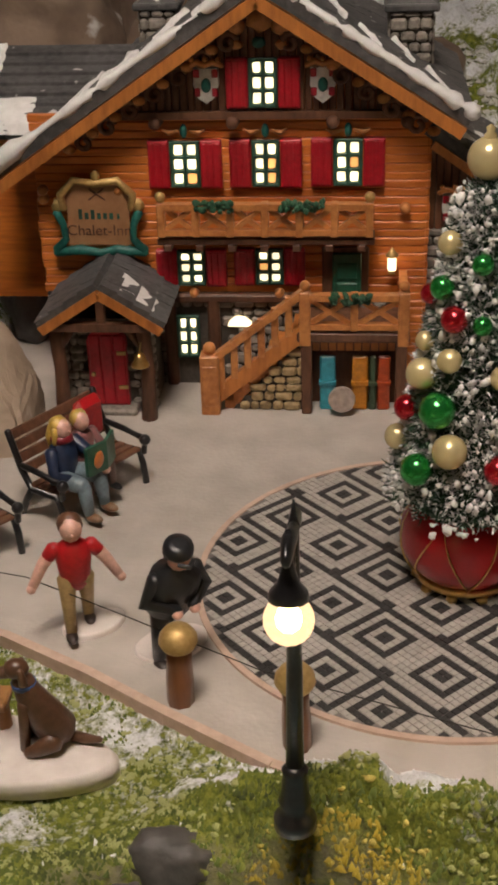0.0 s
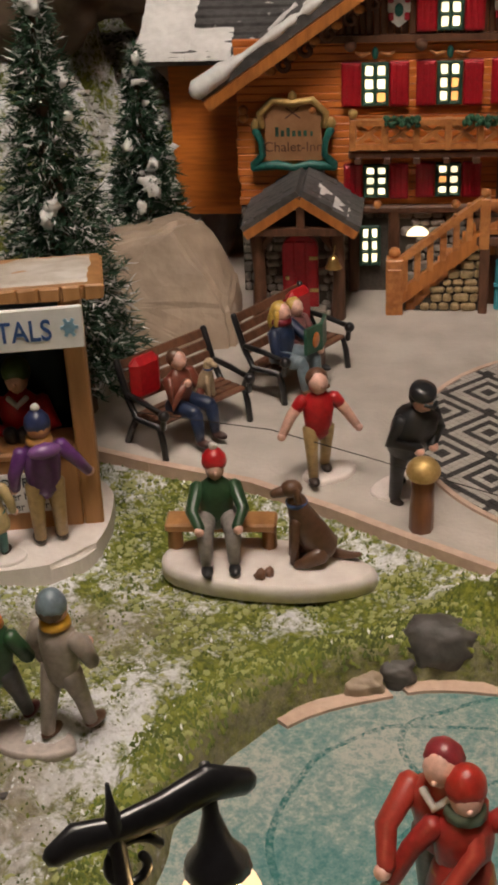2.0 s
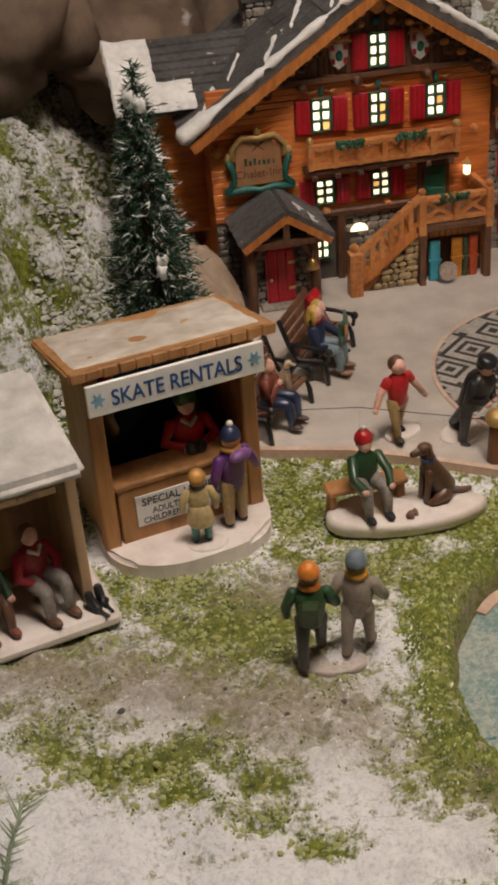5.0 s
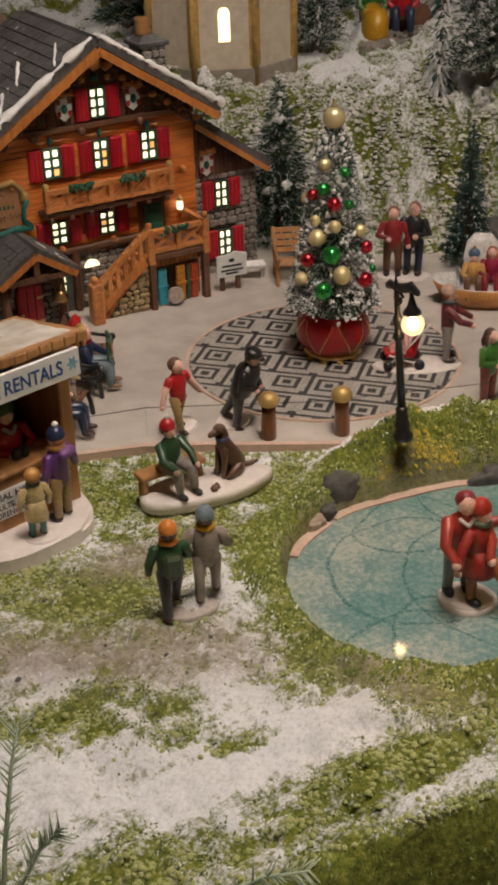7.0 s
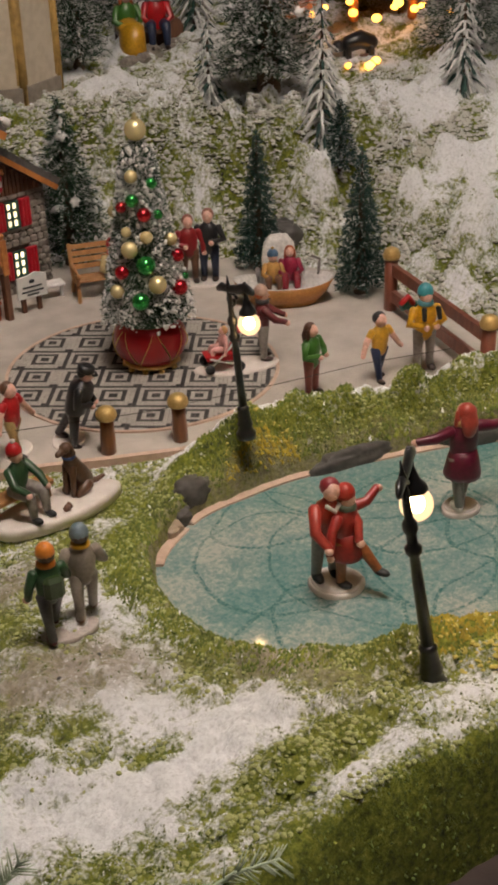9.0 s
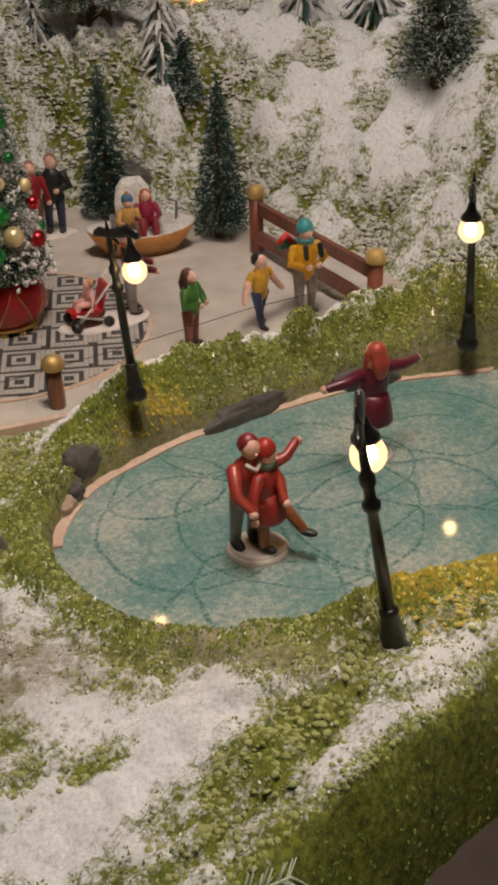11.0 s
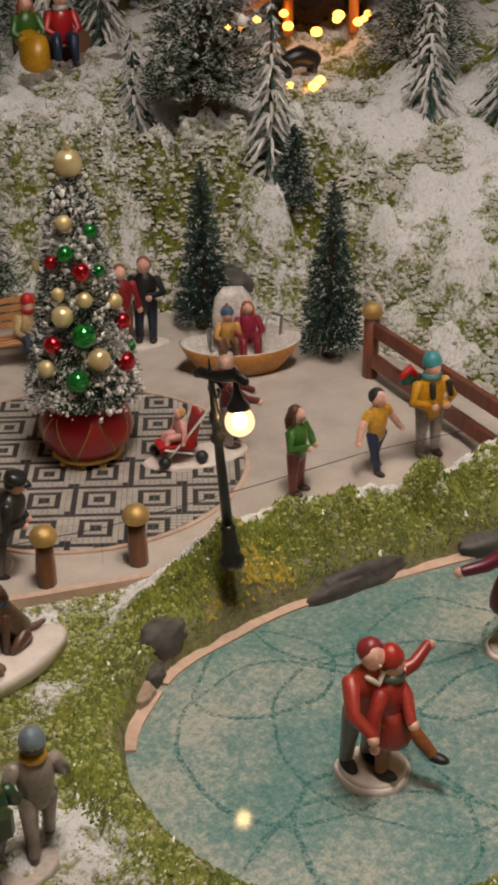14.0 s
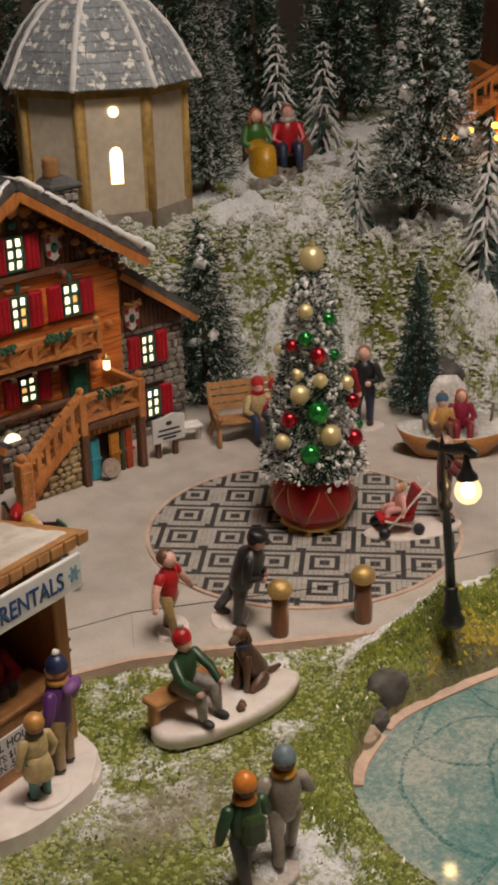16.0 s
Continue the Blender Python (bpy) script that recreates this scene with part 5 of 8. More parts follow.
def build_chalet():
    ox, oy = -0.43, 6.116
    house = thing("chalet", ox, oy, 0, 0, "orange timber chalet inn with lit windows, red shutters and slate roof", "house")
    ORIGIN[house] = (ox, oy, 0)
    Y = oy
    L, R, B = -1.365, 0.50, 1.15
    AX, AZ = -0.27, 1.93
    # carcass
    bm = bmesh.new()
    prism(bm, [(L, 0), (R, 0), (R, 1.38), (AX, AZ - 0.03), (L, 1.15)], Y + 0.02, Y + B)
    wall = part("wall", bm, [WOOD_ORANGE], house, "orange stained log-board walls")
    # boards, each with its own edges
    rng = random.Random(8)
    z, k = 0.50, 0
    while z < 1.37:
        h = 0.040
        bm = bmesh.new()
        box(bm, L - 0.005 + rng.uniform(-0.008, 0.008), R + 0.003, Y - 0.004 - rng.uniform(0, 0.006), Y + 0.025, z + 0.001, z + h - 0.001, bevel=0.0045, jitter=0.0012)
        part("board", bm, [WOOD_ORANGE], wall)
        bm = bmesh.new()
        box(bm, R - 0.01, R + 0.014 + rng.uniform(0, 0.006), Y, Y + B, z + 0.001, z + h - 0.001, bevel=0.0045)
        part("board", bm, [WOOD_ORANGE], wall)
        z += h
    z = 0.02
    while z < 0.5:
        bm = bmesh.new()
        box(bm, 0.34, R + 0.003, Y - 0.008, Y + 0.025, z + 0.001, z + 0.039, bevel=0.0045)
        part("board", bm, [WOOD_ORANGE], wall)
        bm = bmesh.new()
        box(bm, R - 0.01, R + 0.016, Y, Y + B, z + 0.001, z + 0.039, bevel=0.0045)
        part("board", bm, [WOOD_ORANGE], wall)
        z += 0.04
    # stone ground floor
    bm = bmesh.new()
    box(bm, L, 0.36, Y - 0.002, Y + 0.02, 0, 0.49)
    base = part("ground_floor", bm, [MORTAR], house, "dark rubble stone ground floor")
    rubble(base, L, 0.36, 0.0, 0.48, Y, 0.06, STONE, keep=lambda x, z: not (-0.75 < x < -0.45 and z < 0.42), seed=9)
    # gable of upright boards
    x = L + 0.18
    while x < R - 0.02:
        top = AZ - 0.06 - abs(x + 0.02 - AX) * 0.645
        if top > 1.40:
            bm = bmesh.new()
            box(bm, x + 0.002, x + 0.034, Y - 0.022, Y + 0.03, 1.385, top, bevel=0.005, jitter=0.001)
            part("gable_board", bm, [WOOD_DARK], wall)
        x += 0.036
    bm = bmesh.new()
    beam(bm, (L + 0.2, Y - 0.03, 1.375), (R, Y - 0.03, 1.375), 0.035, 0.04)
    part("gable_beam", bm, [WOOD_DARK], house)
    for x in (-1.15, -0.76, -0.40, 0.06, 0.40):
        bm = bmesh.new()
        limb(bm, [(x, Y - 0.07, 1.345), (x, Y, 1.345)], [0.030, 0.032], seg=10)
        part("log_end", bm, [WOOD_DARK], house)
    for x, z in ((-1.33, 1.02), (-1.33, 0.98), (-0.96, 1.02), (0.40, 0.93), (0.40, 0.55), (-0.62, 0.50), (-0.20, 0.50)):
        bm = bmesh.new()
        limb(bm, [(x, Y - 0.04, z), (x, Y, z)], [0.024, 0.026], seg=9)
        part("log_end", bm, [WOOD_RAIL], house)
    # roof, bargeboards and carved scrolls
    y0, y1 = Y - 0.16, Y + B + 0.06
    roof_slab(house, -1.52, 1.10, AX, AZ + 0.005, y0, y1)
    roof_slab(house, 0.66, 1.345, AX, AZ + 0.005, y0, y1)
    for x0, z0 in ((-1.50, 1.075), (0.645, 1.315)):
        bm = bmesh.new()
        beam(bm, (x0, y0 - 0.004, z0), (AX, y0 - 0.004, AZ - 0.035), 0.055, 0.035)
        part("bargeboard", bm, [WOOD_UPRIGHT], house, "orange carved bargeboard")
    rngs = random.Random(2)
    for s, n in ((-1, 7), (1, 6)):
        for k in range(n):
            u = 0.14 + k * 0.115
            x, z = AX + s * u * 1.0, AZ - 0.14 - u * 0.645
            bm = bmesh.new()
            q = [(x + 0.045 * (1 - j / 20) * math.cos(s * a), Y - 0.05, z + 0.045 * (1 - j / 20) * math.sin(a)) for j, a in enumerate(np.linspace(0.5, 7.5, 14))]
            limb(bm, q, [0.014] * len(q), seg=6)
            sc = part("scroll", bm, [WOOD_DARK], house, "carved dark wood scroll")
            bm = bmesh.new()
            ball(bm, (x + s * 0.075, Y - 0.05, z - 0.03), 0.027, scale=(1.2, 0.8, 0.9))
            part("leaf", bm, [WOOD_RAIL], sc)
    for x, z, q in ((AX, 1.80, 0.05), (AX - 0.10, 1.77, 0.036), (AX + 0.10, 1.77, 0.036), (AX, 1.70, 0.026), (AX - 0.1, 1.69, 0.022), (AX + 0.1, 1.69, 0.022)):
        bm = bmesh.new()
        ball(bm, (x, Y - 0.05, z), q, scale=(1.2, 0.7, 1), rough=0.4)
        part("carving", bm, [TEAL_TRIM if z == 1.70 else WOOD_RAIL], house)
    # windows
    mullioned_window(house, -0.257, 1.520, 0.115, 0.205, Y - 0.022)
    mullioned_window(house, -0.634, 1.143, 0.125, 0.205, Y - 0.006, dark={(1, 0)})
    mullioned_window(house, -0.253, 1.145, 0.115, 0.205, Y - 0.006, dark={(1, 0), (1, 1)})
    mullioned_window(house, 0.130, 1.150, 0.120, 0.205, Y - 0.006, dark={(1, 1)})
    mullioned_window(house, -0.628, 0.630, 0.120, 0.165, Y - 0.006)
    mullioned_window(house, -0.245, 0.636, 0.120, 0.165, Y - 0.006, dark={(0, 1)})
    mullioned_window(house, -0.66, 0.27, 0.10, 0.21, Y - 0.012, shutters=False)
    for x in (-0.634, -0.253, 0.13):
        bm = bmesh.new()
        ball(bm, (x, Y - 0.02, 1.30), 0.022, scale=(0.8, 0.7, 1.6))
        part("finial", bm, [TEAL_TRIM], house)
        bm = bmesh.new()
        for s in (-1, 1):
            limb(bm, [(x + s * 0.03, Y - 0.015, 1.30), (x + s * 0.07, Y - 0.02, 1.29), (x + s * 0.10, Y - 0.015, 1.305)], [0.008, 0.013, 0.006], seg=6)
        part("window_carving", bm, [WOOD_RAIL], house)
    crest(house, -0.515, 1.515, Y - 0.025)
    crest(house, 0.015, 1.515, Y - 0.025)
    # small lit arch behind the stair
    bm = bmesh.new()
    prism(bm, [(-0.40 + 0.06 * math.cos(a), 0.325 + 0.05 * math.sin(a)) for a in np.linspace(0, math.pi, 9)], Y - 0.03, Y - 0.01)
    part("arched_pane", bm, [PANE], house, "lit arched pane")
    bm = bmesh.new()
    box(bm, -0.56, -0.50, Y - 0.05, Y, 0.0, 0.5, bevel=0.01, jitter=0.004)
    box(bm, -0.78, -0.72, Y - 0.04, Y, 0.0, 0.5, bevel=0.01, jitter=0.004)
    box(bm, -0.80, 0.1, Y - 0.05, Y, 0.455, 0.50, bevel=0.01)
    part("timber_frame", bm, [WOOD_DARK], house, "dark rough timbers")
    # upper balcony
    bm = bmesh.new()
    box(bm, -0.77, 0.26, Y - 0.14, Y, 0.785, 0.82, bevel=0.006)
    for x in np.linspace(-0.72, 0.2, 7):
        box(bm, x - 0.02, x + 0.02, Y - 0.15, Y, 0.755, 0.79, bevel=0.006)
    balc = part("balcony", bm, [WOOD_DARK], house, "carved timber balcony with greenery")
    bm = bmesh.new()
    cross_rail(bm, -0.745, 0.235, Y - 0.135, 0.85, 0.975, 6)
    part("balustrade", bm, [WOOD_RAIL], balc)
    for x in (-0.745, 0.235):
        bm = bmesh.new()
        ball(bm, (x, Y - 0.135, 1.02), 0.026)
        part("post_knob", bm, [BRASS], balc)
    flower_box(house, -0.58, -0.40, Y - 0.17, 0.985, 4)
    flower_box(house, -0.18, 0.02, Y - 0.17, 0.985, 5)
    # green balcony door
    bm = bmesh.new()
    box(bm, 0.01, 0.235, Y - 0.02, Y + 0.01, 0.44, 0.735, bevel=0.005)
    dr = part("door_frame", bm, [WOOD_DARK], house)
    bm = bmesh.new()
    box(bm, 0.06, 0.20, Y - 0.035, Y - 0.018, 0.44, 0.71, bevel=0.006)
    for z in (0.48, 0.58):
        box(bm, 0.08, 0.18, Y - 0.042, Y - 0.034, z, z + 0.08, bevel=0.004)
    part("door", bm, [paint(0.025, 0.15, 0.09)], dr, "dark green panelled door")
    bm = bmesh.new()
    box(bm, 0.325, 0.365, Y - 0.07, Y - 0.03, 0.63, 0.70, bevel=0.008)
    lan = part("wall_lantern", bm, [PANE], house, "small lit brass lantern")
    bm = bmesh.new()
    lathe(bm, [(0.03, 0.0), (0.032, 0.008), (0.012, 0.03), (0.004, 0.045)], x=0.345, y=Y - 0.05, z=0.70, seg=8)
    box(bm, 0.33, 0.36, Y - 0.065, Y - 0.035, 0.615, 0.63)
    part("lantern_cap", bm, [BRASS], lan)
    # terrace and stair
    F = 5.79
    bm = bmesh.new()
    box(bm, -0.10, 0.43, F - 0.02, Y, 0.375, 0.425, bevel=0.008)
    deck = part("terrace", bm, [WOOD_DARK], house, "timber terrace on posts above the ski store")
    bm = bmesh.new()
    cross_rail(bm, -0.06, 0.40, F, 0.455, 0.60, 2)
    part("balustrade", bm, [WOOD_RAIL], deck)
    bm = bmesh.new()
    for x in (0.40,):
        for yy in np.linspace(F + 0.05, Y - 0.03, 6):
            box(bm, x - 0.012, x + 0.012, yy - 0.012, yy + 0.012, 0.43, 0.60)
        beam(bm, (x, F, 0.60), (x, Y, 0.60), 0.03, 0.04)
    part("side_rail", bm, [WOOD_RAIL], deck)
    for x in (-0.06, 0.40):
        bm = bmesh.new()
        box(bm, x - 0.026, x + 0.026, F - 0.03, F + 0.026, 0.36, 0.63, bevel=0.005)
        ball(bm, (x, F, 0.655), 0.026)
        part("newel", bm, [WOOD_RAIL], deck)
    flower_box(house, 0.06, 0.24, F - 0.03, 0.60, 6)
    for x in (-0.055, 0.395):
        bm = bmesh.new()
        box(bm, x - 0.025, x + 0.025, F - 0.025, F + 0.03, 0.0, 0.38, bevel=0.006, jitter=0.003)
        part("terrace_post", bm, [WOOD_DARK], deck)
    bm = bmesh.new()
    for k in range(11):
        box(bm, -0.03 + k * 0.04, 0.005 + k * 0.04, F + 0.06, F + 0.08, 0.30, 0.375, bevel=0.003)
    part("fascia_boards", bm, [WOOD_UPRIGHT], deck)
    bm = bmesh.new()
    box(bm, -0.05, 0.40, F + 0.12, F + 0.13, 0.0, 0.37)
    part("store_back", bm, [WOOD_DARK], deck)
    for x, c, w in ((0.045, (0.05, 0.36, 0.46), 0.075), (0.20, (0.62, 0.24, 0.02), 0.075), (0.262, (0.05, 0.09, 0.05), 0.035), (0.315, (0.50, 0.07, 0.015), 0.06)):
        bm = bmesh.new()
        box(bm, x - w / 2, x + w / 2, F + 0.03, F + 0.055, 0.0, 0.285, bevel=0.008)
        box(bm, x - w / 2 - 0.004, x + w / 2 + 0.004, F + 0.02, F + 0.05, 0.135, 0.155)
        part("painted_plank", bm, [paint(*c)], deck, "brightly painted leaning plank")
    bm = bmesh.new()
    lathe(bm, [(0.062, -0.02), (0.066, 0.0), (0.06, 0.02)], seg=20)
    bmesh.ops.rotate(bm, verts=bm.verts, cent=(0, 0, 0), matrix=Matrix.Rotation(radians(80), 3, "X"))
    bmesh.ops.translate(bm, verts=bm.verts, vec=(0.115, F - 0.03, 0.085))
    part("barrel_end", bm, [paint(0.50, 0.40, 0.34)], deck, "pale round barrel end")
    # flight of steps with masonry below
    x0, x1, zt = -0.52, -0.08, 0.42
    n = 9
    bm = bmesh.new()
    for k in range(n):
        xa = x0 + 0.06 + (x1 - x0 - 0.06) * k / n
        zz = zt * (k + 1) / n
        box(bm, xa, xa + (x1 - x0) / n + 0.006, F + 0.03, F + 0.24, max(0, zz - 0.07), zz, bevel=0.004)
    stair = part("stair", bm, [WOOD_UPRIGHT], house, "orange timber stair with carved balusters")
    bm = bmesh.new()
    beam(bm, (x0, F + 0.01, 0.06), (x1 + 0.02, F + 0.01, zt + 0.005), 0.07, 0.04)
    part("string", bm, [WOOD_UPRIGHT], stair)
    bm = bmesh.new()
    beam(bm, (x0, F, 0.27), (x1 + 0.02, F, zt + 0.21), 0.034, 0.05)
    part("handrail", bm, [WOOD_RAIL], stair)
    for k in range(6):
        u = 0.12 + 0.15 * k
        xx = x0 + (x1 - x0) * u
        zz = 0.08 + u * 0.37
        bm = bmesh.new()
        box(bm, xx - 0.017, xx + 0.017, F - 0.012, F + 0.015, zz, zz + 0.20, bevel=0.004)
        part("baluster", bm, [WOOD_RAIL], stair)
    bm = bmesh.new()
    box(bm, x0 - 0.045, x0 + 0.045, F - 0.05, F + 0.04, 0.0, 0.31, bevel=0.006)
    box(bm, x0 - 0.035, x0 + 0.035, F - 0.055, F - 0.045, 0.05, 0.26, bevel=0.004)
    ball(bm, (x0, F, 0.335), 0.032)
    part("newel", bm, [WOOD_RAIL], stair)
    bm = bmesh.new()
    prism(bm, [(x0 + 0.1, 0), (x1 + 0.01, 0), (x1 + 0.01, zt - 0.03)], F + 0.03, F + 0.2)
    mas = part("stair_masonry", bm, [MORTAR], stair)
    rubble(mas, x0 + 0.08, x1 + 0.01, 0.0, zt - 0.02, F + 0.03, 0.055, STONE_TAN, keep=lambda x, z: z < (x - x0 - 0.10) / (x1 - x0 - 0.1) * (zt - 0.03) - 0.01, seed=12)
    # porch
    px, pf = -1.0, 5.63
    bm = bmesh.new()
    box(bm, px - 0.22, px + 0.2, 5.83, Y, 0.0, 0.47)
    porch = part("porch", bm, [MORTAR], house, "small stone porch with a slate roof")
    rubble(porch, px - 0.24, px + 0.22, 0.0, 0.46, 5.83, 0.05, STONE, keep=lambda x, z: abs(x - px + 0.02) > 0.10 or z > 0.44, seed=15)
    bm = bmesh.new()
    arch = [(px - 0.115, 0.03), (px + 0.075, 0.03), (px + 0.075, 0.36)] + [(px - 0.02 + 0.095 * math.cos(a), 0.36 + 0.075 * math.sin(a)) for a in np.linspace(0.2, math.pi - 0.2, 8)] + [(px - 0.115, 0.36)]
    prism(bm, arch, 5.79, 5.84)
    door = part("door", bm, [RED_SHUTTER], porch, "arched dark red board door")
    bm = bmesh.new()
    for k in range(3):
        box(bm, px - 0.105 + k * 0.06, px - 0.052 + k * 0.06, 5.782, 5.792, 0.035, 0.40, bevel=0.004)
    part("door_boards", bm, [RED_SHUTTER], door)
    bm = bmesh.new()
    for z in (0.12, 0.30):
        box(bm, px + 0.03, px + 0.075, 5.776, 5.784, z, z + 0.018)
    ball(bm, (px - 0.09, 5.775, 0.2), 0.012)
    part("hinge", bm, [BRASS], door)
    bm = bmesh.new()
    box(bm, px - 0.17, px + 0.12, 5.72, 5.84, 0.0, 0.03, bevel=0.008)
    part("step", bm, [STONE], porch)
    for x in (px - 0.235, px + 0.185):
        bm = bmesh.new()
        limb(bm, [(x, 5.70, 0), (x + 0.008, 5.70, 0.25), (x - 0.006, 5.70, 0.5)], [0.040, 0.033, 0.036], seg=8)
        limb(bm, [(x, 5.70, 0.36), (x + (0.09 if x < px else -0.09), 5.70, 0.49)], [0.022, 0.022], seg=7)
        part("porch_post", bm, [WOOD_DARK], porch)
    for s in (-1, 1):
        ex = px + s * 0.285
        bm = bmesh.new()
        beam(bm, (ex, pf, 0.49), (px, pf, 0.675), 0.045, 0.05)
        part("porch_bargeboard", bm, [WOOD_UPRIGHT], porch)
        r = roof_slab(house, ex, 0.50, px, 0.70, pf - 0.02, Y, thick=0.03, name="porch_roof", snow=False)
    bm = bmesh.new()
    beam(bm, (px - 0.25, pf + 0.01, 0.505), (px + 0.22, pf + 0.01, 0.505), 0.04, 0.04)
    box(bm, px - 0.02, px + 0.02, pf, pf + 0.03, 0.51, 0.66)
    part("porch_tie", bm, [WOOD_DARK], porch)
    bm = bmesh.new()
    snow_sheet(bm, px + 0.08, px + 0.25, 5.66, 5.84, lambda u, v: 0.752 - (u - px) * 0.70, 0.016, 24, 24, -0.1)
    part("porch_snow", bm, [SNOW], porch)
    bm = bmesh.new()
    lathe(bm, [(0.045, 0.0), (0.042, 0.012), (0.03, 0.03), (0.024, 0.055), (0.006, 0.07)], x=-0.835, y=5.66, z=0.30, seg=14)
    ball(bm, (-0.835, 5.66, 0.298), 0.014)
    bell = part("bell", bm, [GOLD], porch, "small gold bell")
    bm = bmesh.new()
    limb(bm, [(-0.835, 5.66, 0.365), (-0.825, 5.66, 0.42)], [0.004, 0.004], seg=5)
    part("bell_hook", bm, [BRASS], bell)
    # sign with carved scroll frame
    sx, sz, sy = -1.065, 0.92, Y - 0.045
    bm = bmesh.new()
    out = [(-0.155, -0.165), (0.155, -0.165), (0.15, 0.0), (0.165, 0.08), (0.10, 0.145), (0.0, 0.13), (-0.10, 0.145), (-0.165, 0.08), (-0.15, 0.0)]
    prism(bm, [(sx + a, sz + b) for a, b in out], sy, Y)
    sign = part("sign_board", bm, [material("tan_sign_paint", (0.42, 0.22, 0.11), (0.30, 0.14, 0.06), grain=160, rough=0.5)], house, "tan inn sign in a carved gold and teal frame")
    bm = bmesh.new()
    q = [(sx + a * 1.06, sy - 0.008, sz + b * 1.08) for a, b in out[3:8]]
    limb(bm, [(sx + 0.165, sy - 0.008, sz + 0.02)] + q + [(sx - 0.165, sy - 0.008, sz + 0.02)], [0.02] * 7, seg=8)
    ball(bm, (sx, sy, sz + 0.17), 0.03, scale=(0.8, 0.6, 1.2))
    for s in (-1, 1):
        ball(bm, (sx + s * 0.195, sy, sz + 0.03), 0.034, scale=(0.9, 0.6, 1.1), rough=0.4)
    part("gold_scroll", bm, [BRASS], sign)
    bm = bmesh.new()
    for s in (-1, 1):
        limb(bm, [(sx + s * 0.20, sy - 0.006, sz + 0.0), (sx + s * 0.172, sy - 0.01, sz - 0.06), (sx + s * 0.165, sy - 0.01, sz - 0.13), (sx + s * 0.215, sy - 0.006, sz - 0.19)], [0.022, 0.018, 0.018, 0.026], seg=8)
    limb(bm, [(sx - 0.22, sy - 0.008, sz - 0.20), (sx - 0.09, sy - 0.012, sz - 0.185), (sx, sy - 0.014, sz - 0.20), (sx + 0.09, sy - 0.012, sz - 0.185), (sx + 0.22, sy - 0.008, sz - 0.20)], [0.022, 0.026, 0.02, 0.026, 0.022], seg=8)
    part("teal_scroll", bm, [TEAL_TRIM], sign)
    bm = bmesh.new()
    beam(bm, (sx - 0.04, sy - 0.003, sz + 0.06), (sx + 0.035, sy - 0.003, sz + 0.115), 0.007, 0.006)
    beam(bm, (sx - 0.035, sy - 0.003, sz + 0.115), (sx + 0.04, sy - 0.003, sz + 0.06), 0.007, 0.006)
    part("crossed_tools", bm, [WOOD_DARK], sign)
    # a name on the board stays as bars
    bm = bmesh.new()
    for x, w, h in ((-0.095, 0.018, 0.05), (-0.065, 0.018, 0.032), (-0.035, 0.018, 0.046), (-0.005, 0.018, 0.03), (0.025, 0.018, 0.03), (0.055, 0.018, 0.03), (0.092, 0.012, 0.026)):
        box(bm, sx + x, sx + x + w, sy - 0.005, sy + 0.002, sz - 0.035, sz - 0.035 + h)
    part("name_bars", bm, [GREEN_TRIM], sign, "row of dark green letter bars")
    letters("Chalet-Inn", sign, (sx, sy - 0.003, sz - 0.115), 0.075, WOOD_DARK, "dark brown painted letters")
    # chimneys
    for cx, cy, hw, z0, z1 in ((0.42, 6.62, 0.10, 1.25, 1.75), (-0.85, 6.95, 0.09, 1.3, 1.72)):
        bm = bmesh.new()
        box(bm, cx - hw, cx + hw, cy - hw, cy + hw, z0, z1)
        ch = part("chimney", bm, [MORTAR], house, "grey stone chimney with a slate cap")
        rubble(ch, cx - hw, cx + hw, z0 + 0.06, z1, cy - hw, 0.06, STONE, seed=21)
        for side in (-1, 1):
            bm = bmesh.new()
            for k in range(8):
                box(bm, cx + side * hw - 0.012, cx + side * hw + 0.012, cy - hw + 0.02, cy + hw, z0 + 0.06 * k + 0.004, z0 + 0.06 * k + 0.056, bevel=0.01)
            part("side_stones", bm, [STONE], ch)
        bm = bmesh.new()
        box(bm, cx - hw - 0.03, cx + hw + 0.03, cy - hw - 0.03, cy + hw + 0.03, z1, z1 + 0.035, bevel=0.008)
        hex8(bm, [(cx - hw - 0.01, cy - hw, z1 + 0.035), (cx + hw + 0.01, cy - hw, z1 + 0.035), (cx + hw + 0.01, cy + hw, z1 + 0.035), (cx - hw - 0.01, cy + hw, z1 + 0.035), (cx - hw * 0.6, cy - hw * 0.6, z1 + 0.075), (cx + hw * 0.6, cy - hw * 0.6, z1 + 0.075), (cx + hw * 0.6, cy + hw * 0.6, z1 + 0.075), (cx - hw * 0.6, cy + hw * 0.6, z1 + 0.075)])
        part("chimney_cap", bm, [SLATE], ch)
        bm = bmesh.new()
        lathe(bm, [(0.055, 0.07), (0.06, 0.10), (0.05, 0.12), (0.06, 0.14), (0.05, 0.17), (0.058, 0.19), (0.04, 0.20)], x=cx - 0.03, y=cy, z=z1, seg=12)
        part("chimney_pot", bm, [WOOD_TAN], ch)
    # stone wing on the right
    wy = 6.20
    bm = bmesh.new()
    prism(bm, [(0.5, 0), (1.08, 0), (1.08, 0.83), (0.5, 1.24)], wy, wy + 0.9)
    wing = part("stone_wing", bm, [MORTAR], house, "grey rubble stone side wing with brown gable boards")
    rubble(wing, 0.51, 1.08, 0.0, 0.80, wy, 0.06, STONE, keep=lambda x, z: not (abs(x - 0.76) < 0.12 and (0.52 < z < 0.78 or 0.12 < z < 0.37)), seed=23)
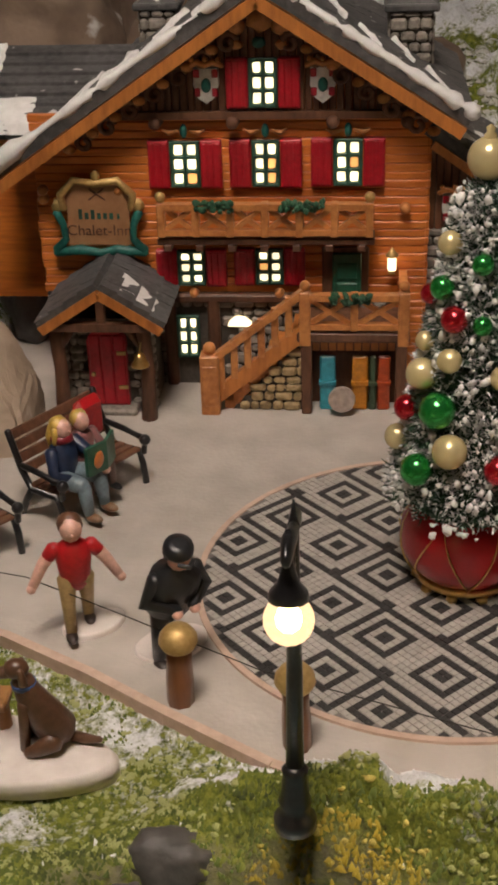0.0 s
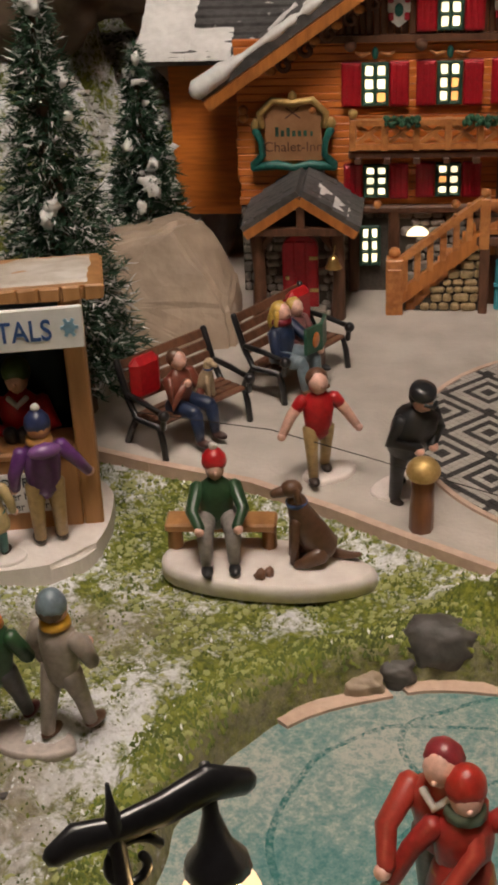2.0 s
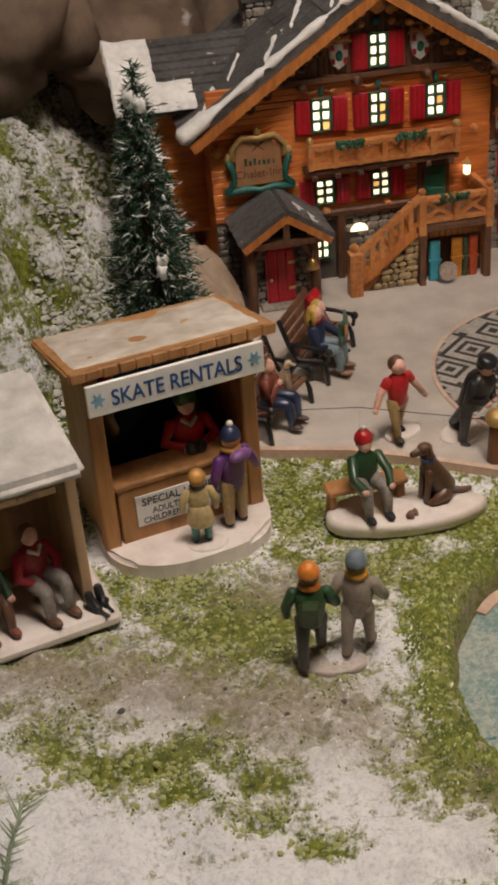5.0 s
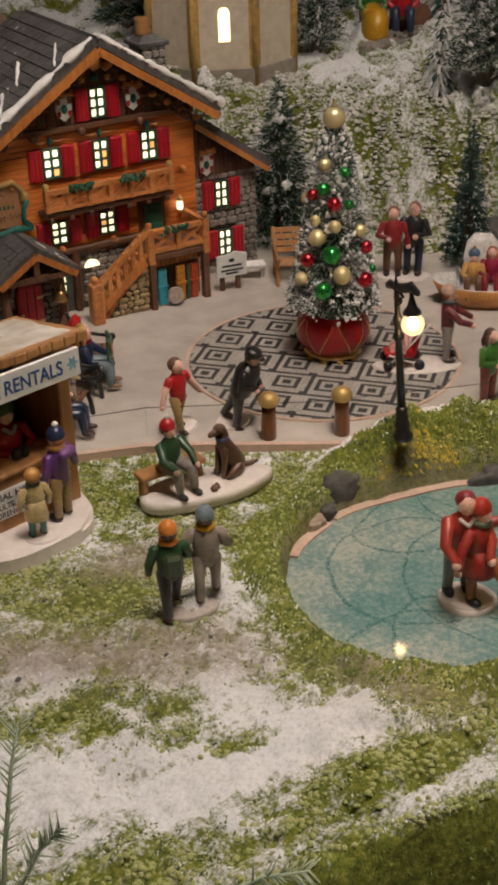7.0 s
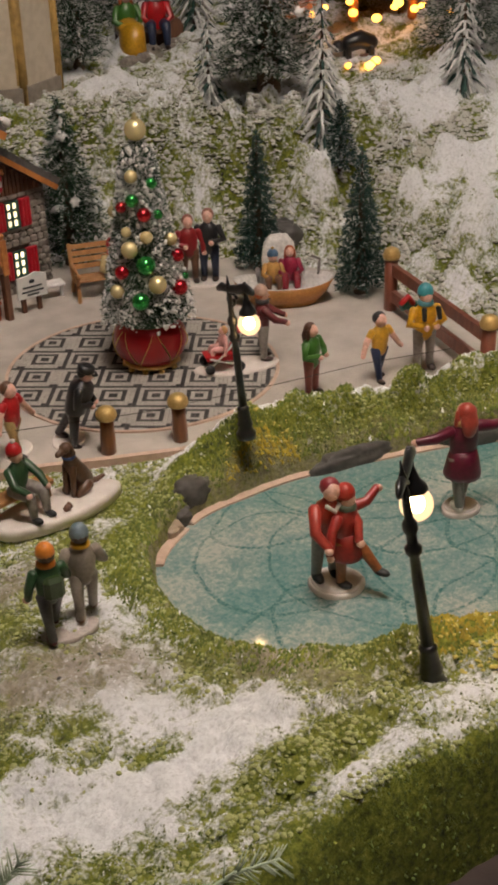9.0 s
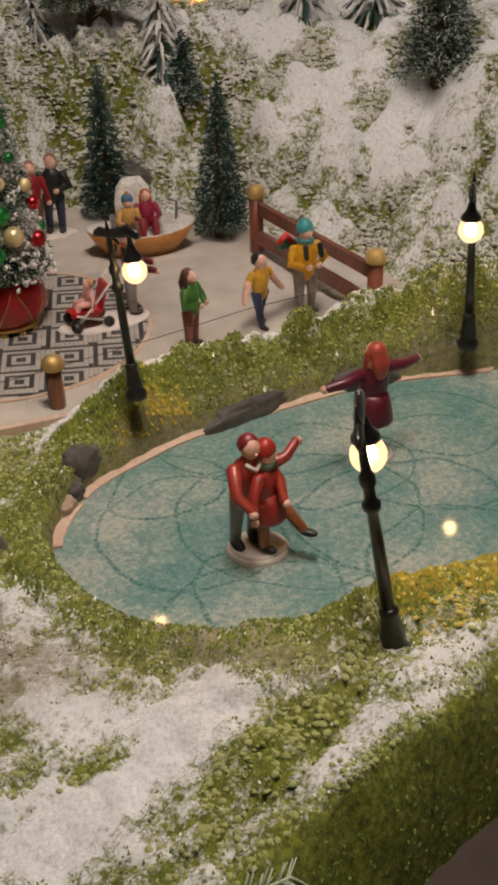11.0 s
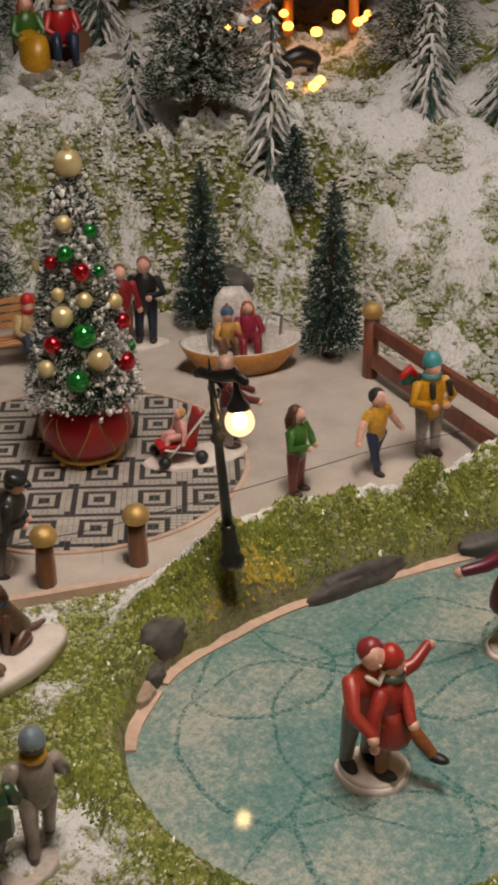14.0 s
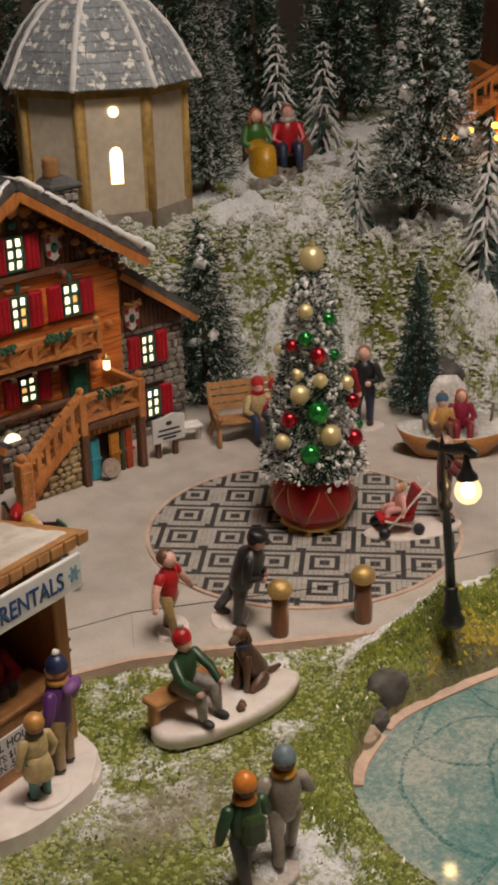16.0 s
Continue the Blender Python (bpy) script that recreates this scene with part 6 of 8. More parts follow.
    bm = bmesh.new()
    for k in range(14):
        z = 0.02 + k * 0.057
        box(bm, 1.07, 1.10, wy, wy + 0.88, z, z + 0.05, bevel=0.01)
    part("side_stones", bm, [STONE], wing)
    x = 0.51
    while x < 1.05:
        top = 1.20 - (x - 0.5) * 0.70
        bm = bmesh.new()
        box(bm, x + 0.002, x + 0.034, wy - 0.022, wy + 0.02, 0.80, top, bevel=0.004)
        part("gable_board", bm, [WOOD_DARK], wing)
        x += 0.036
    roof_slab(house, 1.16, 0.80, 0.48, 1.275, wy - 0.10, wy + 0.95, name="wing_roof", snow=False)
    bm = bmesh.new()
    beam(bm, (1.15, wy - 0.10, 0.79), (0.52, wy - 0.10, 1.23), 0.04, 0.03)
    part("bargeboard", bm, [WOOD_UPRIGHT], wing)
    bm = bmesh.new()
    snow_sheet(bm, 0.56, 0.95, wy - 0.05, wy + 0.6, lambda u, v: 1.285 - (u - 0.5) * 0.70 + 0.02, 0.035)
    part("wing_snow", bm, [SNOW], wing, "snow on the wing roof")
    mullioned_window(wing, 0.765, 0.645, 0.11, 0.20, wy - 0.014)
    mullioned_window(wing, 0.785, 0.245, 0.11, 0.20, wy - 0.014)
    crest(house, 0.635, 0.90, wy - 0.02)
    # back wing on the left
    bm = bmesh.new()
    prism(bm, [(-1.78, 0.35), (-1.2, 0.35), (-1.2, 1.25), (-1.78, 1.25)], 6.42, 7.1)
    lw = part("back_wing", bm, [WOOD_ORANGE], house, "orange timber back wing with a snowy slate roof")
    bm = bmesh.new()
    hex8(bm, [(-1.92, 6.27, 1.22), (-0.95, 6.27, 1.22), (-0.95, 6.85, 1.50), (-1.92, 6.85, 1.50), (-1.92, 6.25, 1.27), (-0.95, 6.25, 1.27), (-0.95, 6.85, 1.55), (-1.92, 6.85, 1.55)])
    lr = part("back_roof", bm, [SLATE], lw)
    for k in range(8):
        bm = bmesh.new()
        y = 6.26 + k * 0.073
        z = 1.275 + k * 0.0345
        hex8(bm, [(-1.90, y, z), (-0.96, y, z), (-0.96, y + 0.085, z + 0.035), (-1.90, y + 0.085, z + 0.035), (-1.90, y, z + 0.02), (-0.96, y, z + 0.02), (-0.96, y + 0.085, z + 0.041), (-1.90, y + 0.085, z + 0.041)])
        part("shingle_course", bm, [SLATE], lr)
    bm = bmesh.new()
    snow_sheet(bm, -1.93, -1.62, 6.24, 6.86, lambda u, v: 1.285 + (v - 6.25) * 0.472, 0.03)
    snow_sheet(bm, -1.66, -1.40, 6.24, 6.46, lambda u, v: 1.28 + (v - 6.25) * 0.472, 0.025)
    part("roof_snow", bm, [SNOW], lr, "thick snow on the roof edge")


def letters(text, parent, at, width, mat, label, turn=0.0, bold=0.0, depth=0.004, spread=None):
    """Flat raised lettering in the built-in font, standing upright and facing -y, of that cap height."""
    cu = bpy.data.curves.new("letters", "FONT")
    cu.body = text
    cu.align_x, cu.align_y = "CENTER", "BOTTOM_BASELINE"
    cu.size = 1.0
    cu.offset = bold
    cu.extrude = 0.02
    tmp = bpy.data.objects.new("letters", cu)
    scene.collection.objects.link(tmp)
    bpy.context.view_layer.update()
    me = bpy.data.meshes.new_from_object(tmp.evaluated_get(bpy.context.evaluated_depsgraph_get()))
    bpy.data.objects.remove(tmp)
    o = ORIGIN.get(parent, (0, 0, 0))
    wide = max(v.co.x for v in me.vertices) - min(v.co.x for v in me.vertices)
    k = spread / wide if spread else width
    place = Matrix.Translation(Vector(at) - Vector(o)) @ Matrix.Rotation(radians(turn), 4, "Z") @ Matrix.Rotation(radians(90), 4, "X") @ Matrix.Diagonal((k, width, width, 1))
    me.transform(Matrix.Scale(S, 4) @ place)
    me.materials.append(mat)
    ob = new("lettering", me)
    ob.parent = parent
    ORIGIN[ob] = o
    return tagged(ob, label)


build_chalet()


# ---- mosaic circle ----
def build_mosaic():
    cx, cy, R = 0.52, 4.37, 0.93
    t = thing("mosaic_circle", cx, cy, 0, 0, "round black and ivory mosaic set into the snowy square", "mosaic", kind="structure")
    bm = bmesh.new()
    lathe(bm, [(R, -0.004), (R, 0.005), (R - 0.01, 0.006)], seg=96)
    part("bed", bm, [GROUT], t)
    bm = bmesh.new()
    n = 96
    for k in range(n):
        a, b = 6.2832 * k / n, 6.2832 * (k + 1) / n
        q = [(r * math.cos(c), r * math.sin(c)) for c, r in ((a, R - 0.012), (b, R - 0.012), (b, R + 0.012), (a, R + 0.012))]
        plate(bm, q, -0.003, 0.012)
    part("rim", bm, [PALE_KERB], t, "pale rim ring")
    s = 0.0285
    cell = 10
    ca, sa = math.cos(radians(43)), math.sin(radians(43))
    half = int(R * 1.1 / s)
    me = {}
    for c, m in ((0, TILE_WHITE), (1, TILE_BLACK)):
        bm = bmesh.new()
        box(bm, -s / 2 + 0.0016, s / 2 - 0.0016, -s / 2 + 0.0016, s / 2 - 0.0016, 0.004, 0.0105, bevel=0.0012)
        me[c] = mesh_of(bm, "mosaic_tile", [m])
    rest = {0: bmesh.new(), 1: bmesh.new()}
    made = 0
    for i in range(-half, half):
        for j in range(-half, half):
            u, v = (i + 0.5) * s, (j + 0.5) * s
            x, y = u * ca - v * sa, u * sa + v * ca
            if math.hypot(x, y) > R - 0.02:
                continue
            a, b = i % cell, j % cell
            ring = max(abs(a - 4.5), abs(b - 4.5))
            odd = (i // cell + j // cell) % 2
            dark = ring > 4 and ((a + b) % 3 != 0 if odd else (a % 5 == 0 and b % 5 == 0 or (a < 1) != (b < 1)))
            dark = dark or 2 < ring < 3 or ring < 1
            if ring > 4:
                dark = (a == 9) or (b == 9 and odd == 1) or (a in (0, 9) and b in (0, 9))
            c = 1 if dark else 0
            if made < 300 and y < -0.55 and x > -0.55:
                ob = new("mosaic_tile", me[c])
                ob.parent = t
                ob.matrix_basis = pose(S * x, S * y, 0, 0, 0, 43)
                made += 1
            else:
                bmx = rest[c]
                e = s / 2 - 0.0016
                q = [(x + p * e * ca - r * e * sa, y + p * e * sa + r * e * ca) for p, r in ((-1, -1), (1, -1), (1, 1), (-1, 1))]
                zt = 0.0095 + random.uniform(0, 0.001)
                plate(bmx, q, 0.004, zt)
    for c, m in ((0, TILE_WHITE), (1, TILE_BLACK)):
        o = part("mosaic_field", rest[c], [m], t)
        tagged(o, kind="stuff")


build_mosaic()


# ---- figurines: each one plain painted casting ----
class Casting:
    """Gathers one figurine's shapes into a single mesh with one slot a paint."""

    def __init__(self):
        self.bm, self.mats, self.slots = bmesh.new(), [], {}

    def col(self, c):
        m = c if not isinstance(c, tuple) else paint(*c)
        if m not in self.slots:
            self.slots[m] = len(self.mats)
            self.mats.append(m)
        return self.slots[m]

    def mark(self):
        """Sets the casting so far aside, so that the next shapes can be moved by themselves."""
        kept, self.bm = self.bm, bmesh.new()
        return kept

    def move(self, kept, o, turn, scale, lean=0.0):
        m = Matrix.Translation(o) @ Matrix.Rotation(radians(turn), 4, "Z") @ Matrix.Rotation(radians(lean), 4, "X") @ Matrix.Scale(scale, 4)
        self.bm.transform(m)
        me = bpy.data.meshes.new("shape")
        self.bm.to_mesh(me)
        self.bm.free()
        kept.from_mesh(me)
        bpy.data.meshes.remove(me)
        self.bm = kept

    def base(self, x, y, rx, ry, h=0.03, turn=0.0, c=None):
        old = self.mark()
        n = 26
        rim = [(math.cos(6.2832 * k / n) * (1 + 0.05 * math.sin(3 * 6.2832 * k / n + x * 9)), math.sin(6.2832 * k / n)) for k in range(n)]
        mi = self.col(c or RESIN_BASE)
        rings = [[self.bm.verts.new((a * rx * k, b * ry * k, z)) for a, b in rim] for k, z in ((1.0, -0.03), (1.0, h * 0.6), (0.95, h))]
        for p, q in zip(rings, rings[1:]):
            for k in range(n):
                f = self.bm.faces.new((p[k], p[(k + 1) % n], q[(k + 1) % n], q[k]))
                f.material_index, f.smooth = mi, True
        self.bm.faces.new(rings[0][::-1]).material_index = mi
        self.bm.faces.new(rings[-1]).material_index = mi
        self.move(old, (x, y, 0), turn, 1.0)

    def body(self, o, turn, h, coat, legs, hair=(0.10, 0.055, 0.03), shoes=(0.04, 0.025, 0.02), hat=None, brim=None, stance="stand", arms=("down", "down"), long_coat=False, long_hair=False, scarf=None, lean=0.0, collar=None, sleeves=None, bobble=None, child=False, bulk=1.0):
        old, bm = self.mark(), self.bm
        sit = stance == "sit"
        dz = -0.20 if sit else 0.0
        lg, sh, ct, sk = self.col(legs), self.col(shoes), self.col(coat), self.col(SKIN)
        sl = self.col(sleeves) if sleeves else ct
        for s in (-1, 1):
            if sit:
                spread = 0.085 * s
                limb(bm, [(spread, 0.02, 0.29), (spread * 1.15, -0.14, 0.30), (spread * 1.2, -0.27, 0.30)], [0.082, 0.075, 0.064], lg)
                limb(bm, [(spread * 1.2, -0.27, 0.29), (spread * 1.2, -0.29, 0.17), (spread * 1.2, -0.30, 0.06)], [0.062, 0.054, 0.044], lg)
                ball(bm, (spread * 1.2, -0.345, 0.03), 1, sh, scale=(0.046, 0.09, 0.036))
            else:
                f = {"stand": 0.0, "walk": 0.11 * s, "stride": 0.16 * s, "kick": (0.0 if s < 0 else -0.30)}[stance]
                lift = 0.16 if stance == "kick" and s > 0 else 0.0
                limb(bm, [(0.078 * s, f, 0.05 + lift), (0.078 * s, f * 0.55, 0.26 + lift * 0.5), (0.066 * s, 0, 0.48)], [0.044, 0.054, 0.078], lg)
                ball(bm, (0.082 * s, f - 0.04, 0.032 + lift), 1, sh, scale=(0.048, 0.09, 0.036))
        zt = dz
        limb(bm, [(0, 0, 0.44 + zt), (0, 0, 0.53 + zt), (0, -0.006, 0.66 + zt), (0, 0, 0.765 + zt), (0, 0.004, 0.81 + zt)], [0.118 * bulk, 0.122 * bulk, 0.138 * bulk, 0.125 * bulk, 0.07], ct, seg=14, flat=0.72 * bulk**0.3)
        if long_coat:
            lathe(bm, [(0.165, 0.30 + zt), (0.168, 0.34 + zt), (0.145, 0.46 + zt), (0.115, 0.56 + zt)], mi=ct, seg=14)
        pose_arm = {
            "down": [(0.205, 0.01, 0.60), (0.20, -0.05, 0.46)],
            "front": [(0.215, -0.04, 0.60), (0.05, -0.17, 0.60)],
            "out": [(0.235, 0.0, 0.62), (0.33, -0.05, 0.47)],
            "wide": [(0.29, 0.0, 0.72), (0.46, -0.02, 0.72)],
            "up": [(0.26, -0.05, 0.76), (0.36, -0.10, 0.88)],
            "reach": [(0.19, -0.15, 0.62), (0.13, -0.30, 0.56)],
            "chin": [(0.19, -0.10, 0.56), (0.05, -0.15, 0.76)],
            "lap": [(0.20, -0.06, 0.58), (0.07, -0.18, 0.52)],
        }
        for s, a in zip((-1, 1), arms):
            e, w = pose_arm[a]
            limb(bm, [(0.135 * s, 0, 0.755 + zt), (e[0] * s, e[1], e[2] + zt), (w[0] * s, w[1], w[2] + zt)], [0.056, 0.048, 0.038], sl, seg=9)
            ball(bm, (w[0] * s + 0.012 * s, w[1] - 0.012, w[2] + zt - 0.012), 0.038, sk, sub=2)
            if sleeves:
                limb(bm, [(0.132 * s, 0, 0.757 + zt), (0.45 * 0.135 * s + 0.55 * e[0] * s, 0.55 * e[1], 0.45 * 0.755 + 0.55 * e[2] + zt)], [0.058, 0.054], ct, seg=9)
        hz = 0.905 + zt
        k = 1.18 if child else 1.0
        limb(bm, [(0, 0, 0.80 + zt), (0, 0, 0.85 + zt)], [0.045, 0.045], sk, seg=8)
        ball(bm, (0, -0.008, hz), 1, sk, scale=(0.075 * k, 0.083 * k, 0.092 * k))
        ball(bm, (0, -0.09 * k, hz - 0.008), 0.016, sk, sub=1)
        hr = self.col(hair)
        ball(bm, (0, 0.024, hz + 0.022), 1, hr, scale=(0.085 * k, 0.080 * k, 0.088 * k), rough=0.12)
        if long_hair:
            limb(bm, [(0, 0.05, hz + 0.02), (0, 0.075, hz - 0.07), (0, 0.08, hz - 0.16)], [0.075, 0.085, 0.06], hr, flat=0.7)
            for s in (-1, 1):
                limb(bm, [(0.07 * s, 0.0, hz + 0.02), (0.082 * s, 0.0, hz - 0.10)], [0.028, 0.026], hr, seg=7)
        if hat:
            hc = self.col(hat)
            if brim == "cap":
                lathe(bm, [(0.088 * k, hz + 0.03), (0.098 * k, hz + 0.055), (0.09 * k, hz + 0.10), (0.04, hz + 0.115)], y=0.01, mi=hc, seg=14)
                limb(bm, [(-0.05, -0.09, hz + 0.04), (0, -0.125, hz + 0.034), (0.05, -0.09, hz + 0.04)], [0.014, 0.018, 0.014], hc, seg=7)
            else:
                lathe(bm, [(0.090 * k, hz + 0.018), (0.094 * k, hz + 0.05), (0.085 * k, hz + 0.095), (0.055 * k, hz + 0.135), (0.012, hz + 0.155)], y=0.012, mi=hc, seg=14)
                if bobble:
                    ball(bm, (0, 0.012, hz + 0.17), 0.032, self.col(bobble), sub=2, rough=0.3)
        if scarf:
            lathe(bm, [(0.075, 0.795 + zt), (0.098, 0.81 + zt), (0.09, 0.85 + zt), (0.07, 0.86 + zt)], mi=self.col(scarf), seg=12)
        if collar:
            limb(bm, [(-0.06, -0.06, 0.80 + zt), (0, -0.10, 0.76 + zt), (0.06, -0.06, 0.80 + zt)], [0.02, 0.022, 0.02], self.col(collar), seg=7)
        self.move(old, o, turn, h, lean)

    def dog(self, o, turn, h, c):
        """A sitting dog."""
        old, bm, mi = self.mark(), self.bm, self.col(c)
        limb(bm, [(0, 0.22, 0.16), (0, 0.10, 0.36), (0, -0.02, 0.62), (0, -0.06, 0.78)], [0.19, 0.18, 0.13, 0.10], mi, seg=12)
        for s in (-1, 1):
            limb(bm, [(0.08 * s, -0.06, 0.55), (0.085 * s, -0.09, 0.25), (0.085 * s, -0.10, 0.03)], [0.065, 0.05, 0.05], mi)
            limb(bm, [(0.15 * s, 0.18, 0.16), (0.16 * s, 0.0, 0.06), (0.15 * s, -0.08, 0.04)], [0.11, 0.07, 0.05], mi)
            limb(bm, [(0.085 * s, -0.06, 0.93), (0.11 * s, -0.04, 0.80)], [0.035, 0.045], mi, seg=7)
        ball(bm, (0, -0.10, 0.90), 1, mi, scale=(0.105, 0.12, 0.10))
        limb(bm, [(0, -0.16, 0.88), (0, -0.30, 0.85)], [0.07, 0.05], mi)
        limb(bm, [(0, 0.34, 0.07), (0.05, 0.50, 0.05), (0.12, 0.60, 0.10)], [0.06, 0.05, 0.03], mi, seg=8)
        lathe(bm, [(0.115, 0.70), (0.12, 0.75)], y=-0.05, mi=self.col((0.05, 0.10, 0.28)), seg=12)
        self.move(old, o, turn, h)

    def done(self, x, y, z, turn, label, name="figurine", category="figurine", group="village figurines"):
        return solid(name, self.bm, self.mats, x, y, z, turn, label, category, group)


RED, DKRED, GREEN, DKGREEN = (0.50, 0.012, 0.018), (0.26, 0.015, 0.03), (0.05, 0.17, 0.025), (0.025, 0.075, 0.03)
YELLOW, ORANGE, NAVY, BLACK = (0.66, 0.36, 0.03), (0.68, 0.22, 0.03), (0.02, 0.035, 0.085), (0.016, 0.017, 0.02)
KHAKI, GREY, DKGREY, BROWN = (0.42, 0.28, 0.12), (0.28, 0.25, 0.23), (0.075, 0.072, 0.078), (0.15, 0.07, 0.04)
PURPLE, TEAL, BLONDE, GINGER = (0.13, 0.035, 0.19), (0.05, 0.22, 0.20), (0.70, 0.46, 0.10), (0.52, 0.13, 0.05)
WHITE, CREAM, PINK, DENIM = (0.72, 0.69, 0.66), (0.58, 0.45, 0.22), (0.70, 0.35, 0.32), (0.18, 0.24, 0.28)


def boy_in_red():
    c = Casting()
    c.base(0.05, 0.02, 0.12, 0.075, 0.025, 15)
    c.body((0, 0, 0.02), 0, 0.47, RED, KHAKI, hair=BROWN, stance="walk", arms=("out", "out"), sleeves=SKIN, child=True)
    c.done(-0.80, 3.97, 0, 18, "boy figurine in a red shirt and khaki trousers")


def man_in_black():
    c = Casting()
    c.base(0.04, 0.03, 0.14, 0.10, 0.015)
    c.body((0, 0.04, 0.01), 0, 0.55, BLACK, DKGREY, hair=BLACK, hat=BLACK, brim="cap", stance="walk", arms=("front", "front"), lean=20, bulk=1.32)
    c.done(-0.47, 3.86, 0, 38, "man figurine in a black jacket and flat cap")


def skate_lacer():
    c = Casting()
    c.base(0.17, 0.01, 0.41, 0.165, 0.04, -8)
    wd = c.col(WOOD_TAN)
    box(c.bm, -0.20, 0.22, 0.06, 0.17, 0.13, 0.165, wd, bevel=0.008)
    for x in (-0.17, 0.19):
        limb(c.bm, [(x, 0.115, 0.03), (x, 0.115, 0.14)], [0.03, 0.026], wd, seg=8)
    c.body((0, 0.09, 0.045), 8, 0.50, DKGREEN, GREY, hat=RED, bobble=WHITE, stance="sit", arms=("reach", "reach"), shoes=BLACK)
    c.dog((0.32, 0.02, 0.04), -82, 0.345, (0.115, 0.055, 0.03))
    ball(c.bm, (0.17, -0.10, 0.055), 0.022, c.col(BROWN), sub=2, rough=0.4)
    ball(c.bm, (0.20, -0.08, 0.05), 0.02, c.col(BROWN), sub=2, rough=0.4)
    c.done(-1.14, 3.33, -0.04, 2, "figurine in a red bobble hat lacing skates beside a brown dog")


def walking_pair():
    c = Casting()
    c.base(0.08, 0, 0.15, 0.08, 0.006, 0, (0.50, 0.44, 0.40))
    c.body((0, 0, 0.012), 180, 0.50, DKGREEN, DKGREY, hat=ORANGE, stance="stride", arms=("front", "down"), shoes=(0.10, 0.02, 0.025), scarf=ORANGE)
    box(c.bm, -0.05, 0.05, -0.10, -0.04, 0.26, 0.385, c.col((0.03, 0.06, 0.015)), bevel=0.02)
    c.body((0.20, 0.05, 0.012), 165, 0.51, (0.33, 0.28, 0.24), (0.33, 0.28, 0.24), hat=DENIM, scarf=YELLOW, stance="walk", arms=("front", "down"), shoes=(0.16, 0.08, 0.05))
    c.done(-1.68, 2.38, ground_z(-1.6, 2.4) - 0.015, -12, "two walking figurines with orange and grey caps", group="")


def bench(x, y, z, turn, label, iron=True, length=0.50):
    t = thing("park_bench", x, y, z, turn, label, "bench", "park benches")
    wood = WOOD_DARK if iron else WOOD_TAN
    for s in (-1, 1):
        bm = bmesh.new()
        q = s * length / 2
        limb(bm, [(q, -0.13, 0.0), (q, -0.12, 0.09), (q, -0.10, 0.15), (q, 0.05, 0.14), (q, 0.10, 0.22), (q, 0.16, 0.38)], [0.016] * 6, seg=7)
        limb(bm, [(q, 0.13, 0.0), (q, 0.09, 0.08), (q, 0.05, 0.14)], [0.016] * 3, seg=7)
        limb(bm, [(q, -0.13, 0.15), (q, -0.14, 0.22), (q, -0.02, 0.235), (q, 0.10, 0.24)], [0.014, 0.017, 0.014, 0.014], seg=7)
        ball(bm, (q, -0.14, 0.215), 0.026, sub=2)
        part("end_frame", bm, [BLACK_IRON if iron else WOOD_TAN], t, "scrolled black iron end" if iron else "")
    for k in range(4):
        bm = bmesh.new()
        box(bm, -length / 2, length / 2, -0.11 + k * 0.045, -0.075 + k * 0.045, 0.150, 0.165, bevel=0.003)
        part("seat_slat", bm, [wood], t)
    for k in range(4):
        bm = bmesh.new()
        yy, zz = 0.082 + k * 0.021, 0.20 + k * 0.047
        hex8(bm, [(-length / 2, yy, zz), (length / 2, yy, zz), (length / 2, yy + 0.012, zz), (-length / 2, yy + 0.012, zz), (-length / 2, yy + 0.014, zz + 0.034), (length / 2, yy + 0.014, zz + 0.034), (length / 2, yy + 0.026, zz + 0.034), (-length / 2, yy + 0.026, zz + 0.034)])
        part("back_slat", bm, [wood], t)
    return t


def readers():
    bench(-0.98, 4.94, 0, 57, "dark slatted bench with scrolled black iron ends")
    c = Casting()
    c.body((-0.12, -0.02, 0.02), 6, 0.52, NAVY, DENIM, hair=BLONDE, long_hair=True, stance="sit", arms=("lap", "reach"), shoes=(0.24, 0.13, 0.07), scarf=DKRED)
    c.body((0.02, 0.01, 0.06), -4, 0.42, (0.30, 0.13, 0.13), (0.20, 0.13, 0.11), hair=BLONDE, stance="sit", arms=("lap", "lap"), shoes=BLACK, child=True)
    old = c.mark()
    for s in (-1, 1):
        hex8(c.bm, [(0, 0, 0), (s * 0.10, 0.03, 0), (s * 0.10, 0.045, 0), (0, 0.015, 0), (0, 0, 0.13), (s * 0.10, 0.03, 0.13), (s * 0.10, 0.045, 0.13), (0, 0.015, 0.13)], c.col((0.03, 0.12, 0.075)))
    ball(c.bm, (-0.05, 0.008, 0.065), 0.035, c.col((0.6, 0.2, 0.05)), scale=(1, 0.2, 1.1))
    c.move(old, (-0.03, -0.19, 0.21), 10, 1.0)
    box(c.bm, 0.06, 0.22, 0.05, 0.12, 0.20, 0.40, c.col(RED), bevel=0.03)
    c.done(-0.98, 4.94, 0.005, 57, "blonde reading figurine with a child and an open book")


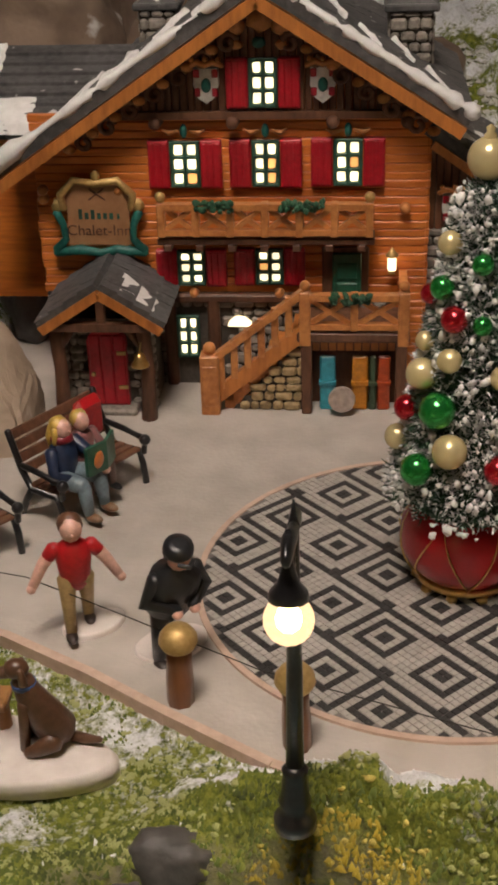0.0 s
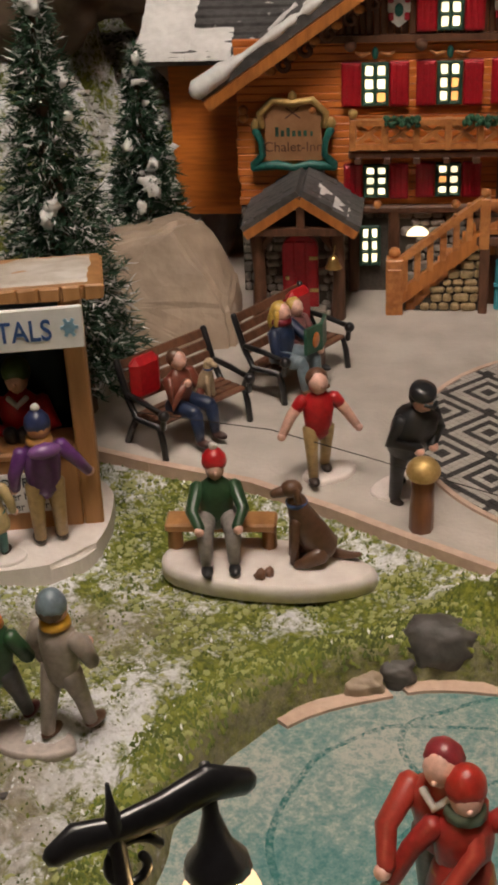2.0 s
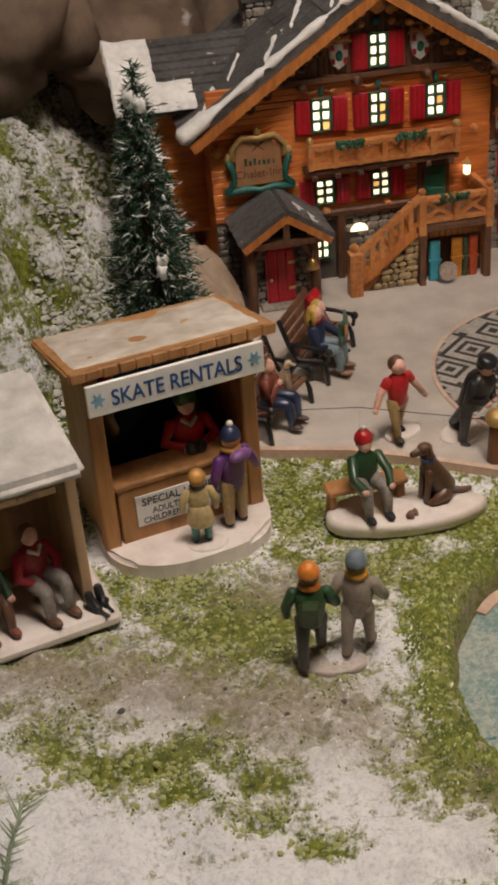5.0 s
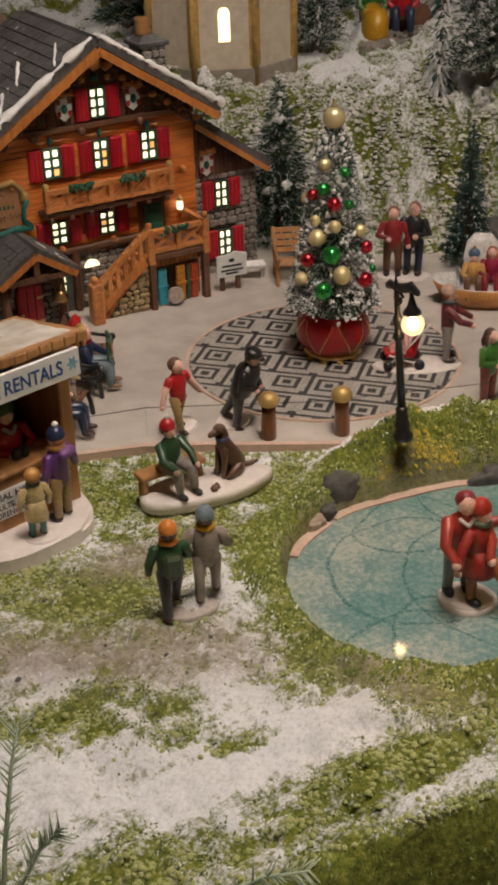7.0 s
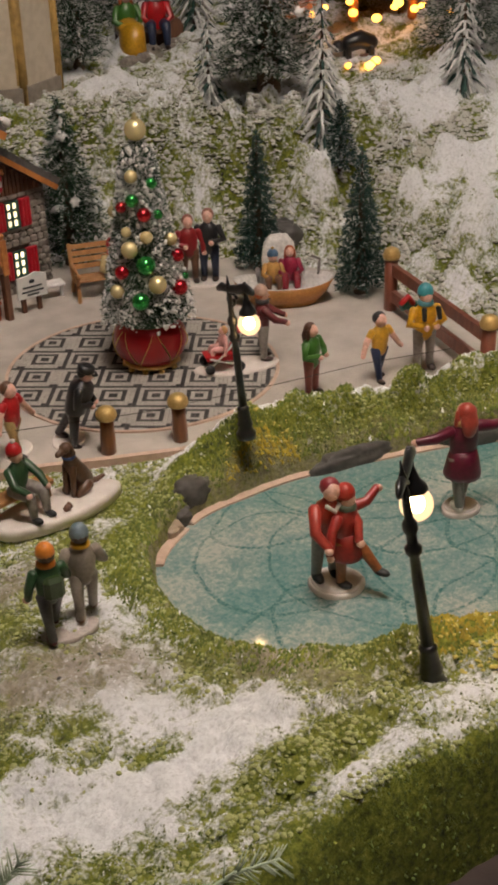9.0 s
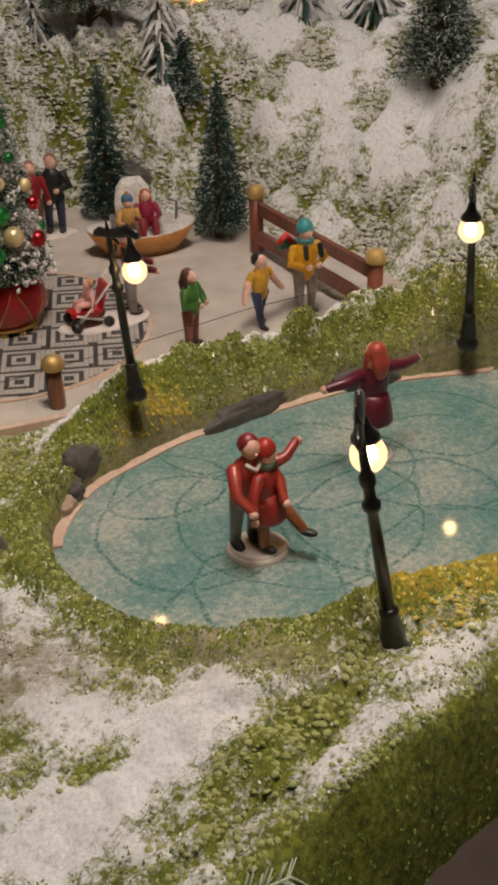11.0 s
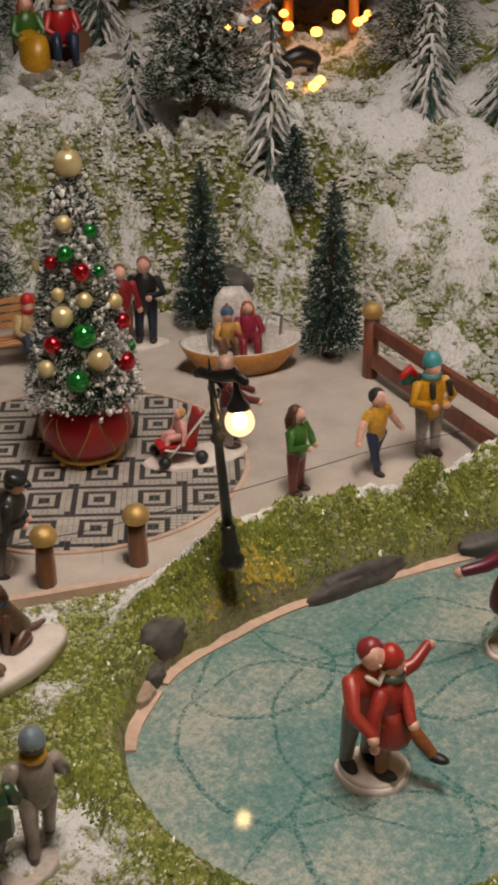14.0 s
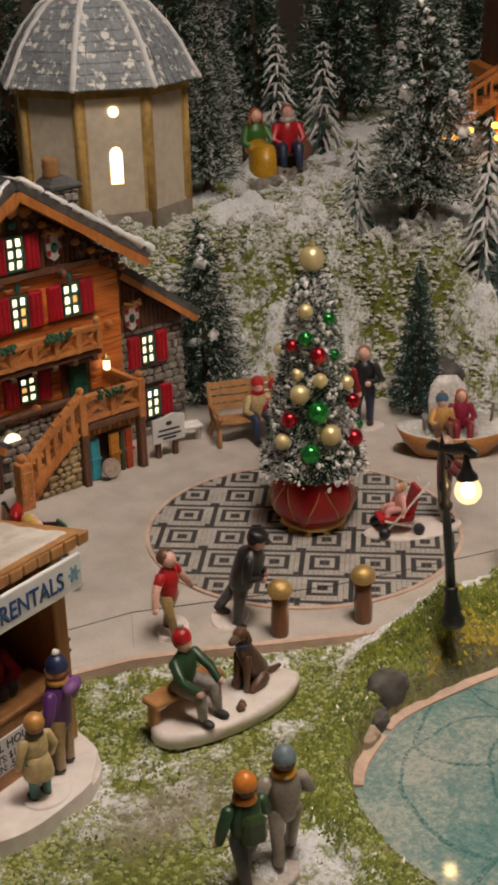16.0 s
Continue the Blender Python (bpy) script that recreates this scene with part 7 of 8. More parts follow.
def man_with_pup():
    bench(-1.41, 4.38, 0, 50, "dark slatted bench with scrolled black iron ends beside the kerb")
    c = Casting()
    c.body((-0.06, -0.02, 0.02), 8, 0.50, (0.20, 0.055, 0.035), NAVY, hair=BROWN, stance="sit", arms=("chin", "lap"), shoes=(0.07, 0.035, 0.03))
    c.dog((0.06, -0.07, 0.17), 10, 0.19, (0.55, 0.42, 0.27))
    box(c.bm, -0.24, -0.08, 0.05, 0.12, 0.20, 0.40, c.col(RED), bevel=0.03)
    c.done(-1.41, 4.38, 0.005, 50, "seated figurine in a brown jacket holding a small pup")


boy_in_red()
man_in_black()
skate_lacer()
walking_pair()
readers()
man_with_pup()


# ---- skate rental booth ----
def rental_booth():
    t = thing("rental_booth", -2.05, 3.53, -0.03, 12.5, "wooden skate rental booth with a blue-lettered white sign", "booth")
    bm = bmesh.new()
    n = 40
    rim = []
    for k in range(n):
        a = 6.2832 * k / n
        rx = 0.44 + 0.012 * math.sin(4 * a)
        rim.append((0.02 + rx * math.copysign(abs(math.cos(a)) ** 0.7, math.cos(a)), 0.09 + 0.41 * math.copysign(abs(math.sin(a)) ** 0.8, math.sin(a))))
    plate(bm, rim, -0.06, 0.03)
    bmesh.ops.bevel(bm, geom=[e for e in bm.edges if all(v.co.z > 0.02 for v in e.verts)], offset=0.022, segments=3, affect="EDGES")
    part("base", bm, [RESIN_BASE], t, "white snowy resin base")
    for x in (-0.385, 0.385):
        bm = bmesh.new()
        box(bm, x - 0.040, x + 0.040, -0.035, 0.045, 0.02, 0.93, bevel=0.008, jitter=0.003)
        part("front_post", bm, [WOOD_TAN], t)
    for x in (-0.385, 0.385):
        bm = bmesh.new()
        box(bm, x - 0.02, x + 0.02, 0.045, 0.46, 0.02, 0.86, bevel=0.006)
        part("side_wall", bm, [WOOD_TAN], t)
    bm = bmesh.new()
    box(bm, -0.38, 0.38, 0.43, 0.46, 0.02, 0.84)
    part("back_wall", bm, [DARK_BLUE], t, "dark blue back wall")
    bm = bmesh.new()
    box(bm, -0.365, -0.362, 0.05, 0.43, 0.03, 0.84)
    part("lining", bm, [DARK_BLUE], t)
    bm = bmesh.new()
    box(bm, -0.33, 0.345, -0.03, 0.02, 0.02, 0.32, bevel=0.006)
    box(bm, -0.345, 0.345, -0.04, 0.16, 0.32, 0.352, bevel=0.008)
    counter = part("counter", bm, [WOOD_TAN], t)
    bm = bmesh.new()
    box(bm, -0.25, 0.26, -0.042, -0.033, 0.105, 0.27, bevel=0.002)
    price = part("price_sign", bm, [SIGN_WHITE], counter, "white price sign with dark lettering")
    letters("SPECIAL HOURLY", price, (0.0, -0.0435, 0.215), 0.055, INK_DARK, "dark painted letters", spread=0.44, bold=0.008)
    letters("ADULTS: $1 per hour", price, (0.02, -0.0435, 0.163), 0.046, INK_DARK, "dark painted letters", spread=0.38, bold=0.006)
    letters("CHILDREN: .50 per hour", price, (0.0, -0.0435, 0.118), 0.046, INK_DARK, "dark painted letters", spread=0.44, bold=0.006)
    bm = bmesh.new()
    box(bm, -0.435, 0.435, -0.135, -0.113, 0.785, 0.935, bevel=0.004)
    sign = part("sign", bm, [SIGN_WHITE], t, "white sign with blue lettering")
    letters("SKATE RENTALS", sign, (0.0, -0.1375, 0.823), 0.105, INK_BLUE, "blue painted letters", spread=0.64, bold=0.014)
    for s in (-1, 1):
        bm = bmesh.new()
        for k in range(3):
            a = math.pi * k / 3
            beam(bm, (s * 0.385 - 0.032 * math.cos(a), -0.137, 0.862 - 0.036 * math.sin(a)), (s * 0.385 + 0.032 * math.cos(a), -0.137, 0.862 + 0.036 * math.sin(a)), 0.012, 0.004)
        lathe(bm, [(0.022, -0.002), (0.022, 0.002)], seg=12)
        bmesh.ops.translate(bm, verts=list(bm.verts)[-24:], vec=(0, 0, 0))
        vs = list(bm.verts)[-24:]
        for v in vs:
            v.co = Vector((s * 0.385 + v.co.x, -0.137 + v.co.z, 0.862 + v.co.y))
        part("snowflake", bm, [INK_PALE], sign, "pale blue snowflake")
    bm = bmesh.new()
    hex8(bm, [(-0.50, -0.10, 0.945), (0.52, -0.10, 0.945), (0.50, 0.56, 0.845), (-0.50, 0.56, 0.845), (-0.50, -0.10, 0.995), (0.52, -0.10, 0.995), (0.50, 0.56, 0.89), (-0.50, 0.56, 0.89)])
    bmesh.ops.bevel(bm, geom=list(bm.edges), offset=0.01, segments=2, affect="EDGES")
    roof = part("roof", bm, [WOOD_TAN], t, "flat tan roof under thin snow")
    bm = bmesh.new()
    for k in range(13):
        x = -0.49 + k * 0.078
        box(bm, x, x + 0.072, -0.112, -0.098, 0.945 + random.uniform(0, 0.005), 0.997, bevel=0.006, jitter=0.003)
    part("roof_edge", bm, [WOOD_TAN], roof)
    bm = bmesh.new()
    snow_sheet(bm, -0.47, 0.48, -0.06, 0.53, lambda u, v: 0.994 - 0.159 * (v + 0.1), 0.016)
    part("roof_snow", bm, [material("thin_dirty_snow", (0.66, 0.62, 0.57), (0.42, 0.36, 0.29), grain=90, rough=0.7, bump=0.5)], roof, "thin dirty snow")
    t.matrix_basis = t.matrix_basis @ Matrix.Diagonal((1, 1, 1.06, 1))
    for x, z, c in ((-0.20, 0.66, DKRED), (0.0, 0.68, DKGREY), (0.20, 0.68, (0.25, 0.18, 0.10)), (-0.22, 0.46, (0.28, 0.22, 0.13))):
        bm = bmesh.new()
        limb(bm, [(x, 0.38, z + 0.05), (x, 0.37, z), (x + 0.01, 0.31, z - 0.02)], [0.035, 0.038, 0.03], seg=8)
        beam(bm, (x, 0.41, z - 0.055), (x + 0.01, 0.27, z - 0.055), 0.008, 0.008)
        part("hanging_skate", bm, [paint(*c)], t, "ice skate hanging on the back wall")


rental_booth()


def booth_figures():
    c = Casting()
    c.body((0, 0, 0.0), 0, 0.62, RED, DKGREY, hat=(0.05, 0.11, 0.03), stance="stand", arms=("front", "front"), collar=WHITE)
    for s in (-1, 1):
        limb(c.bm, [(0.02 * s, -0.12, 0.36), (0.03 * s, -0.14, 0.40)], [0.035, 0.028], c.col(BLACK))
    c.done(-1.96, 3.75, -0.01, 8, "rental clerk figurine in a red jacket holding black skates")
    c = Casting()
    c.body((0, 0, 0), 180, 0.40, CREAM, TEAL, hair=(0.45, 0.20, 0.08), hat=(0.60, 0.30, 0.08), scarf=(0.10, 0.10, 0.06), arms=("down", "down"), long_coat=True, child=True)
    c.base(0.02, -0.02, 0.10, 0.07, 0.01)
    c.done(-1.99, 3.335, 0.005, 0, "child figurine in a cream coat and teal trousers at the booth")
    c = Casting()
    c.body((0, 0, 0), 180, 0.54, PURPLE, KHAKI, hair=(0.55, 0.26, 0.10), hat=(0.02, 0.03, 0.09), bobble=WHITE, scarf=(0.62, 0.34, 0.09), arms=("out", "down"))
    ball(c.bm, (0, -0.07, 0.43), 0.05, c.col((0.25, 0.10, 0.32)), scale=(1.3, 0.7, 0.6))
    c.done(-1.80, 3.44, 0.005, 30, "figurine in a purple hooded jacket and bobble hat at the booth")


booth_figures()


def warming_shed():
    t = thing("warming_shed", -2.95, 3.05, -0.03, 14, "pale wooden open shed with a snowy roof", "shed")
    bm = bmesh.new()
    box(bm, -0.55, 0.46, -0.26, 0.42, -0.03, 0.03, bevel=0.02)
    part("base", bm, [RESIN_BASE], t, "white snowy resin base")
    bm = bmesh.new()
    box(bm, 0.33, 0.38, -0.12, 0.36, 0.02, 0.63, bevel=0.006)
    part("side_wall", bm, [WOOD_SHED], t)
    bm = bmesh.new()
    box(bm, -0.50, 0.35, 0.33, 0.37, 0.02, 0.66)
    part("back_wall", bm, [WOOD_SHED], t)
    for k in range(9):
        bm = bmesh.new()
        hex8(bm, [(-0.5 + 0.085 * k, -0.24, 0.60), (-0.42 + 0.085 * k, -0.24, 0.60), (-0.42 + 0.085 * k, 0.40, 0.72), (-0.5 + 0.085 * k, 0.40, 0.72), (-0.5 + 0.085 * k, -0.24, 0.625), (-0.42 + 0.085 * k, -0.24, 0.625), (-0.42 + 0.085 * k, 0.40, 0.745), (-0.5 + 0.085 * k, 0.40, 0.745)])
        part("roof_board", bm, [WOOD_SHED], t)
    bm = bmesh.new()
    hex8(bm, [(-0.55, -0.28, 0.635), (0.40, -0.28, 0.635), (0.40, 0.44, 0.755), (-0.55, 0.44, 0.755), (-0.55, -0.26, 0.69), (0.39, -0.27, 0.69), (0.38, 0.44, 0.82), (-0.55, 0.44, 0.82)])
    bmesh.ops.bevel(bm, geom=list(bm.edges), offset=0.025, segments=2, affect="EDGES")
    part("roof_snow", bm, [material("grey_wet_snow", (0.62, 0.60, 0.57), (0.34, 0.33, 0.32), grain=90, rough=0.5, bump=0.6)], t, "thick greyish snow slab on the roof")
    bm = bmesh.new()
    box(bm, -0.48, 0.22, 0.0, 0.12, 0.13, 0.155, bevel=0.005)
    for x in (-0.4, 0.15):
        box(bm, x - 0.02, x + 0.02, 0.02, 0.10, 0.02, 0.13)
    part("bench_seat", bm, [WOOD_SHED], t)
    t.matrix_basis = t.matrix_basis @ Matrix.Diagonal((1, 1, 1.25, 1))
    c = Casting()
    c.body((0, 0, 0.03), 0, 0.54, (0.34, 0.02, 0.04), GREY, hair=BROWN, stance="sit", arms=("lap", "lap"), shoes=BROWN, collar=WHITE)
    c.done(-2.80, 3.07, -0.01, 34, "seated figurine in a dark red jacket in the shed")
    c = Casting()
    c.body((0, 0, 0.03), 0, 0.52, DKGREEN, BROWN, hair=BROWN, stance="sit", arms=("lap", "reach"), shoes=(0.2, 0.06, 0.04))
    c.done(-3.06, 3.0, -0.01, 30, "seated figurine in a green jacket in the shed")
    for k, (x, y, r) in enumerate(((-2.56, 2.95, 40), (-2.52, 2.99, 25))):
        bm = bmesh.new()
        limb(bm, [(0, 0.03, 0.09), (0, 0.02, 0.05), (0, -0.03, 0.04)], [0.022, 0.025, 0.022], seg=8)
        beam(bm, (0, 0.05, 0.016), (0, -0.09, 0.016), 0.012, 0.014)
        box(bm, -0.01, 0.01, -0.04, 0.03, 0.0, 0.03)
        solid("ice_skate", bm, [paint(*BLACK)], x, y, 0.0, r, "black ice skate on the snow by the shed", "skate", "ice skates")


warming_shed()


# ---- figurines on the square and on the ice ----
def square_figures():
    c = Casting()
    c.body((0, 0, 0), 0, 0.50, GREEN, (0.22, 0.05, 0.035), hair=(0.10, 0.04, 0.025), long_hair=True, arms=("front", "front"))
    c.done(1.03, 3.25, 0.0, 10, "girl figurine in a green jumper and rust trousers")
    c = Casting()
    c.body((0, 0, 0), 0, 0.47, YELLOW, NAVY, hair=BLACK, arms=("out", "out"), sleeves=SKIN, stance="walk", child=True)
    c.done(1.50, 3.08, 0.0, -10, "boy figurine in a yellow shirt and navy trousers")
    c = Casting()
    c.body((0, 0, 0), 0, 0.58, (0.70, 0.36, 0.015), GREY, hair=BROWN, hat=(0.06, 0.33, 0.38), arms=("front", "front"), scarf=(0.10, 0.30, 0.35))
    for s in (-1, 1):
        limb(c.bm, [(0.05 * s, -0.09, 0.47), (0.055 * s, -0.11, 0.40)], [0.02, 0.016], c.col(BLACK), seg=7)
    for k in range(5):
        ball(c.bm, (-0.12 + 0.02 * k, 0.08, 0.44 + 0.012 * (k % 2)), 0.03, c.col((0.02, 0.16, 0.13)), sub=2, rough=0.5)
    limb(c.bm, [(-0.15, 0.06, 0.47), (-0.10, 0.06, 0.51), (-0.06, 0.06, 0.46)], [0.02, 0.024, 0.02], c.col(RED), seg=7)
    c.done(1.79, 2.94, 0.02, -25, "figurine in a yellow jacket and blue hat carrying a wreath")
    c = Casting()
    c.base(0.0, 0.0, 0.30, 0.13, 0.02, 0)
    c.body((0.20, 0.04, 0.02), 80, 0.52, (0.17, 0.035, 0.04), GREY, hair=GINGER, hat=(0.55, 0.36, 0.28), arms=("reach", "reach"), scarf=DKGREY)
    red, ch = c.col(RED), c.col(WHITE)
    hex8(c.bm, [(-0.22, -0.06, 0.10), (-0.04, -0.06, 0.09), (-0.04, 0.06, 0.09), (-0.22, 0.06, 0.10), (-0.23, -0.06, 0.13), (-0.03, -0.06, 0.13), (-0.03, 0.06, 0.13), (-0.23, 0.06, 0.13)], red)
    hex8(c.bm, [(-0.05, -0.06, 0.10), (-0.03, -0.06, 0.10), (-0.03, 0.06, 0.10), (-0.05, 0.06, 0.10), (0.0, -0.06, 0.29), (0.02, -0.06, 0.29), (0.02, 0.06, 0.29), (0.0, 0.06, 0.29)], red)
    for s in (-1, 1):
        limb(c.bm, [(-0.20, 0.07 * s, 0.05), (-0.08, 0.07 * s, 0.17), (0.06, 0.07 * s, 0.33)], [0.008] * 3, ch, seg=6)
        limb(c.bm, [(-0.20, 0.07 * s, 0.12), (0.0, 0.07 * s, 0.05)], [0.008] * 2, ch, seg=6)
        for x in (-0.21, 0.0):
            limb(c.bm, [(x, 0.085 * s - 0.012, 0.052), (x, 0.085 * s + 0.012, 0.052)], [0.034, 0.034], c.col(BLACK), seg=12)
    c.body((-0.09, 0, 0.075), -90, 0.30, PINK, PINK, hair=(0.62, 0.34, 0.14), stance="sit", arms=("lap", "out"), child=True)
    c.done(0.97, 3.90, 0.004, -28, "figurine pushing a red stroller with a child in pink")
    # sleigh-shaped boat with two riders
    c = Casting()
    bm = c.bm
    o, i = c.col((0.46, 0.20, 0.05)), c.col(WHITE)
    n = 22
    rings = []
    for sc, z in ((0.62, 0.0), (0.86, 0.06), (1.0, 0.15), (0.92, 0.15), (0.80, 0.105)):
        ring = []
        for k in range(n):
            a = 6.2832 * k / n
            x, y = math.cos(a), math.sin(a)
            ring.append(bm.verts.new((0.34 * sc * math.copysign(abs(x) ** 0.85, x), 0.17 * sc * y, z + 0.03 * x * x * (z > 0.05))))
        rings.append(ring)
    for r, (p, q) in enumerate(zip(rings, rings[1:])):
        for k in range(n):
            f = bm.faces.new((p[k], p[(k + 1) % n], q[(k + 1) % n], q[k]))
            f.material_index, f.smooth = (o if r < 2 else i), True
    bm.faces.new(rings[0][::-1]).material_index = o
    bm.faces.new(rings[-1]).material_index = i
    limb(bm, [(-0.02, 0.05, 0.12), (-0.02, 0.10, 0.28), (-0.02, 0.12, 0.38)], [0.10, 0.118, 0.10], i, seg=16, flat=0.32)
    for s in (-1, 1):
        limb(bm, [(0.13 * s - 0.02, 0.07, 0.12), (0.15 * s - 0.02, 0.0, 0.24), (0.14 * s - 0.02, -0.08, 0.16)], [0.02, 0.018, 0.018], i, seg=7)
    limb(bm, [(0.24, 0.10, 0.14), (0.25, 0.10, 0.26), (0.20, 0.10, 0.28)], [0.01] * 3, c.col(GREY), seg=6)
    sled = c.done(2.03, 4.50, 0.0, -40, "white and tan sleigh boat with a rounded back rest", name="sleigh_boat", category="sleigh", group="")
    sled.matrix_basis = sled.matrix_basis @ Matrix.Scale(1.15, 4)
    c = Casting()
    c.body((0.05, 0.02, 0.06), 0, 0.44, (0.30, 0.01, 0.05), DKRED, hair=GINGER, long_hair=True, stance="sit", arms=("lap", "lap"))
    c.body((-0.08, 0.0, 0.06), 0, 0.40, (0.60, 0.34, 0.10), BROWN, hair=BROWN, hat=(0.08, 0.16, 0.28), bobble=YELLOW, stance="sit", arms=("lap", "lap"), child=True)
    c.done(2.03, 4.50, 0.03, -40, "two seated riders, one in maroon, one in a blue hat")
    # bench behind the tree
    bench(1.22, 5.68, 0, -25, "brown slatted wooden bench at the foot of the hill", iron=False, length=0.46)
    c = Casting()
    c.body((0.08, -0.02, 0.02), 0, 0.50, CREAM, NAVY, hair=GINGER, hat=RED, stance="sit", arms=("lap", "lap"), scarf=RED)
    c.body((0.20, -0.02, 0.02), 10, 0.46, (0.30, 0.02, 0.03), BROWN, hair=BROWN, hat=(0.45, 0.03, 0.04), stance="sit", arms=("lap", "down"))
    c.done(1.22, 5.68, 0.005, -25, "two seated figurines with red caps on the wooden bench")
    c = Casting()
    c.base(0.08, 0, 0.22, 0.11, 0.02)
    c.body((0, 0, 0.02), 0, 0.55, (0.28, 0.015, 0.02), BROWN, hair=(0.30, 0.10, 0.07), stance="stand", arms=("front", "down"))
    c.body((0.16, 0.02, 0.02), -15, 0.58, BLACK, NAVY, hair=(0.34, 0.14, 0.10), stance="stand", arms=("down", "front"))
    c.done(1.80, 5.32, 0.0, -35, "standing pair of figurines in red and black coats")


square_figures()


def skaters():
    c = Casting()
    c.base(0, 0, 0.150, 0.135, 0.028)
    c.base(0, 0, 0.138, 0.122, 0.045)
    c.body((-0.065, 0.035, 0.045), 25, 0.62, (0.42, 0.05, 0.035), GREY, hair=(0.28, 0.03, 0.04), stance="stand", arms=("reach", "reach"), shoes=BLACK, collar=WHITE, lean=8)
    c.body((0.045, -0.03, 0.045), 55, 0.56, (0.36, 0.03, 0.025), (0.36, 0.12, 0.04), hair=BROWN, hat=(0.45, 0.03, 0.02), stance="kick", arms=("out", "up"), shoes=BLACK, scarf=(0.10, 0.13, 0.09), long_coat=True)
    c.done(-0.30, 1.80, ICE_Z, -46, "skating pair figurine in red coats on a round white base")
    c = Casting()
    c.base(0, 0, 0.115, 0.10, 0.028)
    c.base(0, 0, 0.10, 0.088, 0.045)
    c.body((0, 0, 0.045), 0, 0.64, (0.13, 0.008, 0.03), GREY, hair=(0.50, 0.07, 0.05), long_hair=True, arms=("wide", "wide"), long_coat=True, stance="walk", shoes=WHITE, scarf=(0.55, 0.32, 0.14))
    c.done(0.74, 1.80, ICE_Z, 160, "red-haired skater figurine in a maroon coat on a round base")


skaters()


def acrylic_screen():
    t = thing("acrylic_screen", 0, 0, 0, 0, "low clear acrylic strip along the front of the square", "screen")
    glass = bpy.data.materials.new("clear_acrylic")
    glass.use_nodes = True
    b = glass.node_tree.nodes["Principled BSDF"]
    b.inputs["Base Color"].default_value = (0.98, 0.98, 0.98, 1)
    b.inputs["Transmission Weight"].default_value = 1.0
    b.inputs["Roughness"].default_value = 0.02
    b.inputs["IOR"].default_value = 1.06
    pts = [(-1.62, 4.17), (-1.0, 4.02), (-0.60, 3.80), (-0.1, 3.52), (0.7, 3.22), (1.3, 3.02), (1.85, 2.76)]
    for a, q in zip(pts, pts[1:]):
        bm = bmesh.new()
        d = Vector((q[0] - a[0], q[1] - a[1], 0)).normalized()
        nrm = Vector((-d.y, d.x, 0)) * 0.004
        A, Q = Vector((*a, 0)), Vector((*q, 0))
        hex8(bm, [A, Q, Q + nrm, A + nrm] + [v + Vector((0, 0, 0.20)) for v in (A, Q, Q + nrm, A + nrm)])
        ob = part("pane", bm, [glass], t, "clear acrylic pane")
        ob.visible_shadow = False
        bm = bmesh.new()
        limb(bm, [A + nrm / 2 + Vector((0, 0, 0.2005)), Q + nrm / 2 + Vector((0, 0, 0.2005))], [0.0022, 0.0022], seg=5)
        part("top_edge", bm, [THREAD], t, "thin dark top edge")


acrylic_screen()


# ---- rocks, sign, chapel and distance ----
def rock(name, x, y, z, sx, sy, sz, mat, label, seed=1, turn=0, group="rocks", facet=0.42):
    bm = bmesh.new()
    bmesh.ops.create_icosphere(bm, subdivisions=4, radius=1.0)
    o = Vector((seed * 3.7, seed * 1.3, seed * 2.1))
    for v in bm.verts:
        n = v.co.normalized()
        k = 1 + facet * noise.noise(n * 1.2 + o) + facet * 0.5 * noise.noise(n * 2.7 + o) + facet * 0.15 * noise.noise(n * 8 + o)
        p = n * k
        p = Vector([math.copysign(abs(q) ** 0.8, q) for q in p])
        v.co = Vector((p.x * sx, p.y * sy, p.z * sz))
    for f in bm.faces:
        f.smooth = True
    return solid(name, bm, [mat], x, y, z, turn, label, "rock", group)


def boulder():
    """One big block broken to broad flat faces, with softened edges."""
    bm = bmesh.new()
    for x, y, z in ((-.34, -.25, -.2), (.36, -.28, -.2), (.40, .25, -.2), (-.36, .3, -.2), (-.37, -.2, .18), (-.30, -.08, .42), (.05, -.05, .50), (.20, .12, .48), (.33, -.22, .10), (.38, .1, .22), (-.3, .3, .4), (.1, .35, .45)):
        bm.verts.new((x, y, z))
    bmesh.ops.convex_hull(bm, input=bm.verts)
    bmesh.ops.bevel(bm, geom=list(bm.edges), offset=0.025, segments=2, affect="EDGES")
    bmesh.ops.triangulate(bm, faces=bm.faces)
    bmesh.ops.subdivide_edges(bm, edges=[e for e in bm.edges if e.calc_length() > 0.12], cuts=4, use_grid_fill=True)
    for v in bm.verts:
        v.co += v.co.normalized() * (0.022 * noise.noise(v.co * 6) + 0.008 * noise.noise(v.co * 22))
    solid("boulder", bm, [BOULDER], -1.70, 5.50, 0.10, 8, "large pale sandstone boulder behind the benches", "rock")


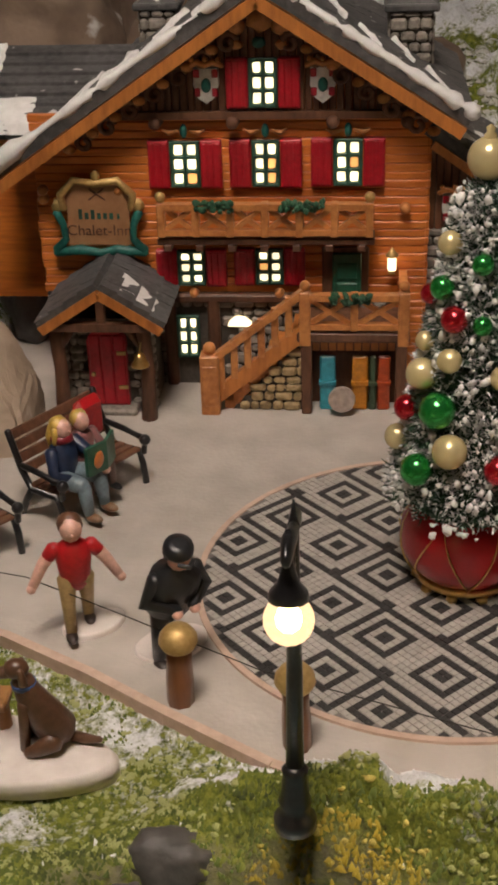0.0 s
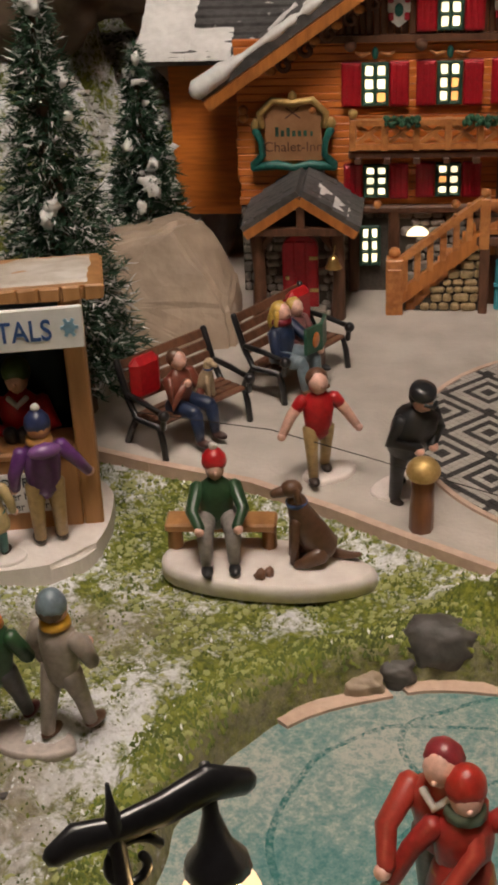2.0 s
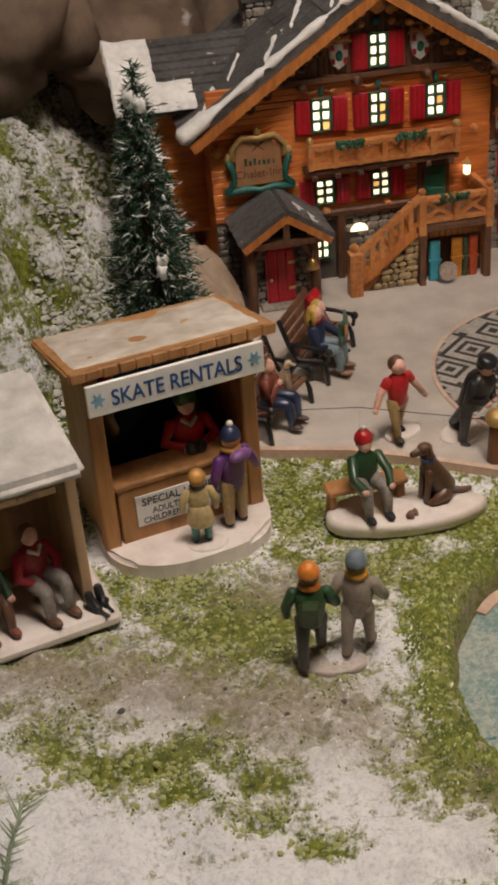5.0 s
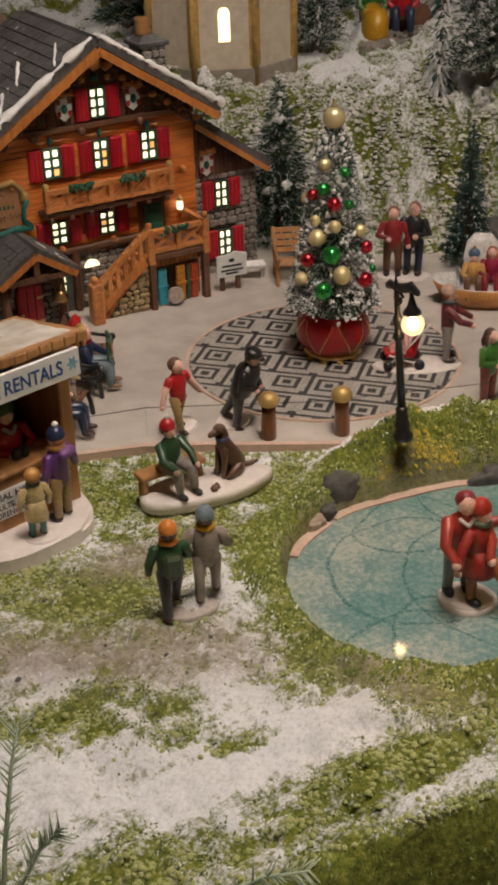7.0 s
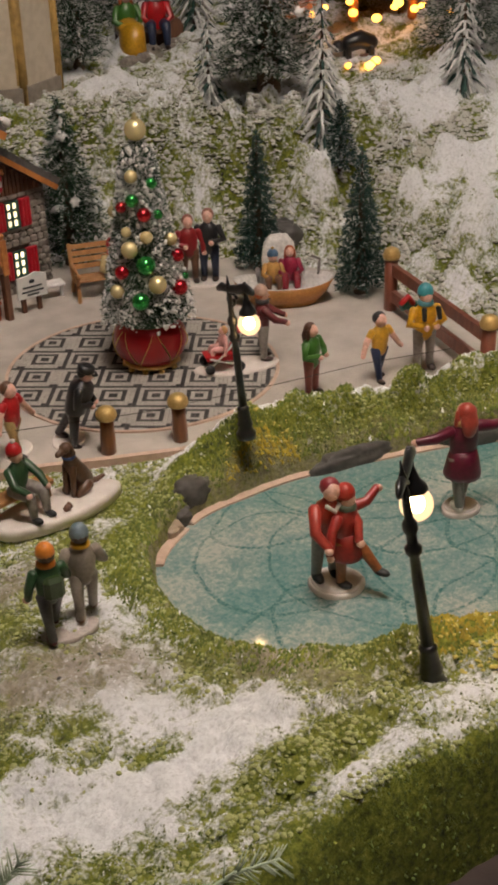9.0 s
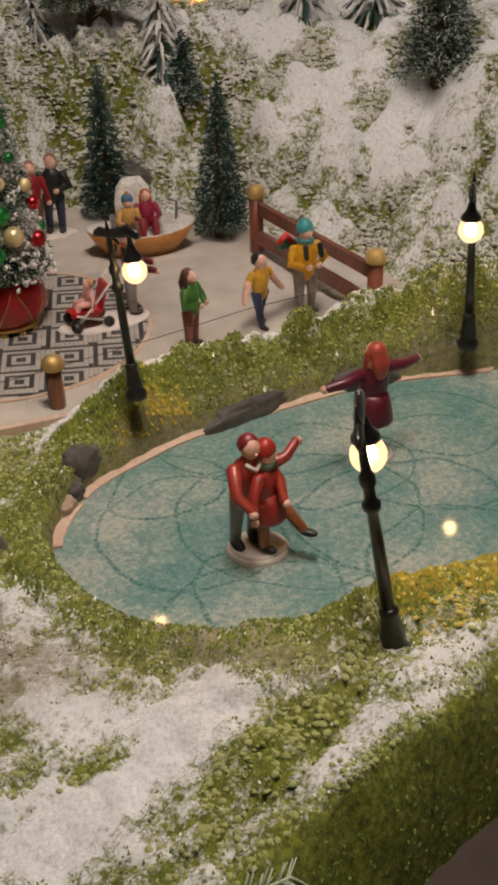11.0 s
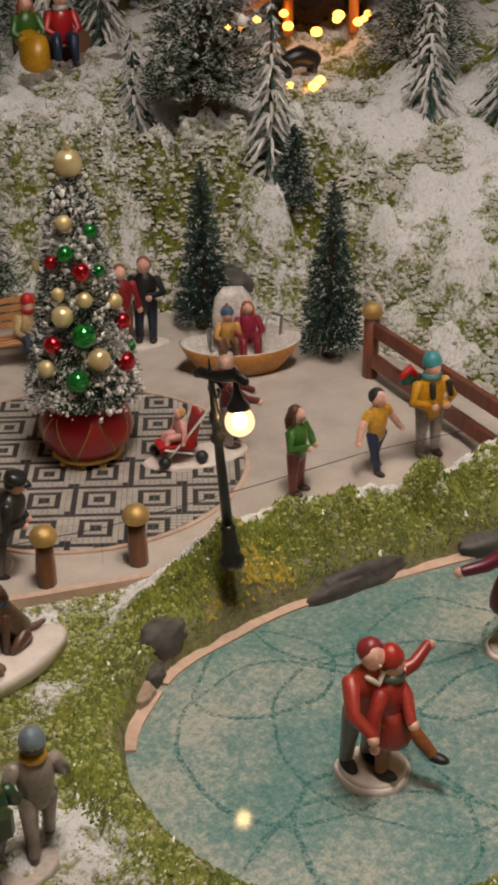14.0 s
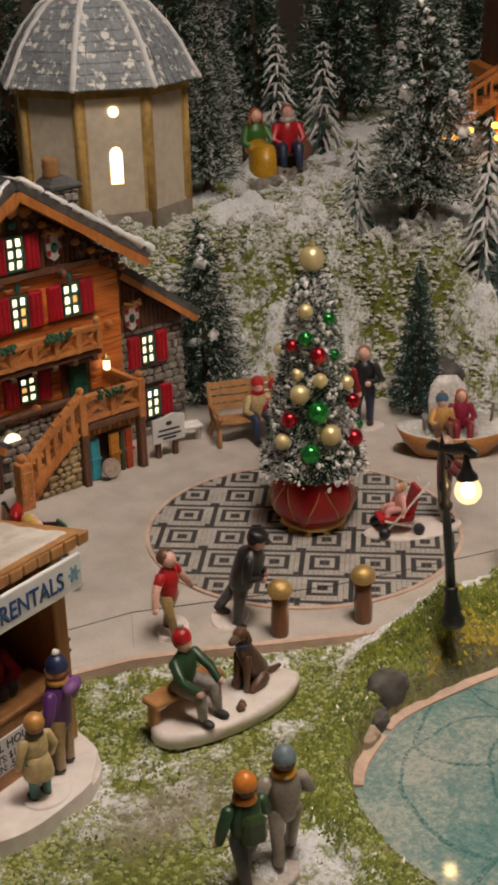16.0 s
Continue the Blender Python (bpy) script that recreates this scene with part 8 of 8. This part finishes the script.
boulder()
rock("rock", -0.30, 2.93, -0.03, 0.13, 0.08, 0.10, DARK_ROCK, "dark wet rock on the pond bank", 5)
rock("rock", -0.47, 2.86, -0.10, 0.07, 0.06, 0.05, DARK_ROCK, "small dark rock at the pond's tip", 6)
rock("rock", -0.58, 2.80, -0.13, 0.07, 0.05, 0.055, BOULDER, "small pale pebble at the pond's tip", 7)
rock("rock", 0.75, 2.62, -0.13, 0.30, 0.07, 0.09, DARK_ROCK, "dark rock ledge under the mossy bank", 8, -18)
rock("rock", 1.45, 2.28, -0.13, 0.26, 0.07, 0.09, DARK_ROCK, "dark rock ledge under the mossy bank", 9, -30)
rock("rock", -2.75, 7.3, 1.75, 0.8, 0.55, 0.60, BROWN_ROCK, "large brown rock with snow behind the chalet", 10)
rock("rock", -1.70, 7.55, 1.45, 0.55, 0.40, 0.55, BROWN_ROCK, "brown rock with snow behind the chalet", 11)
rock("rock", -0.75, 7.75, 1.45, 0.55, 0.35, 0.55, BROWN_ROCK, "brown rock behind the chalet roof", 12)
rock("rock", 0.25, 7.7, 1.05, 0.5, 0.35, 0.45, BROWN_ROCK, "brown rock behind the chalet roof", 13)
# dark material stands in for the shade of a deep hollow here
rock("rock", -1.62, 6.75, 0.35, 0.15, 0.2, 0.34, DARK_ROCK, "rock in the gap beside the chalet, coloured dark as shade", 14)
rock("rock", 2.78, 5.2, 0.2, 0.18, 0.14, 0.12, DARK_ROCK, "dark rock in the slope", 16)

for x, y, q in ((-1.62, 2.12, 0.018), (-2.16, 2.86, 0.016), (-1.86, 2.10, 0.012), (-2.52, 2.30, 0.018), (-2.08, 2.30, 0.010)):
    rock("pebble", x, y, ground_z(x, y) + 0.006, q, q * 0.7, q * 0.5, DARK_ROCK, "small dark stone on the trodden snow", int(x * -100), 20, group="loose stones")


def notice_board():
    t = thing("notice_board", 0.62, 5.80, 0, -8, "small white wooden notice board on two posts", "sign")
    for x in (-0.07, 0.06):
        bm = bmesh.new()
        box(bm, x - 0.018, x + 0.018, 0.0, 0.03, 0.0, 0.14, bevel=0.004)
        part("post", bm, [WOOD_DARK], t)
    bm = bmesh.new()
    prism(bm, [(-0.125, 0.12), (0.12, 0.12), (0.125, 0.29), (0.03, 0.315), (-0.03, 0.295), (-0.12, 0.29)], -0.02, 0.0)
    board = part("board", bm, [SIGN_WHITE], t, "white board with dark bars of writing")
    bm = bmesh.new()
    for z, w in ((0.20, 0.16), (0.165, 0.18), (0.14, 0.10)):
        box(bm, -w / 2, w / 2, -0.024, -0.018, z, z + 0.014)
    ball(bm, (0.0, -0.02, 0.25), 0.02, scale=(1.3, 0.2, 0.8))
    part("writing_bars", bm, [INK_DARK], board)
    bm = bmesh.new()
    box(bm, -0.12, 0.12, 0.02, 0.14, 0.10, 0.125, bevel=0.006)
    for x in (-0.1, 0.1):
        box(bm, x - 0.012, x + 0.012, 0.06, 0.1, 0.0, 0.1)
    solid("stone_seat", bm, [SNOW], 0.84, 5.86, 0, -20, "low snow-covered seat beside the notice board", "seat")


notice_board()


def chapel():
    cx, cy, z0, R = 2.03, 8.37, 1.06, 0.71
    t = thing("chapel", cx, cy, z0, 0, "cream octagonal chapel with a snowy grey dome, lit window", "chapel")
    turn = radians(-93.8)
    corner = lambda k, r, z: (r * math.cos(turn + k * math.pi / 4), r * math.sin(turn + k * math.pi / 4), z)
    wall_h = 1.06
    bm = bmesh.new()
    plate(bm, [corner(k, R, 0)[:2] for k in range(8)], -0.1, wall_h)
    wall = part("wall", bm, [PLASTER], t, "cream plaster walls")
    for k in range(8):
        bm = bmesh.new()
        a = corner(k, R, 0)
        limb(bm, [(a[0], a[1], -0.08), (a[0], a[1], wall_h)], [0.035, 0.035], seg=6, round_ends=False)
        part("corner_strip", bm, [OCHRE], t)
    bm = bmesh.new()
    lat = [corner(k, R + 0.03, 0)[:2] for k in range(8)]
    plate(bm, lat, -0.1, 0.12)
    part("plinth", bm, [material("grey_plinth", (0.38, 0.33, 0.27), grain=120, rough=0.8)], t)
    bm = bmesh.new()
    plate(bm, [corner(k, R + 0.05, 0)[:2] for k in range(8)], wall_h - 0.03, wall_h + 0.05)
    part("cornice", bm, [OCHRE], t)
    DOME = material("snowy_grey_dome", (0.34, 0.36, 0.38), (0.20, 0.21, 0.225), grain=200, rough=0.6, wear=0.25)
    prof = [(R + 0.13, 0.0), (R + 0.06, 0.09), (R - 0.02, 0.22), (R - 0.12, 0.34), (R - 0.27, 0.47), (R - 0.43, 0.56), (0.16, 0.62)]
    bm = bmesh.new()
    rings = [[bm.verts.new(corner(k, r, wall_h + 0.05 + 1.22 * z)) for k in range(8)] for r, z in prof]
    for a, b in zip(rings, rings[1:]):
        for k in range(8):
            bm.faces.new((a[k], a[(k + 1) % 8], b[(k + 1) % 8], b[k]))
    bm.faces.new(rings[0][::-1])
    bm.faces.new(rings[-1])
    dome = part("dome", bm, [DOME], t, "grey shingled dome dusted with snow")
    for k in range(8):
        bm = bmesh.new()
        limb(bm, [corner(k, r + 0.005, wall_h + 0.05 + 1.22 * z) for r, z in prof], [0.025] * len(prof), seg=6)
        part("rib", bm, [SNOW], dome)
    SH = material("grey_slate_scale", (0.32, 0.35, 0.38), (0.17, 0.18, 0.20), grain=260, rough=0.6, wear=0.55)
    for k in (5, 6, 7, 0, 1):
        for (r0, za), (r1, zb) in zip(prof, prof[1:]):
            for h in (0.0, 0.5):
                ra, rb = r0 + (r1 - r0) * h, r0 + (r1 - r0) * (h + 0.55)
                z1, z2 = za + (zb - za) * h, za + (zb - za) * (h + 0.55)
                n = max(2, int(ra * 9))
                for j in range(n):
                    u, v = (j + 0.06) / n, (j + 0.94) / n
                    A, B = Vector(corner(k, ra + 0.016, wall_h + 0.05 + 1.22 * z1)), Vector(corner(k + 1, ra + 0.016, wall_h + 0.05 + 1.22 * z1))
                    C, D = Vector(corner(k, rb + 0.004, wall_h + 0.05 + 1.22 * z2)), Vector(corner(k + 1, rb + 0.004, wall_h + 0.05 + 1.22 * z2))
                    bm = bmesh.new()
                    q = [A.lerp(B, u), A.lerp(B, v), C.lerp(D, v), C.lerp(D, u)]
                    hex8(bm, [p * 0.99 for p in q] + q)
                    part("scale", bm, [SH], dome)
    bm = bmesh.new()
    lathe(bm, [(0.17, 0.60), (0.17, 0.66), (0.13, 0.68), (0.13, 0.95), (0.18, 0.97), (0.16, 1.05), (0.06, 1.2), (0.01, 1.35)], z=wall_h + 0.18, seg=8)
    part("lantern", bm, [PLASTER], t)
    for k, lit in ((7, True), (0, False), (6, False), (1, False)):
        a, b = Vector(corner(k, R + 0.004, 0)), Vector(corner(k + 1, R + 0.004, 0))
        m = (a + b) / 2
        d = (b - a).normalized()
        nrm = Vector((d.y, -d.x, 0))
        def onface(poly, depth, mat, name, par, label=""):
            bm = bmesh.new()
            A = [bm.verts.new(m + d * u + nrm * depth + Vector((0, 0, w))) for u, w in poly]
            B = [bm.verts.new(m + d * u - nrm * 0.01 + Vector((0, 0, w))) for u, w in poly]
            bm.faces.new(A)
            bm.faces.new(B[::-1])
            for i in range(len(poly)):
                bm.faces.new((A[i], B[i], B[(i + 1) % len(poly)], A[(i + 1) % len(poly)]))
            return part(name, bm, [mat], par, label)
        if lit:
            arch = lambda w, z0, z1: [(-w, z0), (w, z0), (w, z1)] + [(w * math.cos(q), z1 + w * math.sin(q)) for q in np.linspace(0.3, 2.84, 5)] + [(-w, z1)]
            fr = onface(arch(0.075, 0.33, 0.62), 0.006, PLASTER, "window_frame", t)
            onface(arch(0.048, 0.36, 0.60), 0.012, CHAPEL_GLOW, "lit_pane", fr, "warm lit window pane")
            onface([(0.04 * math.cos(q), 0.92 + 0.04 * math.sin(q)) for q in np.linspace(0, 6.0, 10)], 0.012, CHAPEL_GLOW, "round_pane", t, "small lit round pane")
        for s in (-1, 1):
            onface([(s * 0.23 - 0.012, 0.14), (s * 0.23 + 0.012, 0.14), (s * 0.23 + 0.012, 1.06), (s * 0.23 - 0.012, 1.06)], 0.008, OCHRE, "painted_strip", t)


CHAPEL_GLOW = glowing("chapel_window_glow", (1.0, 0.72, 0.36), 5.0, spread=0.1)
chapel()


def far_house():
    """The lower part of a timber house with a stair and amber lights at the top of the hill."""
    t = thing("timber_house", 6.15, 6.6, 1.42, -38, "dark timber house on stilts with an orange stair and amber lights", "house")
    bm = bmesh.new()
    box(bm, -0.7, 0.9, 0.0, 0.8, 0.55, 1.5, bevel=0.02)
    part("wall", bm, [WOOD_DARK], t)
    bm = bmesh.new()
    box(bm, -0.8, 1.0, -0.15, 0.9, 0.45, 0.56, bevel=0.01)
    part("deck", bm, [WOOD_UPRIGHT], t)
    for x in (-0.7, -0.1, 0.5):
        bm = bmesh.new()
        limb(bm, [(x, -0.05, -0.1), (x, -0.05, 0.5)], [0.05, 0.04], seg=8)
        part("stilt", bm, [WOOD_UPRIGHT], t)
    bm = bmesh.new()
    for k in range(9):
        box(bm, -0.75 - 0.09 * k, -0.64 - 0.09 * k, -0.30, -0.06, 0.42 - 0.055 * k, 0.46 - 0.055 * k)
    st = part("stair", bm, [WOOD_UPRIGHT], t, "orange timber stair")
    bm = bmesh.new()
    for yy in (-0.30, -0.06):
        beam(bm, (-0.65, yy, 0.66), (-1.5, yy, 0.14), 0.035, 0.03)
        beam(bm, (-0.65, yy, 0.42), (-1.5, yy, -0.10), 0.05, 0.03)
        for k in range(6):
            x = -0.70 - 0.15 * k
            beam(bm, (x, yy, 0.40 - 0.09 * k), (x, yy, 0.63 - 0.09 * k), 0.025, 0.02)
    part("stair_rail", bm, [WOOD_UPRIGHT], st)
    rng = random.Random(6)
    for _ in range(16):
        x, y = rng.uniform(-1.35, 0.3), rng.uniform(-0.55, -0.1)
        bm = bmesh.new()
        ball(bm, (x, y, rng.uniform(-0.05, 0.10)), rng.uniform(0.025, 0.055), sub=2, scale=(1, 1, 0.8))
        part("amber_light", bm, [AMBER], t, "amber glowing light")
    c = Casting()
    bm = c.bm
    limb(bm, [(0.12, 0, 0.13), (0.0, 0, 0.17), (-0.13, 0, 0.13)], [0.075, 0.09, 0.08], c.col(BLACK), seg=12)
    ball(bm, (-0.22, 0, 0.12), 0.06, c.col(BLACK))
    for x in (-0.13, 0.10):
        for s in (-1, 1):
            limb(bm, [(x, 0.05 * s, 0.11), (x, 0.05 * s, 0.01)], [0.032, 0.028], c.col(BLACK), seg=8)
    ball(bm, (0.05, 0.0, 0.02), 0.03, c.col(BROWN), scale=(2, 1, 0.5))
    c.done(4.95, 6.35, ground_z(4.95, 6.35), -30, "black crouching animal figurine on the snowy hilltop", group="")
    for x, y, s in ((4.75, 6.05, 0.055), (4.95, 6.15, 0.05), (4.62, 6.2, 0.04)):
        bm = bmesh.new()
        ball(bm, (0, 0, 0), s, scale=(1, 0.8, 0.7), sub=2, rough=0.3)
        solid("amber_lantern", bm, [AMBER], x, y, ground_z(x, y) + s * 0.5, 0, "small amber glowing lantern on the snow", "lantern", "amber lanterns")


far_house()


def far_pair():
    c = Casting()
    c.base(0.12, -0.05, 0.36, 0.24, 0.02, 0, (0.30, 0.27, 0.24))
    for x in (-0.02, 0.28):
        box(c.bm, x - 0.11, x + 0.11, -0.06, 0.12, 0.16, 0.20, c.col(BROWN), bevel=0.01)
        box(c.bm, x - 0.11, x + 0.11, 0.10, 0.14, 0.02, 0.45, c.col(BROWN), bevel=0.01)
    c.body((-0.02, 0.02, 0.04), 6, 0.70, GREEN, YELLOW, hair=GINGER, long_hair=True, stance="sit", arms=("lap", "lap"))
    limb(c.bm, [(-0.02, 0.0, 0.26), (-0.02, -0.20, 0.22), (-0.02, -0.24, 0.05)], [0.10, 0.13, 0.13], c.col((0.62, 0.33, 0.02)), seg=12)
    c.body((0.28, 0.02, 0.04), -6, 0.72, RED, NAVY, hair=(0.42, 0.10, 0.07), stance="sit", arms=("lap", "lap"), scarf=WHITE)
    c.done(3.72, 8.30, ground_z(3.72, 8.30), -28, "seated pair of figurines in green and red with a yellow skirt")
    bm = bmesh.new()
    lathe(bm, [(0.11, -0.03), (0.12, 0.0), (0.11, 0.03)], seg=18)
    bmesh.ops.rotate(bm, verts=bm.verts, cent=(0, 0, 0), matrix=Matrix.Rotation(radians(80), 3, "X"))
    solid("cart_wheel", bm, [WOOD_DARK], 4.40, 8.45, ground_z(4.4, 8.45) + 0.11, -20, "dark wooden wheel leaning on the hilltop", "wheel")
    for k in range(7):
        rng = random.Random(50 + k)
        x, y = 3.45 + 0.17 * k, 7.95 + 0.1 * rng.random()
        rock("pebble", x, y, ground_z(x, y), 0.10, 0.07, 0.05, STONE, "flat grey stone on the hilltop terrace", 60 + k, 30 * k, group="terrace stones")


far_pair()


def sprig(name, x, y, z0, tip, seed, label):
    """A thin artificial fir twig standing in the foreground moss."""
    rng = random.Random(seed)
    t = thing(name, x, y, z0, 0, label, "twig", "foreground twigs")
    bm = bmesh.new()
    T = Vector(tip) - Vector((x, y, z0))
    pts = [Vector((0, 0, -0.05)), T * 0.4 + Vector((0, 0, 0.05)), T * 0.75 + Vector((0, 0, 0.06)), T]
    limb(bm, pts, [0.012, 0.010, 0.008, 0.004], seg=6)
    part("stem", bm, [SPRIG], t)
    bm = bmesh.new()
    for k in range(46):
        u = 0.30 + 0.70 * k / 45
        i = min(2, int(u * 3))
        p = pts[i].lerp(pts[i + 1], u * 3 - i) if i < 2 else pts[2].lerp(pts[3], min(1, u * 3 - 2))
        d = (pts[min(i + 1, 3)] - pts[i]).normalized()
        s = d.cross(Vector((rng.uniform(-1, 1), rng.uniform(-1, 1), rng.uniform(-1, 1)))).normalized()
        limb(bm, [p, p + (s + d * 0.8).normalized() * rng.uniform(0.05, 0.10)], [0.0045, 0.002], seg=4, round_ends=False)
    part("needles", bm, [SPRIG], t)


SPRIG = material("pale_green_twig", (0.46, 0.54, 0.40), (0.30, 0.37, 0.26), grain=200, rough=0.6, bump=0)
sprig("fir_twig", -2.75, 0.60, ground_z(-2.75, 0.60), (-2.26, 0.25, 0.50), 3, "pale green fir twig lying over the mossy brow")
sprig("fir_twig", -3.12, 0.95, ground_z(-3.12, 0.95), (-2.87, 1.18, 0.72), 4, "pale green fir twig at the display edge")
sprig("fir_twig", -3.18, 0.90, ground_z(-3.18, 0.90), (-2.88, 0.83, 0.52), 5, "pale green fir twig at the display edge")
